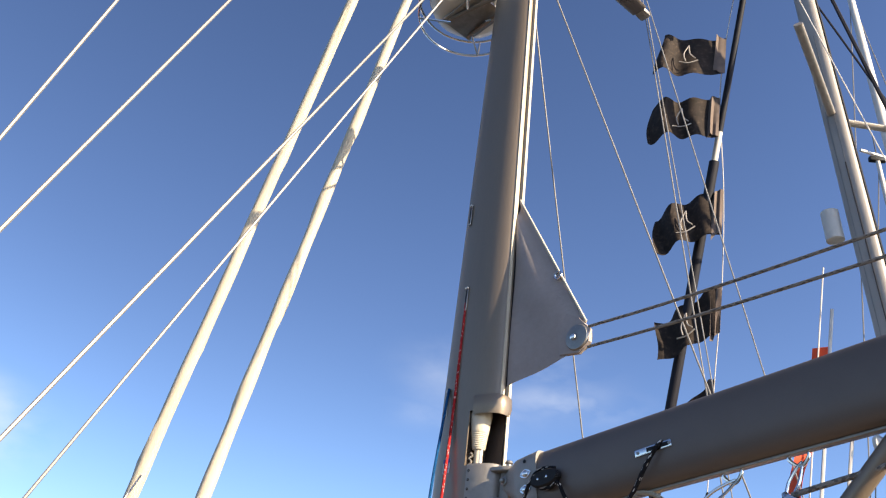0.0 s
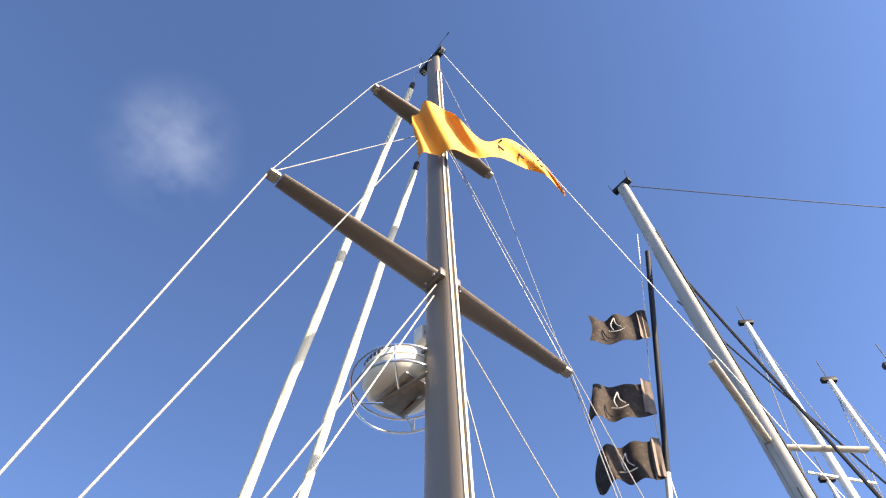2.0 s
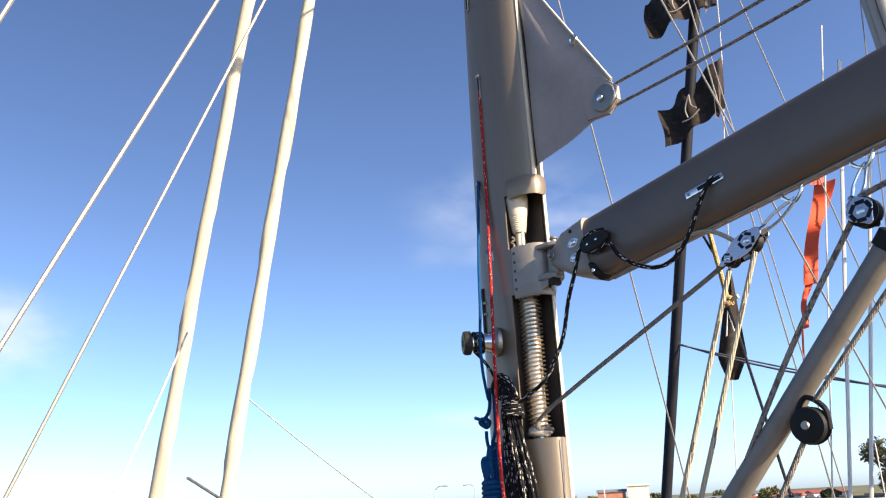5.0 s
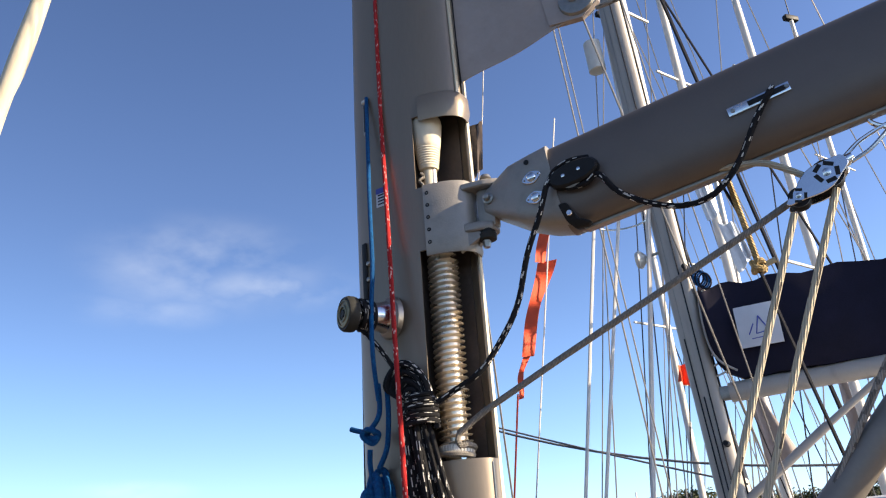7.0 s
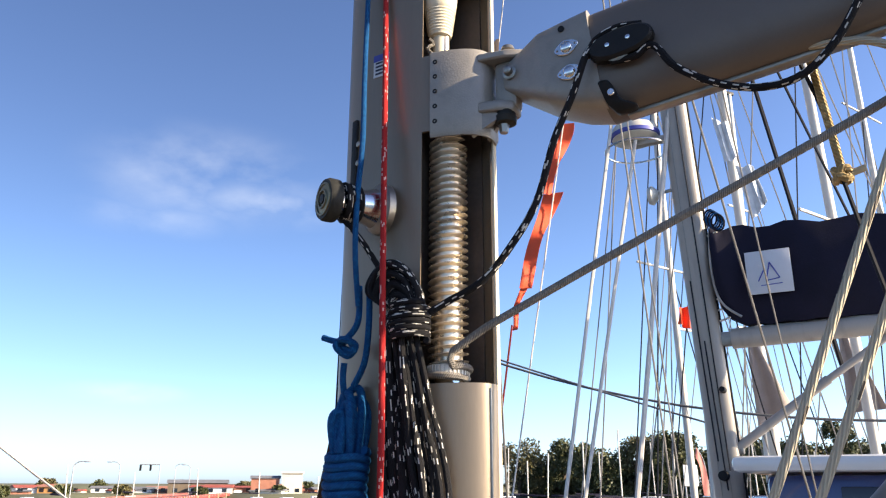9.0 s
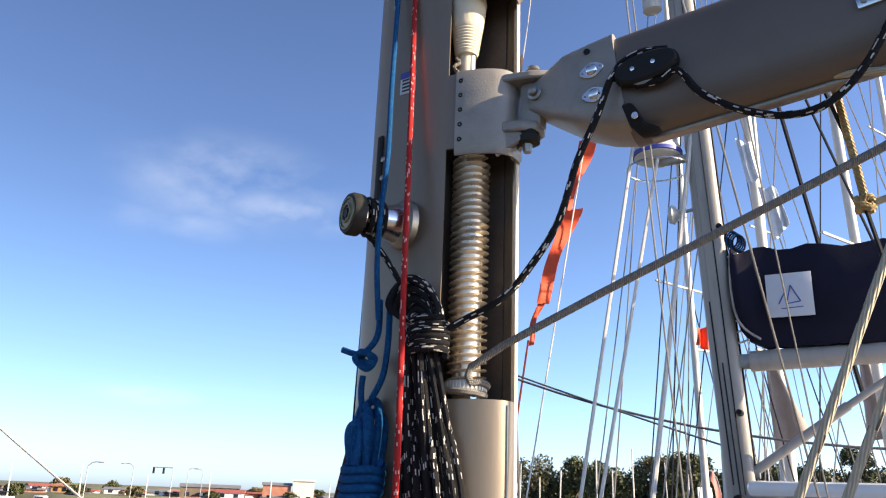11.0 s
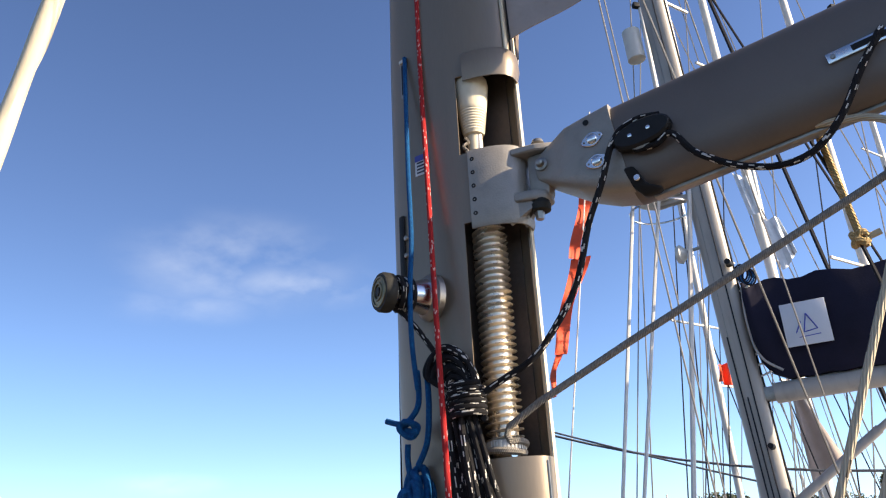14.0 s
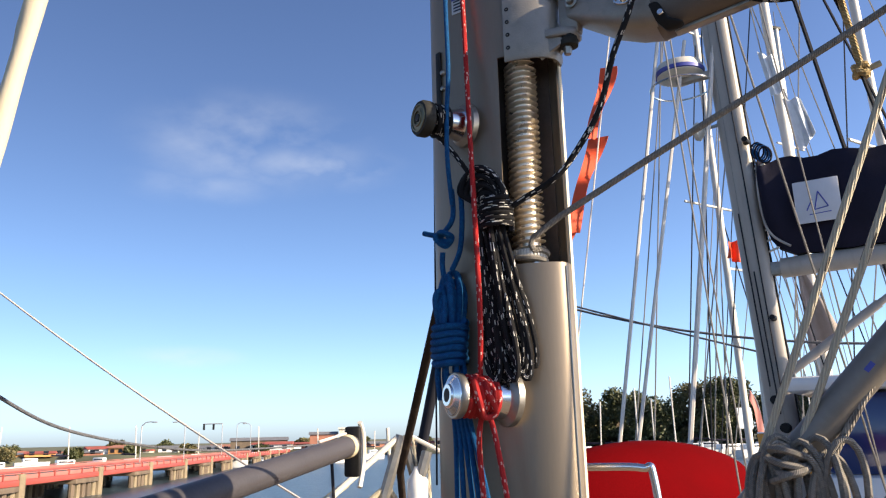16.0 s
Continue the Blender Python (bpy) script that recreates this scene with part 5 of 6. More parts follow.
for i, (c, hw) in enumerate(zip(mids, halves)):
    side = hw.cross(Vector((-1, 0, 0.7))).normalized()
    rows.append([bm.verts.new(c + hw * q + side * 0.045 * math.sin(i * 0.45 + 2.2 * q) * min(1, i / 8)) for q in [k / 5 - 1 for k in range(11)]])
for a, b in zip(rows, rows[1:]):
    for k in range(10):
        bm.faces.new((a[k], a[k + 1], b[k + 1], b[k]))
part("flag_cloth", shell(bm, 0.004), YELLOWCLOTH, fl)
for i, q0, q1 in ((8, -0.6, 0.5), (13, -0.5, 0.6), (18, -0.6, 0.4)):
    c, hw = mids[i], halves[i]
    off = Vector((0, -0.045, 0.0))
    part("printed_bar", tube([c + hw * q0 + off, c + hw * ((q0 + q1) / 2) + Vector((-0.06, 0, 0.03)) + off, c + hw * q1 + off], 0.011, 6), INK, fl)

# ------------------------------------------------------------ radar on the mast's bow side
rd = thing("radar_dome", P(-0.46, -0.03, 5.95), "white radar dome in a steel guard on the mast", "radar")
RC = P(-0.48, -0.02, 5.98)
part("dome_lower", turned(RC - UP * 0.16, UP, ((0, 0.10), (0.01, 0.20), (0.05, 0.265), (0.11, 0.285)), 36), WHITEPLASTIC, rd)
part("dome_upper", turned(RC - UP * 0.045, UP, ((0, 0.29), (0.03, 0.29), (0.10, 0.262), (0.14, 0.20), (0.16, 0.10), (0.165, 0.01)), 36), WHITEPLASTIC, rd)
for k in range(6):
    a = math.atan2(-STB.y, -STB.x) + 0.45 - k * 0.13
    part("lettering_bar", box(RC + Vector((math.cos(a), math.sin(a), 0)) * 0.289 + UP * 0.012, (0.006, 0.025, 0.035), (Vector((math.cos(a), math.sin(a), 0)), Vector((-math.sin(a), math.cos(a), 0)), UP)), INK, rd)
for z, r in ((-0.20, 0.345), (-0.05, 0.36)):
    part("guard_hoop", tube([RC + UP * z + (AFT * math.cos(a) + STB * math.sin(a)) * r for a in [2 * math.pi * k / 36 for k in range(36)]], 0.009, 8, closed=True), STEEL, rd)
for a in (0.6, 2.2, 3.9, 5.5):
    d = AFT * math.cos(a) + STB * math.sin(a)
    part("guard_bar", tube([RC + UP * -0.05 + d * 0.36, RC - UP * 0.20 + d * 0.345, RC - UP * 0.235 + d * 0.12], 0.008, 8), STEEL, rd)
for v in (-0.10, 0.10):
    part("bracket_arm", tube([P(-0.12, v * 0.5, 6.02), P(-0.45, v, 5.80)], 0.014, 8), MAST, rd)
    part("bracket_arm", tube([P(-0.12, v * 0.5, 5.72), P(-0.62, v, 5.80)], 0.014, 8), MAST, rd)
part("bracket_plate", box(P(-0.46, 0, 5.805), (0.36, 0.26, 0.02), (AFT, STB, UP), 0.004), DARKSTEEL, rd)
sl = thing("deck_light", P(-0.28, 0, 6.25), "white combined steaming and deck lamp above the radar", "lamp")
part("lamp_body", box(P(-0.27, 0, 6.27), (0.11, 0.09, 0.17), (AFT, STB, UP), 0.02), WHITEPLASTIC, sl)
part("lamp_arm", box(P(-0.18, 0, 6.25), (0.14, 0.05, 0.04), (AFT, STB, UP), 0.008), MAST, sl)

# ------------------------------------------------------------ neighbouring yacht
NB, NT = Vector((5.302, 9.134, 0.0)), Vector((4.308, 9.23, 18.2))
NAX = (NT - NB).normalized()
NL = (NT - NB).length
NAFT, NSTB = AFT, STB


def N(z, u=0.0, v=0.0):
    return NB + NAX * z + NAFT * u + NSTB * v


nm = thing("neighbour_mast", NB, "tall cream-painted aluminium mast of the neighbouring yacht", "mast", "masts of other yachts")
bm = bmesh.new()
rings = []
for z in (-1.0, 3, 8, 13, NL):
    k0 = 1.0 if z < 12 else 1.0 - 0.2 * (z - 12) / (NL - 12)
    rings.append([bm.verts.new(N(z, 0.16 * k0 * math.copysign(abs(math.cos(a)) ** 0.7, math.cos(a)), 0.11 * k0 * math.copysign(abs(math.sin(a)) ** 0.7, math.sin(a)))) for a in [2 * math.pi * k / 32 for k in range(32)]])
for a, b in zip(rings, rings[1:]):
    for k in range(32):
        bm.faces.new((a[k], a[(k + 1) % 32], b[(k + 1) % 32], b[k]))
bm.faces.new(rings[-1])
part("mast_extrusion", bm, PAINTWHITE, nm)
for u in (-0.05, 0.05):
    part("seam", box(N(6, u - 0.02, -0.111), (0.008, 0.006, 11), (NAFT, NSTB, NAX)), DARKSTEEL, nm)
part("luff_track", box(N(8.5, 0.165), (0.02, 0.05, 15), (NAFT, NSTB, NAX), 0.004), BLACKPLASTIC, nm)
for s in (-1, 1):
    part("spreader", tube([N(9.9) + NSTB * s * 0.1, N(9.9) + Vector((0.25 + s * 1.35, -0.6 + s * 1.0, 0.15))], 0.06, 10, squash=0.5), PAINTWHITE, nm)
part("masthead", box(N(NL + 0.05), (0.5, 0.14, 0.14), (NAFT, NSTB, NAX), 0.02), BLACKPLASTIC, nm)
for u in (-0.25, 0.2):
    part("aerial", tube([N(NL, u), N(NL + 0.5, u * 1.2)], 0.008, 6), BLACKPLASTIC, nm)
for z, u, s in ((1.75, -0.02, 0.05), (1.45, 0.03, 0.05), (4.75, 0.14, 0.035), (2.65, 0.1, 0.03)):
    part("mast_winch", turned(N(z, u, -0.10), -NSTB, ((0, s * 1.2), (0.03, s), (0.09, s * 0.8), (0.12, s)), 14), BLACKPLASTIC, nm)
for k, (u, z0, z1) in enumerate(((-0.06, 1.9, 3.9), (0.0, 1.6, 3.2), (0.05, 1.8, 9.0))):
    part("halyard", tube([N(z0, u, -0.125), N(z1, u - 0.02, -0.118)], 0.008, 6), BLACKWIRE, nm)
lz = thing("line_bundle", N(4.7, 0.2, -0.05), "tangle of blue and black lines at the neighbour's gooseneck", "rope coil")
for k in range(5):
    part("loop", tube([N(4.62 + 0.10 * math.sin(a) - 0.02 * k, 0.24 + 0.07 * math.cos(a) + 0.02 * k, -0.09 - 0.01 * k) for a in [2 * math.pi * j / 14 for j in range(14)]], 0.012, 6, closed=True), (BLACKWIRE, ROPE_BLUE)[k % 2], lz)
solo("radar_reflector", turned(N(8.1, -0.36, -0.05), NAX, ((-0.24, 0.10), (-0.23, 0.12), (0.23, 0.12), (0.24, 0.10)), 18), WHITEPLASTIC, "white cylinder radar reflector hung beside the mast", "radar reflector")
hm = thing("mast_lamp", N(5.6, -0.3), "small round floodlight on the neighbouring mast", "lamp")
part("lamp_dish", turned(N(5.0, -0.42, -0.1), NAFT, ((0, 0.10), (0.05, 0.12), (0.12, 0.05)), 16), WHITEPLASTIC, hm)
part("lamp_arm", tube([N(5.02, -0.32, -0.08), N(5.05, -0.15, -0.05)], 0.02, 8), DARKSTEEL, hm)
nr = thing("neighbour_radar", N(5.85, -0.52), "white radar dome with blue band and steel hoop", "radar")
NRC = N(5.86, -0.50, -0.03)
part("dome", turned(NRC - UP * 0.12, UP, ((0, 0.18), (0.05, 0.28), (0.12, 0.30), (0.2, 0.27), (0.25, 0.15), (0.26, 0.02)), 30), WHITEPLASTIC, nr)
part("blue_band", turned(NRC - UP * 0.06, UP, ((0, 0.287), (0.005, 0.302), (0.05, 0.306), (0.055, 0.29)), 30), BLUEINK, nr)
part("guard_hoop", tube([NRC - UP * 0.22 + Vector((math.cos(a), math.sin(a), 0)) * 0.38 for a in [2 * math.pi * k / 30 for k in range(30)]], 0.012, 8, closed=True), STEEL, nr)
part("bracket", box(N(5.72, -0.3, -0.05), (0.5, 0.1, 0.08), (NAFT, NSTB, UP), 0.01), PAINTWHITE, nr)

nb = thing("neighbour_boom", N(3.2, 0.3), "pale boom of the neighbouring yacht under a navy cover", "boom")
part("spar", tube([N(3.22, 0.26), N(3.36, 6.0)], 0.105, 18, squash=1.1), PAINTWHITE, nb)
part("gooseneck", box(N(3.22, 0.2), (0.22, 0.10, 0.16), (NAFT, NSTB, UP), 0.02), DARKSTEEL, nb)
sc = thing("sail_cover", N(3.1, 0.5), "navy canvas sail cover with a white logo panel", "sail cover")
bm = bmesh.new()
rings = []
for i in range(28):
    q = i / 27
    u = 0.19 + 5.68 * q ** 1.6
    top, low = 1.22 - 0.22 * q + 0.03 * math.sin(i * 1.7) - (0.06 if i == 0 else 0), 0.05 + 0.32 * (1 - math.sqrt(1 - max(0, 1 - (u - 0.19) / 0.34) ** 2)) + 0.012 * math.sin(i * 2.9)
    w = 0.16 + 0.05 * math.sin(0.5 + i * 0.8)
    ring = []
    for a, (dv, dh) in enumerate(((-0.5, 0.0), (-1.0, 0.18), (-1.05, 0.45), (-0.75, 0.8), (-0.3, 1.0), (0.3, 1.0), (0.75, 0.8), (1.05, 0.45), (1.0, 0.18), (0.5, 0.0))):
        ring.append(bm.verts.new(N(3.30 + low + (top - low) * dh, u, dv * w)))
    rings.append(ring)
for a, b in zip(rings, rings[1:]):
    for k in range(10):
        bm.faces.new((a[k], a[(k + 1) % 10], b[(k + 1) % 10], b[k]))
bm.faces.new(rings[0])
bm.faces.new(rings[-1])
part("canvas", bm, NAVYCLOTH, sc, smooth=60)
panel = part("logo_panel", box(N(3.88, 0.77, -0.222), (0.46, 0.012, 0.48), (NAFT, NSTB, UP), 0.003), LOGOWHITE, sc, "white panel with a small blue sailing mark")
for a, b in (((-0.04, -0.10), (0.02, 0.10)), ((0.02, 0.10), (0.10, -0.08)), ((0.10, -0.08), (-0.04, -0.10)), ((-0.12, -0.10), (-0.05, 0.02)), ((-0.10, -0.15), (0.12, -0.14))):
    part("mark", tube([N(3.88 + a[1], 0.77 + a[0], -0.230), N(3.88 + b[1], 0.77 + b[0], -0.230)], 0.007, 6), BLUEINK, panel)
part("edge_rope", tube(smooth_path([N(4.46, 0.20, -0.06), N(4.1, 0.18, -0.17), N(3.75, 0.19, -0.18), N(3.56, 0.26, -0.19), N(3.42, 0.42, -0.20)]), 0.014, 8), PAINTWHITE, sc, "pale rope sewn along the cover's front edge")
for k in range(9):
    part("lacing", tube([N(3.42 + 0.125 * k, 0.17, -0.05), N(3.44 + 0.125 * k, 0.29, -0.12)], 0.012, 6), WHITEPLASTIC, sc)

nv = thing("neighbour_vang", N(2.1, 0.25), "pale rigid vang under the neighbour's boom", "boom vang")
part("vang_tube", tube([N(2.05, 0.16), N(2.72, 1.15)], 0.05, 14), PAINTWHITE, nv)
part("vang_rod", tube([N(2.72, 1.15), N(3.34, 2.1)], 0.038, 12), PAINTWHITE, nv)
part("vang_fork", box(N(2.03, 0.15), (0.12, 0.08, 0.12), (NAFT, NSTB, UP), 0.015), DARKSTEEL, nv)
# neighbour's stays and halyards
R = "neighbour rigging"
for a, b, r, mat, lab in (
        ((3.60, 9.95, 1.2), (4.42, 9.45, 6.8), 0.022, WHITEWIRE, "white sheathed shroud of the neighbouring yacht"), ((3.78, 9.85, 1.2), (4.62, 9.34, 6.2), 0.022, WHITEWIRE, "white sheathed shroud of the neighbouring yacht"),
        ((4.27, 9.56, 1.2), (4.95, 9.1, 6.6), 0.03, WHITEWIRE, "white sheathed shroud of the neighbouring yacht")):
    wire("shroud", a, b, r, mat, lab, group=R)
POLE_B, POLE_T = Vector((2.2, 14.2, 0.7)), Vector((4.2, 9.2, 15.3))
fp = thing("furled_black_stay", POLE_B, "black sleeved forestay with pale joint, leaning to the masthead", "forestay")
part("sleeve", tube([POLE_B, POLE_B.lerp(POLE_T, 0.655)], 0.085, 12), BLACKWIRE, fp)
part("pale_joint", tube([POLE_B.lerp(POLE_T, 0.655), POLE_B.lerp(POLE_T, 0.69)], 0.055, 12), WHITEPLASTIC, fp)
part("upper_sleeve", tube([POLE_B.lerp(POLE_T, 0.69), POLE_T], 0.055, 12), BLACKWIRE, fp)


FLAGS = ((3.87, 9.72, 13.98), (3.66, 10.23, 12.5), (3.58, 10.58, 11.39), (3.67, 11.05, 9.77), (3.68, 11.52, 8.22), (3.61, 12.01, 6.73))
solo("flag_halyard", tube(smooth_path([(4.15, 9.2, 16.0), *FLAGS, (3.55, 12.56, 5.04), (3.46, 13.08, 3.51), (3.3, 13.6, 0.8)]), 0.009, 6), WHITEWIRE, "thin pale flag halyard beside the stay", "rope", "deck lines")


def flag(c, w, h, seed, tri, fly):
    """A square flag on the halyard, with a faded hoist band and a pale sail mark."""
    c = Vector(c)
    ob = thing("black_flag", c, "black flag with a white sail mark, fluttering", "flag", "black flags")
    fly = Vector(fly).normalized()
    down = Vector((-0.13, -0.13, -1))
    part("flag_cloth", shell(cloth(c, fly, down, w, h, 0.085, seed, 22, 12, tri), 0.003), BLACKCLOTH, ob)
    part("hoist_band", shell(cloth(c - Vector((0.25, 0.97, 0)) * 0.012, fly, down, w * 0.16, h, 0.03, seed, 4, 8, 1.0), 0.003), BROWNCLOTH, ob, "faded brown hoist band")
    m = c + fly * w * 0.55 + down * h * 0.55 - Vector((0.25, 0.97, 0)) * 0.13
    side = -fly * 1.05
    for pts in (((-0.05, -0.16), (-0.07, 0.0), (0.02, 0.18)), ((0.02, 0.18), (0.03, 0.0), (0.11, -0.10)), ((-0.15, -0.17), (0.0, -0.2), (0.15, -0.15))):
        part("mark", tube(smooth_path([m + side * a + UP * b * 1.05 for a, b in pts], 4), 0.011, 6), PAINTWHITE, ob)


for c, seed, tri, fly in zip(FLAGS, (0.2, 1.7, 3.1, 4.0, 5.3, 2.4), (0.9, 1.0, 0.95, 0.9, 0.8, 0.6), ((-0.95, 0.15, 0.05), (-0.95, 0.15, 0.0), (-0.95, 0.15, -0.05), (-0.9, 0.3, -0.25), (-0.8, 0.5, -0.35), (-0.7, 0.5, -0.6))):
    flag(c, 1.13, 0.98, seed, tri, fly)
bp = thing("black_pennant", (3.55, 12.56, 5.04), "black pennant with a white sail mark hanging limp", "flag", "black flags")
bm = bmesh.new()
rows = []
for j in range(15):
    t = j / 14
    w = 0.02 + 0.30 * t if t < 0.8 else 0.26 * (1 - (t - 0.8) * 3.2)
    rows.append([bm.verts.new(Vector((3.55 - 0.12 * t, 12.56 + 0.4 * t, 5.05 - 1.75 * t)) + Vector((0.95, -0.2, 0)) * 1.75 * w * (q - 0.5) + Vector((0.2, 0.97, 0)) * 0.04 * math.sin(7 * q + 3 * t)) for q in [k / 8 for k in range(9)]])
for a, b in zip(rows, rows[1:]):
    for k in range(8):
        bm.faces.new((a[k], a[k + 1], b[k + 1], b[k]))
part("pennant_cloth", shell(bm, 0.003), BLACKCLOTH, bp)
part("mark", tube([Vector((3.36, 12.68, 3.95)), Vector((3.44, 12.68, 4.35)), Vector((3.5, 12.68, 3.98))], 0.012, 6), LOGOWHITE, bp)
# ------------------------------------------------------------ foredeck things
sp = thing("carried_pole", P(-3.2, -0.9, 0.55), "grey aluminium spar lying raised on the foredeck", "spar")
SP0, SP1 = Vector((-0.99, 3.84, 1.23)), Vector((-0.19, 5.25, 1.40))
sdir = (SP1 - SP0).normalized()
part("spar_tube", tube([SP0, SP1], 0.047, 18), SPARGREY, sp)
sright = sdir.cross(UP).normalized()
part("end_plate", box(SP1 + sdir * 0.03 - UP * 0.03, (0.035, 0.075, 0.22), (sdir, sright, UP), 0.012), BLACKPLASTIC, sp, "dark end plate")
part("end_ring", turned(SP1 - sdir * 0.06, sdir, ((0, 0.047), (0.006, 0.052), (0.03, 0.052), (0.036, 0.047)), 18), PIERPALE, sp)
part("end_hoop", tube(smooth_path([SP1 + sdir * 0.12 + UP * 0.09, SP1 + sdir * 0.17 + UP * 0.02, SP1 + sdir * 0.17 - UP * 0.1, SP1 + sdir * 0.12 - UP * 0.2]), 0.012, 8), WHITEPLASTIC, sp)
part("chafe_rail", tube([SP1 - sdir * 0.36 + UP * 0.056, SP1 - sdir * 0.06 + UP * 0.058], 0.006, 6), WHITEPLASTIC, sp)
lad = thing("folded_ladder", (0.15, 5.6, 0.05), "folded pale boarding ladder and lines at the bow", "ladder")
for a, b, r, mat in (((-0.32, 5.5, 1.10), (0.10, 5.6, 1.43), 0.016, WHITEPLASTIC), ((0.14, 5.6, 1.45), (0.34, 5.54, 1.34), 0.012, WHITEPLASTIC), ((0.12, 5.6, 1.44), (0.0, 5.6, 1.05), 0.030, DARKSTEEL),
                     ((0.13, 5.6, 1.44), (0.22, 5.58, 1.10), 0.026, DARKSTEEL), ((-0.28, 5.6, 0.95), (0.02, 5.6, 1.18), 0.016, PIERPALE), ((0.06, 5.6, 1.18), (0.2, 5.6, 0.95), 0.014, PIERPALE),
                     ((-0.52, 5.5, 0.98), (-0.16, 5.55, 1.22), 0.018, PIERPALE), ((-0.62, 5.5, 1.04), (-0.45, 5.52, 0.96), 0.012, WHITEPLASTIC), ((-0.02, 5.62, 0.9), (0.07, 5.62, 1.14), 0.022, SAILWHITE), ((0.24, 5.55, 1.36), (0.16, 5.55, 1.10), 0.028, DARKSTEEL), ((-0.24, 5.5, 1.32), (-0.22, 5.5, 1.02), 0.008, BLACKWIRE), ((-0.4, 5.5, 1.1), (-0.38, 5.5, 0.85), 0.007, BLACKWIRE), ((-0.55, 5.5, 1.06), (-0.5, 5.5, 0.85), 0.007, BLACKWIRE), ((0.07, 5.7, 1.48), (0.09, 5.7, 1.1), 0.010, WHITEPLASTIC), ((0.2, 5.57, 1.30), (0.17, 5.57, 0.05), 0.008, ROPE_WHITE), ((0.25, 5.57, 1.30), (0.30, 5.57, 0.05), 0.008, ROPE_WHITE)):
    part("rung", tube([a, b], r, 8), mat, lad)
fen = thing("fender", (0.19, 5.56, 1.1), "small white fender hanging at the bow", "fender")
part("fender_body", turned((0.19, 5.56, 1.08), UP, ((0, 0.02), (0.02, 0.05), (0.14, 0.055), (0.18, 0.03), (0.21, 0.015)), 14), GELCOAT, fen)
part("fender_line", tube([(0.19, 5.56, 1.28), (0.17, 5.57, 1.43)], 0.007, 6), ROPE_WHITE, fen)

# red inflatable canvas bundle and its rail on the far side deck
rb = bmesh.new()
rings = []
for i in range(15):
    q = i / 14
    c = Vector((1.05 + 1.75 * q, 6.3 + 0.25 * q, 0.95))
    r = 0.45 * (math.sin(math.pi * min(max(q, 0.02), 0.98)) ** 0.28)
    rings.append([rb.verts.new(c + Vector((0.05, 0.9, 0)) * r * math.cos(a) + UP * r * 0.95 * math.sin(a)) for a in [2 * math.pi * k / 20 for k in range(20)]])
for a, b in zip(rings, rings[1:]):
    for k in range(20):
        rb.faces.new((a[k], a[(k + 1) % 20], b[(k + 1) % 20], b[k]))
rb.faces.new(rings[0])
rb.faces.new(rings[-1])
rbt = thing("red_dinghy_cover", (1.9, 6.3, 0.5), "red canvas cover over a rounded dinghy on deck", "dinghy cover")
part("canvas", rb, REDCANVAS, rbt)
part("chock", box((1.9, 6.45, 0.28), (1.3, 0.5, 0.5), None, 0.03), GELCOAT, rbt)
gr = thing("guard_rail", P(0.5, 0.9, 0), "bent stainless steel guard rail beside the mast", "rail")
part("rail_tube", tube(smooth_path([Vector((0.30, 4.10, 1.318)), Vector((0.42, 4.03, 1.32)), Vector((0.535, 3.965, 1.315)), Vector((0.565, 3.95, 1.28)), Vector((0.585, 3.94, 0.9)), Vector((0.60, 3.93, 0.02))]), 0.0125, 12), STEEL, gr)
part("rail_foot", turned(Vector((0.60, 3.93, 0.02)), UP, ((0, 0.04), (0.012, 0.04), (0.03, 0.018)), 14), STEEL, gr)
part("rail_tube", tube(smooth_path([Vector((0.30, 4.10, 1.318)), Vector((0.27, 4.12, 1.28)), Vector((0.26, 4.13, 0.02))]), 0.0125, 12), STEEL, gr)
# guard lines along the port bow
solo("deck_line", tube(smooth_path([Vector((-1.6, 4.0, 1.8)), Vector((-1.51, 4.8, 1.6)), Vector((-1.39, 5.84, 1.48)), Vector((-0.98, 7.19, 1.39)), Vector((-0.43, 8.19, 1.38)), Vector((0.6, 9.6, 1.42))]), 0.0075, 8), ROPE_DARK, "dark sagging mooring rope at the bow", "rope", "deck lines")
# bow rail with lines and fenders
pp = thing("bow_pulpit", P(-4.6, 0, 0), "stainless bow rail with folded seats", "rail")
hoop = [P(-3.6, -1.45, 0.75), P(-4.6, -0.85, 0.8), P(-5.6, -0.25, 0.85), P(-5.75, 0, 0.86), P(-5.6, 0.25, 0.85), P(-4.6, 0.85, 0.8), P(-3.6, 1.45, 0.75)]
part("top_rail", tube(smooth_path(hoop), 0.016, 10), STEEL, pp)
for p in hoop[::2]:
    part("stanchion", tube([p, Vector((p.x, p.y, 0.02))], 0.014, 8), STEEL, pp)

# ------------------------------------------------------------ neighbour's hull and house
nh_axis = -AFT


def NH(u, v, z):
    """The neighbouring hull: u aft along its own keel."""
    return Vector((NB.x, NB.y, 0)) - nh_axis * u + STB * v + UP * z


hull("neighbour_hull", NH, [(-4.7, 0.0), (-3.6, -0.9), (-2, -1.7), (0.5, -2.2), (4, -2.3), (8, -2.0), (9, -1.5), (9, 1.5), (8, 2.0), (4, 2.3), (0.5, 2.2), (-2, 1.7), (-3.6, 0.9)], 0.25, -2.0, 0.72, HULLBLUE, GELCOAT, "navy-blue hull of the neighbouring yacht")
ph = thing("pilothouse", NH(2.0, 0, 0.25), "navy-sided pilothouse with white coaming and white roof", "deckhouse")
part("coaming", box(NH(2.05, 0, 0.62), (3.3, 3.1, 0.80), (-nh_axis, STB, UP), 0.08), GELCOAT, ph, "white moulded coaming")
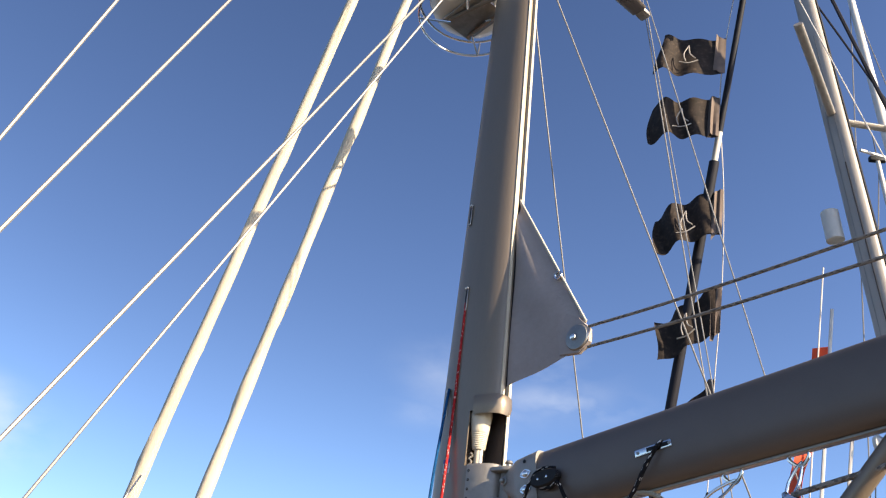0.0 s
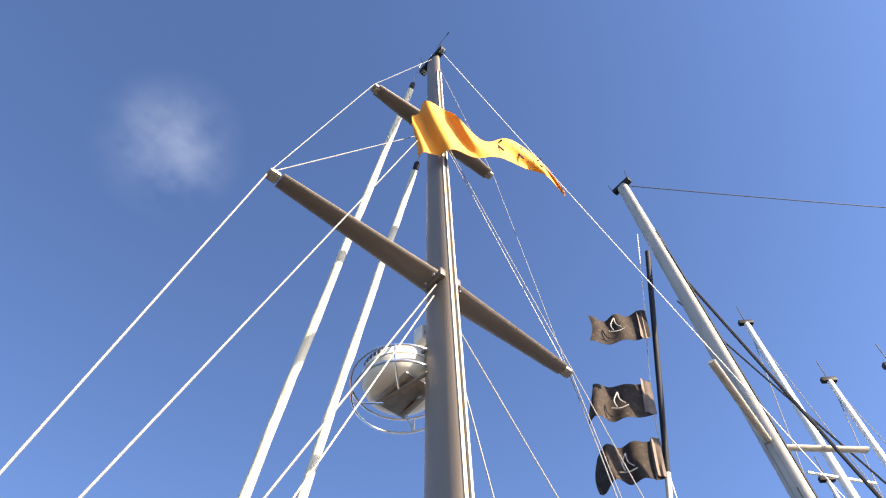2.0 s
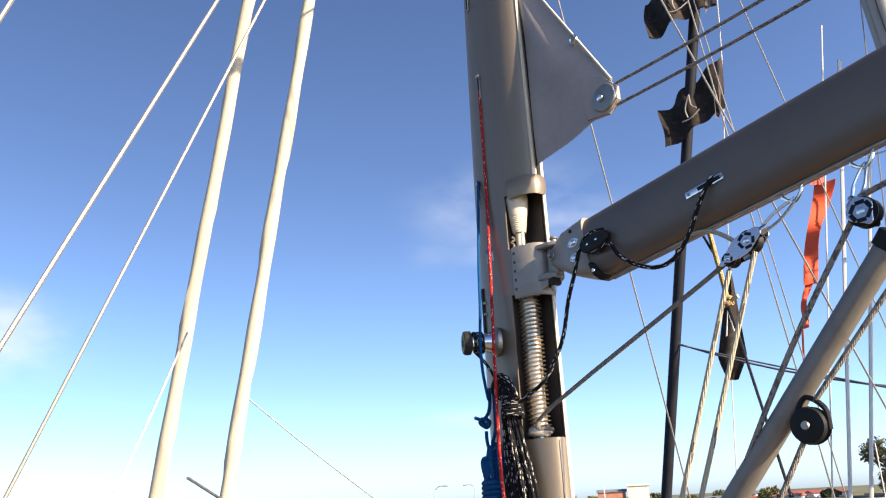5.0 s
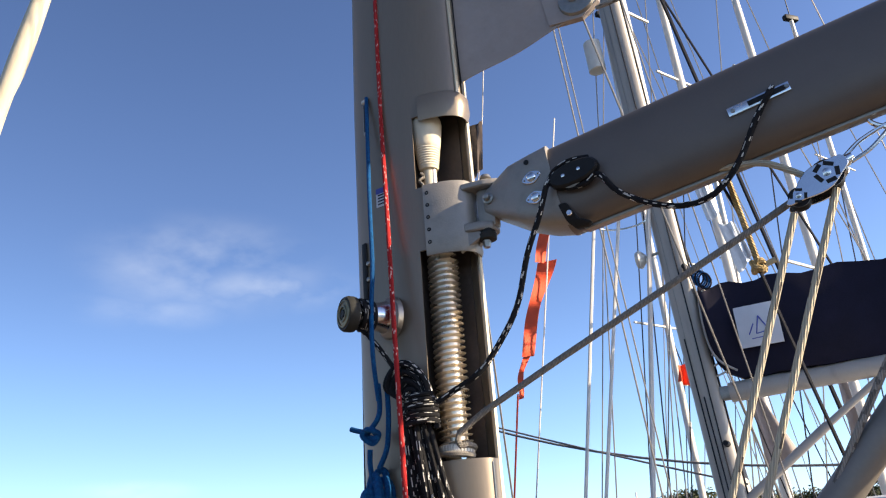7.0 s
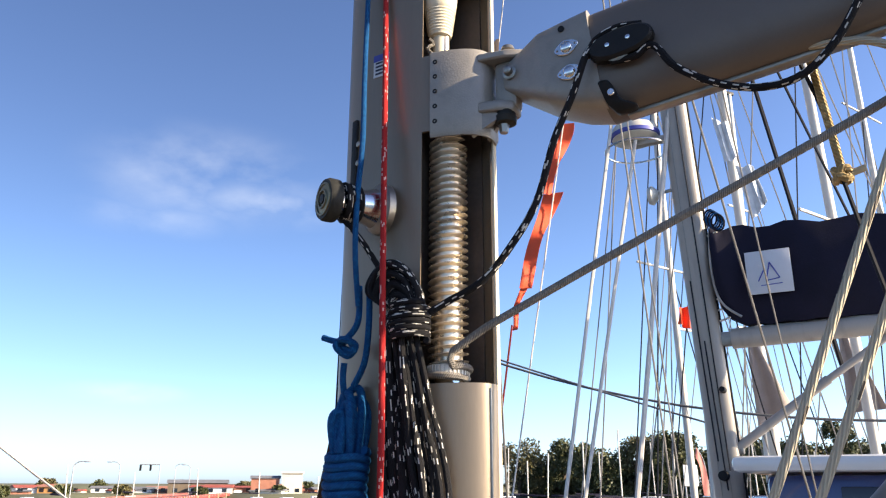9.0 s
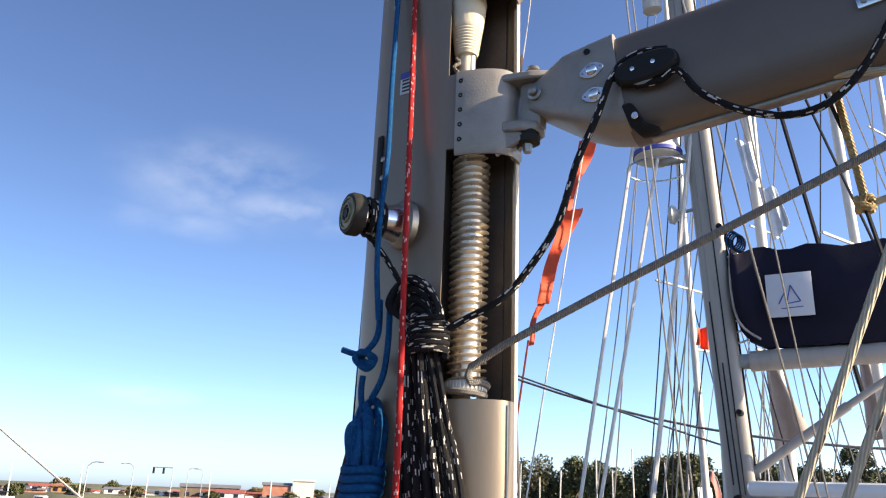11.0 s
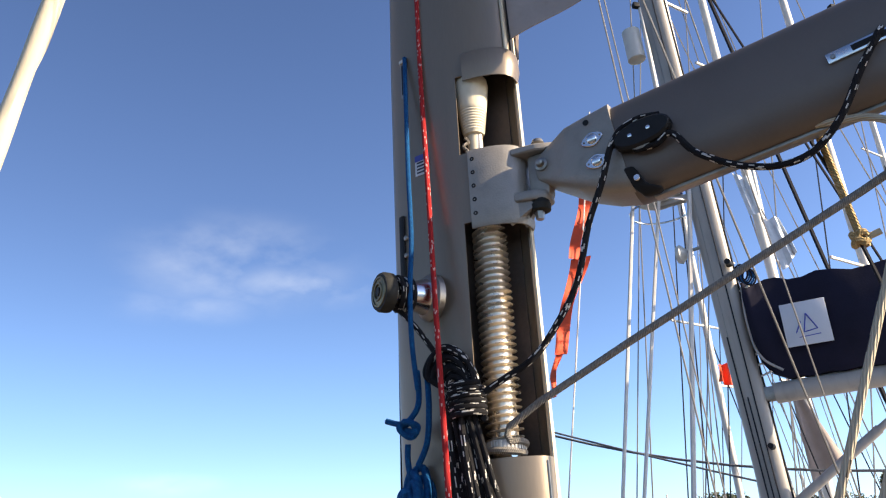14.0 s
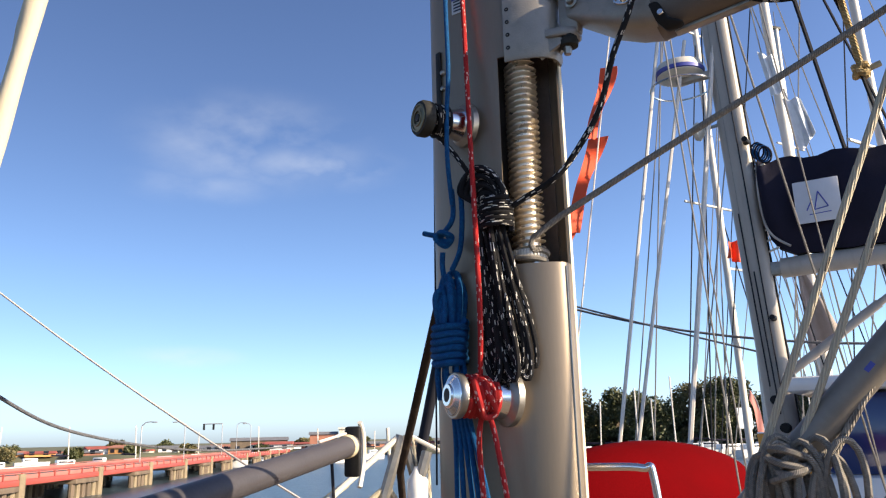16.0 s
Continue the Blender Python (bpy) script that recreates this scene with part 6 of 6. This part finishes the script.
part("house_wall", box(NH(2.05, 0, 1.38), (3.2, 3.0, 0.76), (-nh_axis, STB, UP), 0.10), HULLBLUE, ph)
part("house_roof", box(NH(2.25, 0, 1.83), (4.1, 3.3, 0.14), (-nh_axis, STB, UP), 0.05), GELCOAT, ph)
for v in (-1.5, 1.5):
    part("side_window", box(NH(2.2, v, 1.46), (2.3, 0.03, 0.36), (-nh_axis, STB, UP), 0.012), GLASS, ph, "dark tinted side window")
# ochre work boat, and a pontoon with a board and a feather flag, beyond the neighbour
hull("work_boat", lambda u, v, z: Vector((14.55, 18.45, 0)) + AFT * u + STB * v + UP * z, [(-2.2, 0.0), (-1.6, -0.6), (-0.4, -1.0), (2.4, -1.0), (2.4, 1.0), (-0.4, 1.0), (-1.6, 0.6)], 1.35, -2.0, 0.7, YELLOWPAINT, GELCOAT, "ochre-yellow work boat moored beyond the yacht")
pn = thing("pontoon", (35.2, 50.4, -1.75), "low grey timber pontoon on the water", "pontoon")
part("deck_boards", box((35.2, 50.4, -1.35), (5.0, 2.4, 0.16), None, 0.03), PIERWOOD, pn)
for x in (33.4, 35.2, 37.0):
    part("float", box((x, 50.4, -1.62), (1.2, 2.0, 0.42), None, 0.08), GELCOAT, pn)
bd_sign = thing("notice_board", (34.7, 50.0, -1.27), "plain white notice board on two posts", "notice board")
part("board", box((34.7, 50.0, 2.35), (1.2, 0.06, 1.45), None, 0.02), GELCOAT, bd_sign)
for x in (34.25, 35.15):
    part("post", tube([(x, 50.06, -1.27), (x, 50.06, 2.9)], 0.05, 8), POLEGREY, bd_sign)
ff = thing("feather_flag", (35.9, 49.9, -1.27), "tall faded red feather flag on a bent pole", "flag")
fpath = smooth_path([Vector((36.1, 49.9, -1.27)), Vector((36.05, 49.9, 1.6)), Vector((35.8, 49.9, 3.4)), Vector((35.25, 49.9, 4.3))], 6)
part("pole", tube(fpath, 0.03, 8), POLEGREY, ff)
ffb = bmesh.new()
strips = [[ffb.verts.new(p + Vector((-0.45 * q * min(1, (len(fpath) - 1 - i) / 4), 0.05 * math.sin(4 * q + 0.6 * i), -0.25 * q))) for q in (0, 0.25, 0.5, 0.75, 1)] for i, p in enumerate(fpath) if p.z > 0.2]
for a, b in zip(strips, strips[1:]):
    for k in range(4):
        ffb.faces.new((a[k], a[k + 1], b[k + 1], b[k]))
part("banner", shell(ffb, 0.01), BRIDGEPINK, ff)

# orange pennants on far halyards
def pennant(top, low, w, label, seed):
    top, low = Vector(top), Vector(low)
    bm = bmesh.new()
    n = 26
    for i in range(n + 1):
        q = i / n
        c = top.lerp(low, q) + Vector((0.04 * math.sin(5 * q + seed), 0, 0))
        ww = w * (1 - 0.35 * q) * (0.9 + 0.12 * math.sin(7 * q + seed))
        off = Vector((0.3, 0.9, 0)) * 0.08 * math.sin(11 * q + seed)
        a, b = bm.verts.new(c + off), bm.verts.new(c + Vector((ww, -0.4 * ww, 0)) - off)
        if i:
            bm.faces.new((pa, pb, b, a))
        pa, pb = a, b
    solo("orange_pennant", shell(bm, 0.005), ORANGECLOTH, label, "pennant", "orange pennants")


pennant((6.67, 15.34, 9.05), (6.33, 15.51, 7.45), 0.34, "long orange pennant streaming from a halyard", 0.4)
pennant((6.34, 15.51, 7.48), (5.86, 15.75, 5.45), 0.36, "long orange pennant streaming from a halyard", 1.4)
pennant((5.87, 15.75, 5.46), (5.70, 15.82, 4.60), 0.14, "narrow orange pennant tail on a halyard", 2.4)
wire("pennant_string", (5.72, 15.82, 4.7), (5.45, 15.95, 2.6), 0.02, ORANGECLOTH, "red string below the orange pennants", "rope", "far rigging")
wire("pennant_halyard", (7.05, 15.1, 10.9), (5.18, 16.1, -1.75), 0.016, WHITEWIRE, "pale flag halyard with orange pennants", group="far rigging")
solo("orange_flag", shell(cloth((5.93, 10.38, 4.0), (-0.9, 0.2, -0.25), (0.05, 0, -1), 0.26, 0.36, 0.07, 1.2, 12, 10, 0.6), 0.004), ORANGECLOTH, "small orange flag fluttering on a stay", "flag", "orange pennants")

# ------------------------------------------------------------ more yachts beyond: masts with stays
def far_mast(x, y, h, r, lean, stays, seed):
    rng = random.Random(seed)
    ob = thing("far_mast", (x, y, -0.5), "pale mast and shrouds of a yacht moored beyond", "mast", "masts of other yachts")
    b, t = Vector((x, y, -0.5)), Vector((x + lean, y, h))
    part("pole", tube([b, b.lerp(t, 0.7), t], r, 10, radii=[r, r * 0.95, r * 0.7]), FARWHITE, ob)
    for q, ln in (((0.45, 0.9),) if seed > 41 else ()) + ((0.72, 0.7),):
        c = b.lerp(t, q)
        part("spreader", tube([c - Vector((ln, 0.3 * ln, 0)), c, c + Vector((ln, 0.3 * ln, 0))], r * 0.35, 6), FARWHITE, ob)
    for k in range(stays):
        s = -1 if k % 2 else 1
        c = b.lerp(t, 0.45 + 0.27 * (k // 2 % 3))
        part("stay", tube([c, b + Vector((s * (1.2 + 0.5 * (k // 2)), rng.uniform(-1, 1), 1.2))], 0.009 + 0.0006 * y * 0.4, 5), WIRE if k % 3 else BLACKWIRE, ob)
    part("masthead", box(t + UP * 0.05, (0.35, 0.12, 0.12), None, 0.02), BLACKPLASTIC, ob)
    part("aerial", tube([t, t + UP * 0.7], 0.012, 5), BLACKPLASTIC, ob)


for k, (x, y, h, r, lean, stays) in enumerate(((7.7, 12.2, 16.4, 0.10, -0.55, 6), (9.05, 12.6, 14.7, 0.09, -0.55, 6), (8.3, 13.9, 13.0, 0.065, -0.3, 6), (9.13, 10.67, 13.0, 0.075, -0.57, 6), (11.6, 12.0, 12.0, 0.06, -0.2, 6), (13.8, 12.0, 11.5, 0.06, 0.1, 5), (17.0, 22.0, 15.0, 0.11, 0.2, 5), (12.6, 19.0, 13.0, 0.09, 0.1, 6))):
    far_mast(x, y, h, r, lean, stays, 40 + k)
wire("black_stay", (7.2, 9.3, 3.0), (4.5, 9.3, 15.5), 0.03, BLACKWIRE, "dark sleeved backstay of another yacht", group=R)
wire("black_stay", (8.2, 9.0, 3.0), (5.2, 11.0, 15.9), 0.02, BLACKWIRE, "dark steel backstay of another yacht", group=R)
wire("dock_line", (2.65, 13.08, 3.97), (7.36, 8.09, 2.32), 0.016, ROPE_DARK, "dark line sagging from the black stay", "rope", "deck lines", sag=0.42)
wire("dock_line", (2.65, 13.08, 3.95), (5.77, 9.57, 2.25), 0.013, ROPE_DARK, "dark line sagging from the black stay", "rope", "deck lines", sag=0.04)
wire("masthead_line", (4.31, 9.23, 18.3), (17.3, 11.05, 18.1), 0.012, BLACKWIRE, "thin dark line between mastheads", group="far rigging", sag=0.1)

for c, w, h, seed in (((6.65, 10.5, 6.9), 0.22, 0.75, 0.3), ((6.85, 10.35, 6.1), 0.25, 0.85, 1.9)):
    solo("tattered_flag", shell(cloth(c, (0.8, -0.6, 0), (0.12, -0.1, -1), w, h, 0.05, seed, 8, 14, 0.7), 0.004), TATTER, "tattered white flag hanging on a stay", "flag", "tattered flags")



def hung_sail(a, b, c, folds, mat, label, seed):
    """A three-cornered sail hanging slack between head a, tack b and clew c."""
    a, b, c = Vector(a), Vector(b), Vector(c)
    bm = bmesh.new()
    rows = []
    for j in range(19):
        t = j / 18
        rows.append([bm.verts.new(a.lerp(b, t).lerp(a.lerp(c, t), i / 14) + Vector((0.6, 0.8, 0)) * folds * math.sin(5 * i / 14 * (1 + seed * 0.3) + 2.2 * t + seed) * (0.3 + t)) for i in range(15)])
    for r0_, r1_ in zip(rows, rows[1:]):
        for i in range(14):
            bm.faces.new((r0_[i], r0_[i + 1], r1_[i + 1], r1_[i]))
    solo("slack_sail", shell(bm, 0.004), mat, label, "sail", "slack sails")


hung_sail((6.60, 10.98, 4.2), (6.68, 10.93, 2.25), (6.84, 10.82, 2.25), 0.05, HANGSAIL, "cream sail hanging slack in folds behind the mast", 0.4)
hung_sail((6.66, 10.94, 4.3), (6.62, 10.95, 2.6), (6.82, 10.84, 2.4), 0.06, HANGSAIL, "cream sail hanging slack in folds behind the mast", 1.6)
hung_sail((8.60, 12.56, 4.3), (8.63, 12.55, 2.5), (9.06, 12.20, 2.9), 0.05, SAILGREY, "grey slack sail with a drooping clew on another yacht", 2.3)
hung_sail((9.62, 11.6, 4.5), (9.60, 11.62, 2.75), (10.0, 11.22, 2.80), 0.05, SAILGREY, "grey slack sail with a drooping clew on another yacht", 3.4)

# ------------------------------------------------------------ bridge
br = thing("bridge", (-10, 70, -1.7), "low red-painted road bridge on timber piers", "bridge")
BA, BZ = Vector((-20, 6, 0.0)), Vector((13, 178, 0.0))
bd = (BZ - BA).normalized()
bs = Vector((bd.y, -bd.x, 0))
BLN = (BZ - BA).length
mid = (BA + BZ) / 2
for off in (0.0, -8.0):
    part("girder", box(mid - UP * 0.36 + bs * off, (BLN, 0.35, 0.32), (bd, bs, UP), 0.03), BRIDGERED, br)
    part("parapet", box(mid - UP * 0.07 + bs * (off + 0.05), (BLN, 0.10, 0.24), (bd, bs, UP), 0.01), BRIDGEPINK, br, "faded pink-red parapet")
    part("rail_beam", box(mid + UP * 0.14 + bs * (off + 0.05), (BLN, 0.05, 0.05), (bd, bs, UP)), BRIDGEPINK, br)
part("road_deck", box(mid - UP * 0.42 - bs * 4, (BLN, 7.6, 0.25), (bd, bs, UP), 0.0), ASPHALT, br)
nposts = int(BLN / 2.2)
for k in range(nposts):
    part("rail_post", box(BA + bd * (k + 0.5) * 2.2 + UP * -0.02 + bs * 0.1, (0.09, 0.14, 0.34), (bd, bs, UP)), BRIDGERED, br)
for k in range(14):
    c = BA + bd * (6 + k * 12.2) - bs * 3.5
    pier = part("pier", box(c - UP * 0.68, (4.2, 7.5, 0.30), (bd, bs, UP), 0.05), PIERWOOD, br)
    for i in range(5):
        for j in range(3):
            part("pier_post", tube([c + bd * (i - 2) * 0.95 + bs * (j - 1) * 3.4 - UP * 2.3, c + bd * (i - 2) * 0.95 + bs * (j - 1) * 3.4 - UP * 0.7], 0.2, 8), PIERTAN if (i + j) % 3 == 0 else PIERWOOD, pier)
    part("fender_post", tube([c + bd * 2.4 + bs * 3.6 - UP * 2.3, c + bd * 2.4 + bs * 3.6 + UP * 0.1], 0.28, 8), PIERTAN, pier)


def lamp_post(p, h, double, turn):
    ob = thing("street_lamp", p, "grey street lamp on the bridge", "street lamp", "bridge lamps")
    p = Vector(p)
    part("post", tube([p, p + UP * h], 0.06, 8), POLEGREY, ob)
    if double:
        part("arm", tube([p + UP * h, p + UP * h - bs * 3.2], 0.09, 6), POLEGREY, ob)
        for k in (1.5, 3.1):
            part("signal_head", box(p + UP * (h - 0.5) - bs * k, (0.35, 0.3, 1.0), (bd, bs, UP), 0.04), BLACKPLASTIC, ob)
    else:
        part("arm", tube(smooth_path([p + UP * h, p + UP * (h + 0.4) - bs * 0.5 * turn, p + UP * (h + 0.45) - bs * 1.2 * turn]), 0.06, 6), POLEGREY, ob)
        part("lantern", box(p + UP * (h + 0.42) - bs * 1.4 * turn, (0.6, 0.25, 0.14), (bs, bd, UP), 0.03), POLEGREY, ob)


for d, h, double, turn in ((92, 5.5, False, -1), (112, 6.2, False, 1), (138, 7.2, True, 1), (152, 7.2, False, -1), (168, 7.5, False, 1)):
    lamp_post(BA + bd * d - bs * 7.4 - UP * 0.3, h * 0.72, double, turn)

# ------------------------------------------------------------ far shore
bm = bmesh.new()
rng = random.Random(5)
ring = []
for k in range(61):
    a = radians(-75 + 150 * k / 60)
    d = 175 + 12 * math.sin(k * 1.3)
    inner_v = bm.verts.new((d * math.sin(a), d * math.cos(a), -1.8))
    mid_v = bm.verts.new(((d + 6) * math.sin(a), (d + 6) * math.cos(a), -0.2))
    out_v = bm.verts.new((900 * math.sin(a), 900 * math.cos(a), 3.0))
    ring.append((inner_v, mid_v, out_v))
for a, b in zip(ring, ring[1:]):
    bm.faces.new((a[0], b[0], b[1], a[1]))
    bm.faces.new((a[1], b[1], b[2], a[2]))
solo("ground", bm, EARTH, "low grassy far shore of the harbour", "ground", kind="structure")


def tree(x, y, h, spread, seed, mat, label):
    """A tapered trunk with limbs and a crown of many small leaf clumps."""
    rng = random.Random(seed)
    ob = thing("tree", (x, y, -0.3), label, "tree", "shore trees")
    base = Vector((x, y, -0.3))
    bm = tube([base, base + UP * h * 0.3, base + Vector((rng.uniform(-0.5, 0.5), 0, h * 0.7))], 0.35, 8, radii=[0.4, 0.3, 0.08])
    lobes = []
    for k in range(20):
        a, q = rng.uniform(0, 6.28), rng.uniform(0.04, 0.95)
        reach = spread * (1.05 - 0.75 * abs(q - 0.55)) * rng.uniform(0.45, 0.85)
        tip = base + Vector((math.cos(a) * reach, math.sin(a) * reach, h * q))
        tube([base + UP * h * rng.uniform(0.25, 0.45), tip], 0.1, 5, bm, radii=[0.16, 0.03])
        lobes.append((tip, spread * rng.uniform(0.28, 0.46)))
    lobes.append((base + UP * h * 0.78, spread * 0.5))
    part("trunk", bm, BARK, ob)
    verts, faces = [], []
    for c, r in lobes:
        for k in range(150):
            d = Vector((rng.gauss(0, 1), rng.gauss(0, 1), rng.gauss(0, 0.8)))
            d.normalize()
            p = c + d * r * rng.uniform(0.55, 1.08)
            s = rng.uniform(0.25, 0.5)
            e1 = Vector((rng.uniform(-1, 1), rng.uniform(-1, 1), rng.uniform(-1, 1))).normalized() * s
            e2 = Vector((rng.uniform(-1, 1), rng.uniform(-1, 1), rng.uniform(-1, 1))).normalized() * s
            i = len(verts)
            verts += [p - e1, p - e2 * 0.6, p + e1, p + e2 * 0.6]
            faces.append((i, i + 1, i + 2, i + 3))
    me = bpy.data.meshes.new("crown")
    me.from_pydata([tuple(v) for v in verts], [], faces)
    me.materials.append(mat)
    crown = new("crown", me)
    crown.parent = ob
    crown.matrix_parent_inverse = Matrix.Translation(ob.location).inverted()


for k in range(22):
    a = radians(24.5 + k * 1.35)
    big = k > 7
    tree(178 * math.sin(a) + rng.uniform(-2, 2), 178 * math.cos(a) + rng.uniform(-8, 8), (13.8 if big else 11.8) * rng.uniform(0.62, 1.05), 5.2 * rng.uniform(0.7, 1.1), 100 + k, LEAVES if k % 5 else LEAVES_DRY, "broad green tree on the far shore")
for k in range(18):
    a = radians(25.2 + k * 1.5)
    tree(189 * math.sin(a), 189 * math.cos(a), (11.5 if k > 6 else 9.0) * (0.85 + 0.17 * math.sin(2.3 * k)), 4.8, 210 + k, LEAVES, "dark green tree in the shore's second row")
for k in range(26):
    a = radians(-34 + k * 2.15)
    tree((228 - 46 * (k % 2)) * math.sin(a) + rng.uniform(-4, 4), (228 - 46 * (k % 2)) * math.cos(a) + rng.uniform(-6, 6), (rng.uniform(1.8, 3.0) + (3.0 if k < 2 else 0)) * (0.55 if k % 2 else 1.0), 2.6 * (0.6 if k % 2 else 1.0), 150 + k, LEAVES if k % 3 else LEAVES_DRY, "low green tree behind the waterfront")


def house(x, y, w, d, h, turn, wall, roof, seed):
    ob = thing("waterfront_building", (x, y, -0.2), "small waterfront building with a pitched roof", "building", "waterfront buildings")
    ax = Vector((math.cos(turn), math.sin(turn), 0))
    ay = Vector((-ax.y, ax.x, 0))
    c = Vector((x, y, -0.2))
    part("wall", box(c + UP * h / 2, (w, d, h), (ax, ay, UP)), wall, ob)
    ridge = h + d * 0.11
    bm = bmesh.new()
    pts = [bm.verts.new(c + ax * sx * (w / 2 + 0.3) + ay * sy * (d / 2 + 0.3) + UP * z) for sx in (-1, 1) for sy, z in ((-1, h), (0, ridge), (1, h))]
    bm.faces.new((pts[0], pts[3], pts[4], pts[1]))
    bm.faces.new((pts[1], pts[4], pts[5], pts[2]))
    bm.faces.new((pts[0], pts[1], pts[2]))
    bm.faces.new((pts[3], pts[5], pts[4]))
    bm.faces.new((pts[0], pts[2], pts[5], pts[3]))
    part("roof", bm, roof, ob, smooth=0)
    n = max(2, int(w / 3))
    for i in range(n):
        for j in range(max(1, int(h / 3))):
            p = c + ax * (-w / 2 + w * (i + 0.5) / n) - ay * (d / 2 + 0.02) + UP * (0.75 + 2.8 * j)
            win = part("window", box(p, (1.0, 0.06, 0.8), (ax, ay, UP)), GLASS, ob)


rng = random.Random(11)
for k in range(46):
    a = radians(-34 + k * 1.2 + rng.uniform(-0.4, 0.4))
    d = rng.uniform(186, 214)
    house(d * math.sin(a), d * math.cos(a), rng.uniform(3.5, 8.5), rng.uniform(3, 6), rng.uniform(0.5, 1.5), -a + rng.uniform(-0.5, 0.5), (SIDING, BRICK, GELCOAT, OCHREWALL, GELCOAT, SIDING)[rng.randrange(6)], (ROOFGREY, ROOFRED, BRICK)[rng.randrange(3)], k)
house(7.2, 197.4, 13.1, 7, 2.3, -0.04, PIERWOOD, ROOFGREY, 90)
house(21.5, 189.0, 6.2, 6, 3.3, -0.12, BRICK, ROOFGREY, 91)
house(27.2, 186.5, 4.6, 4, 4.4, -0.15, SIDING, SIDING, 92)


def small_boat(x, y, ln, mast_h, seed):
    rng = random.Random(seed)
    ob = thing("moored_boat", (x, y, -1.75), "small white moored boat", "boat", "moored boats")
    t = rng.uniform(-0.6, 0.6)
    ax, ay = Vector((math.cos(t), math.sin(t), 0)), Vector((-math.sin(t), math.cos(t), 0))
    c = Vector((x, y, -1.8))
    bm = bmesh.new()
    rows = []
    for z, f in ((0, 0.75), (0.5, 0.92), (1.0, 1.0)):
        rows.append([bm.verts.new(c + ax * u * ln / 2 * (0.9 + 0.1 * f) + ay * v * ln * 0.15 * f + UP * z) for u, v in ((-1, -0.8), (0.2, -1), (0.75, -0.6), (1, 0), (0.75, 0.6), (0.2, 1), (-1, 0.8))])
    for a, b in zip(rows, rows[1:]):
        for k in range(7):
            bm.faces.new((a[k], a[(k + 1) % 7], b[(k + 1) % 7], b[k]))
    bm.faces.new(rows[-1])
    part("hull_shell", bm, GELCOAT, ob)
    part("cabin", box(c + UP * 1.3 - ax * 0.4, (ln * 0.42, ln * 0.2, 0.75), (ax, ay, UP), 0.15), GELCOAT, ob)
    part("cabin_window", box(c + UP * 1.4 - ax * 0.4, (ln * 0.34, ln * 0.204, 0.25), (ax, ay, UP), 0.05), GLASS, ob)
    if mast_h:
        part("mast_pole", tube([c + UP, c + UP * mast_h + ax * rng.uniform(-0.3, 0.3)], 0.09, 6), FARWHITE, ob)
        part("boom_pole", tube([c + UP * 2.2, c + UP * 2.3 - ax * ln * 0.4], 0.12, 6), NAVYCLOTH, ob)


rng = random.Random(23)
for k in range(26):
    a = radians(22 + k * 1.25)
    d = rng.uniform(95, 150)
    small_boat(d * math.sin(a), d * math.cos(a), rng.uniform(7, 11), rng.uniform(6, 12.5) if k % 4 else 0, 300 + k)
for k in range(24):
    a = radians(-34 + k * 2.0)
    d = rng.uniform(95, 165)
    small_boat(d * math.sin(a), d * math.cos(a), rng.uniform(4, 6.5), rng.uniform(4, 6.5) if k % 2 == 0 else 0, 340 + k)
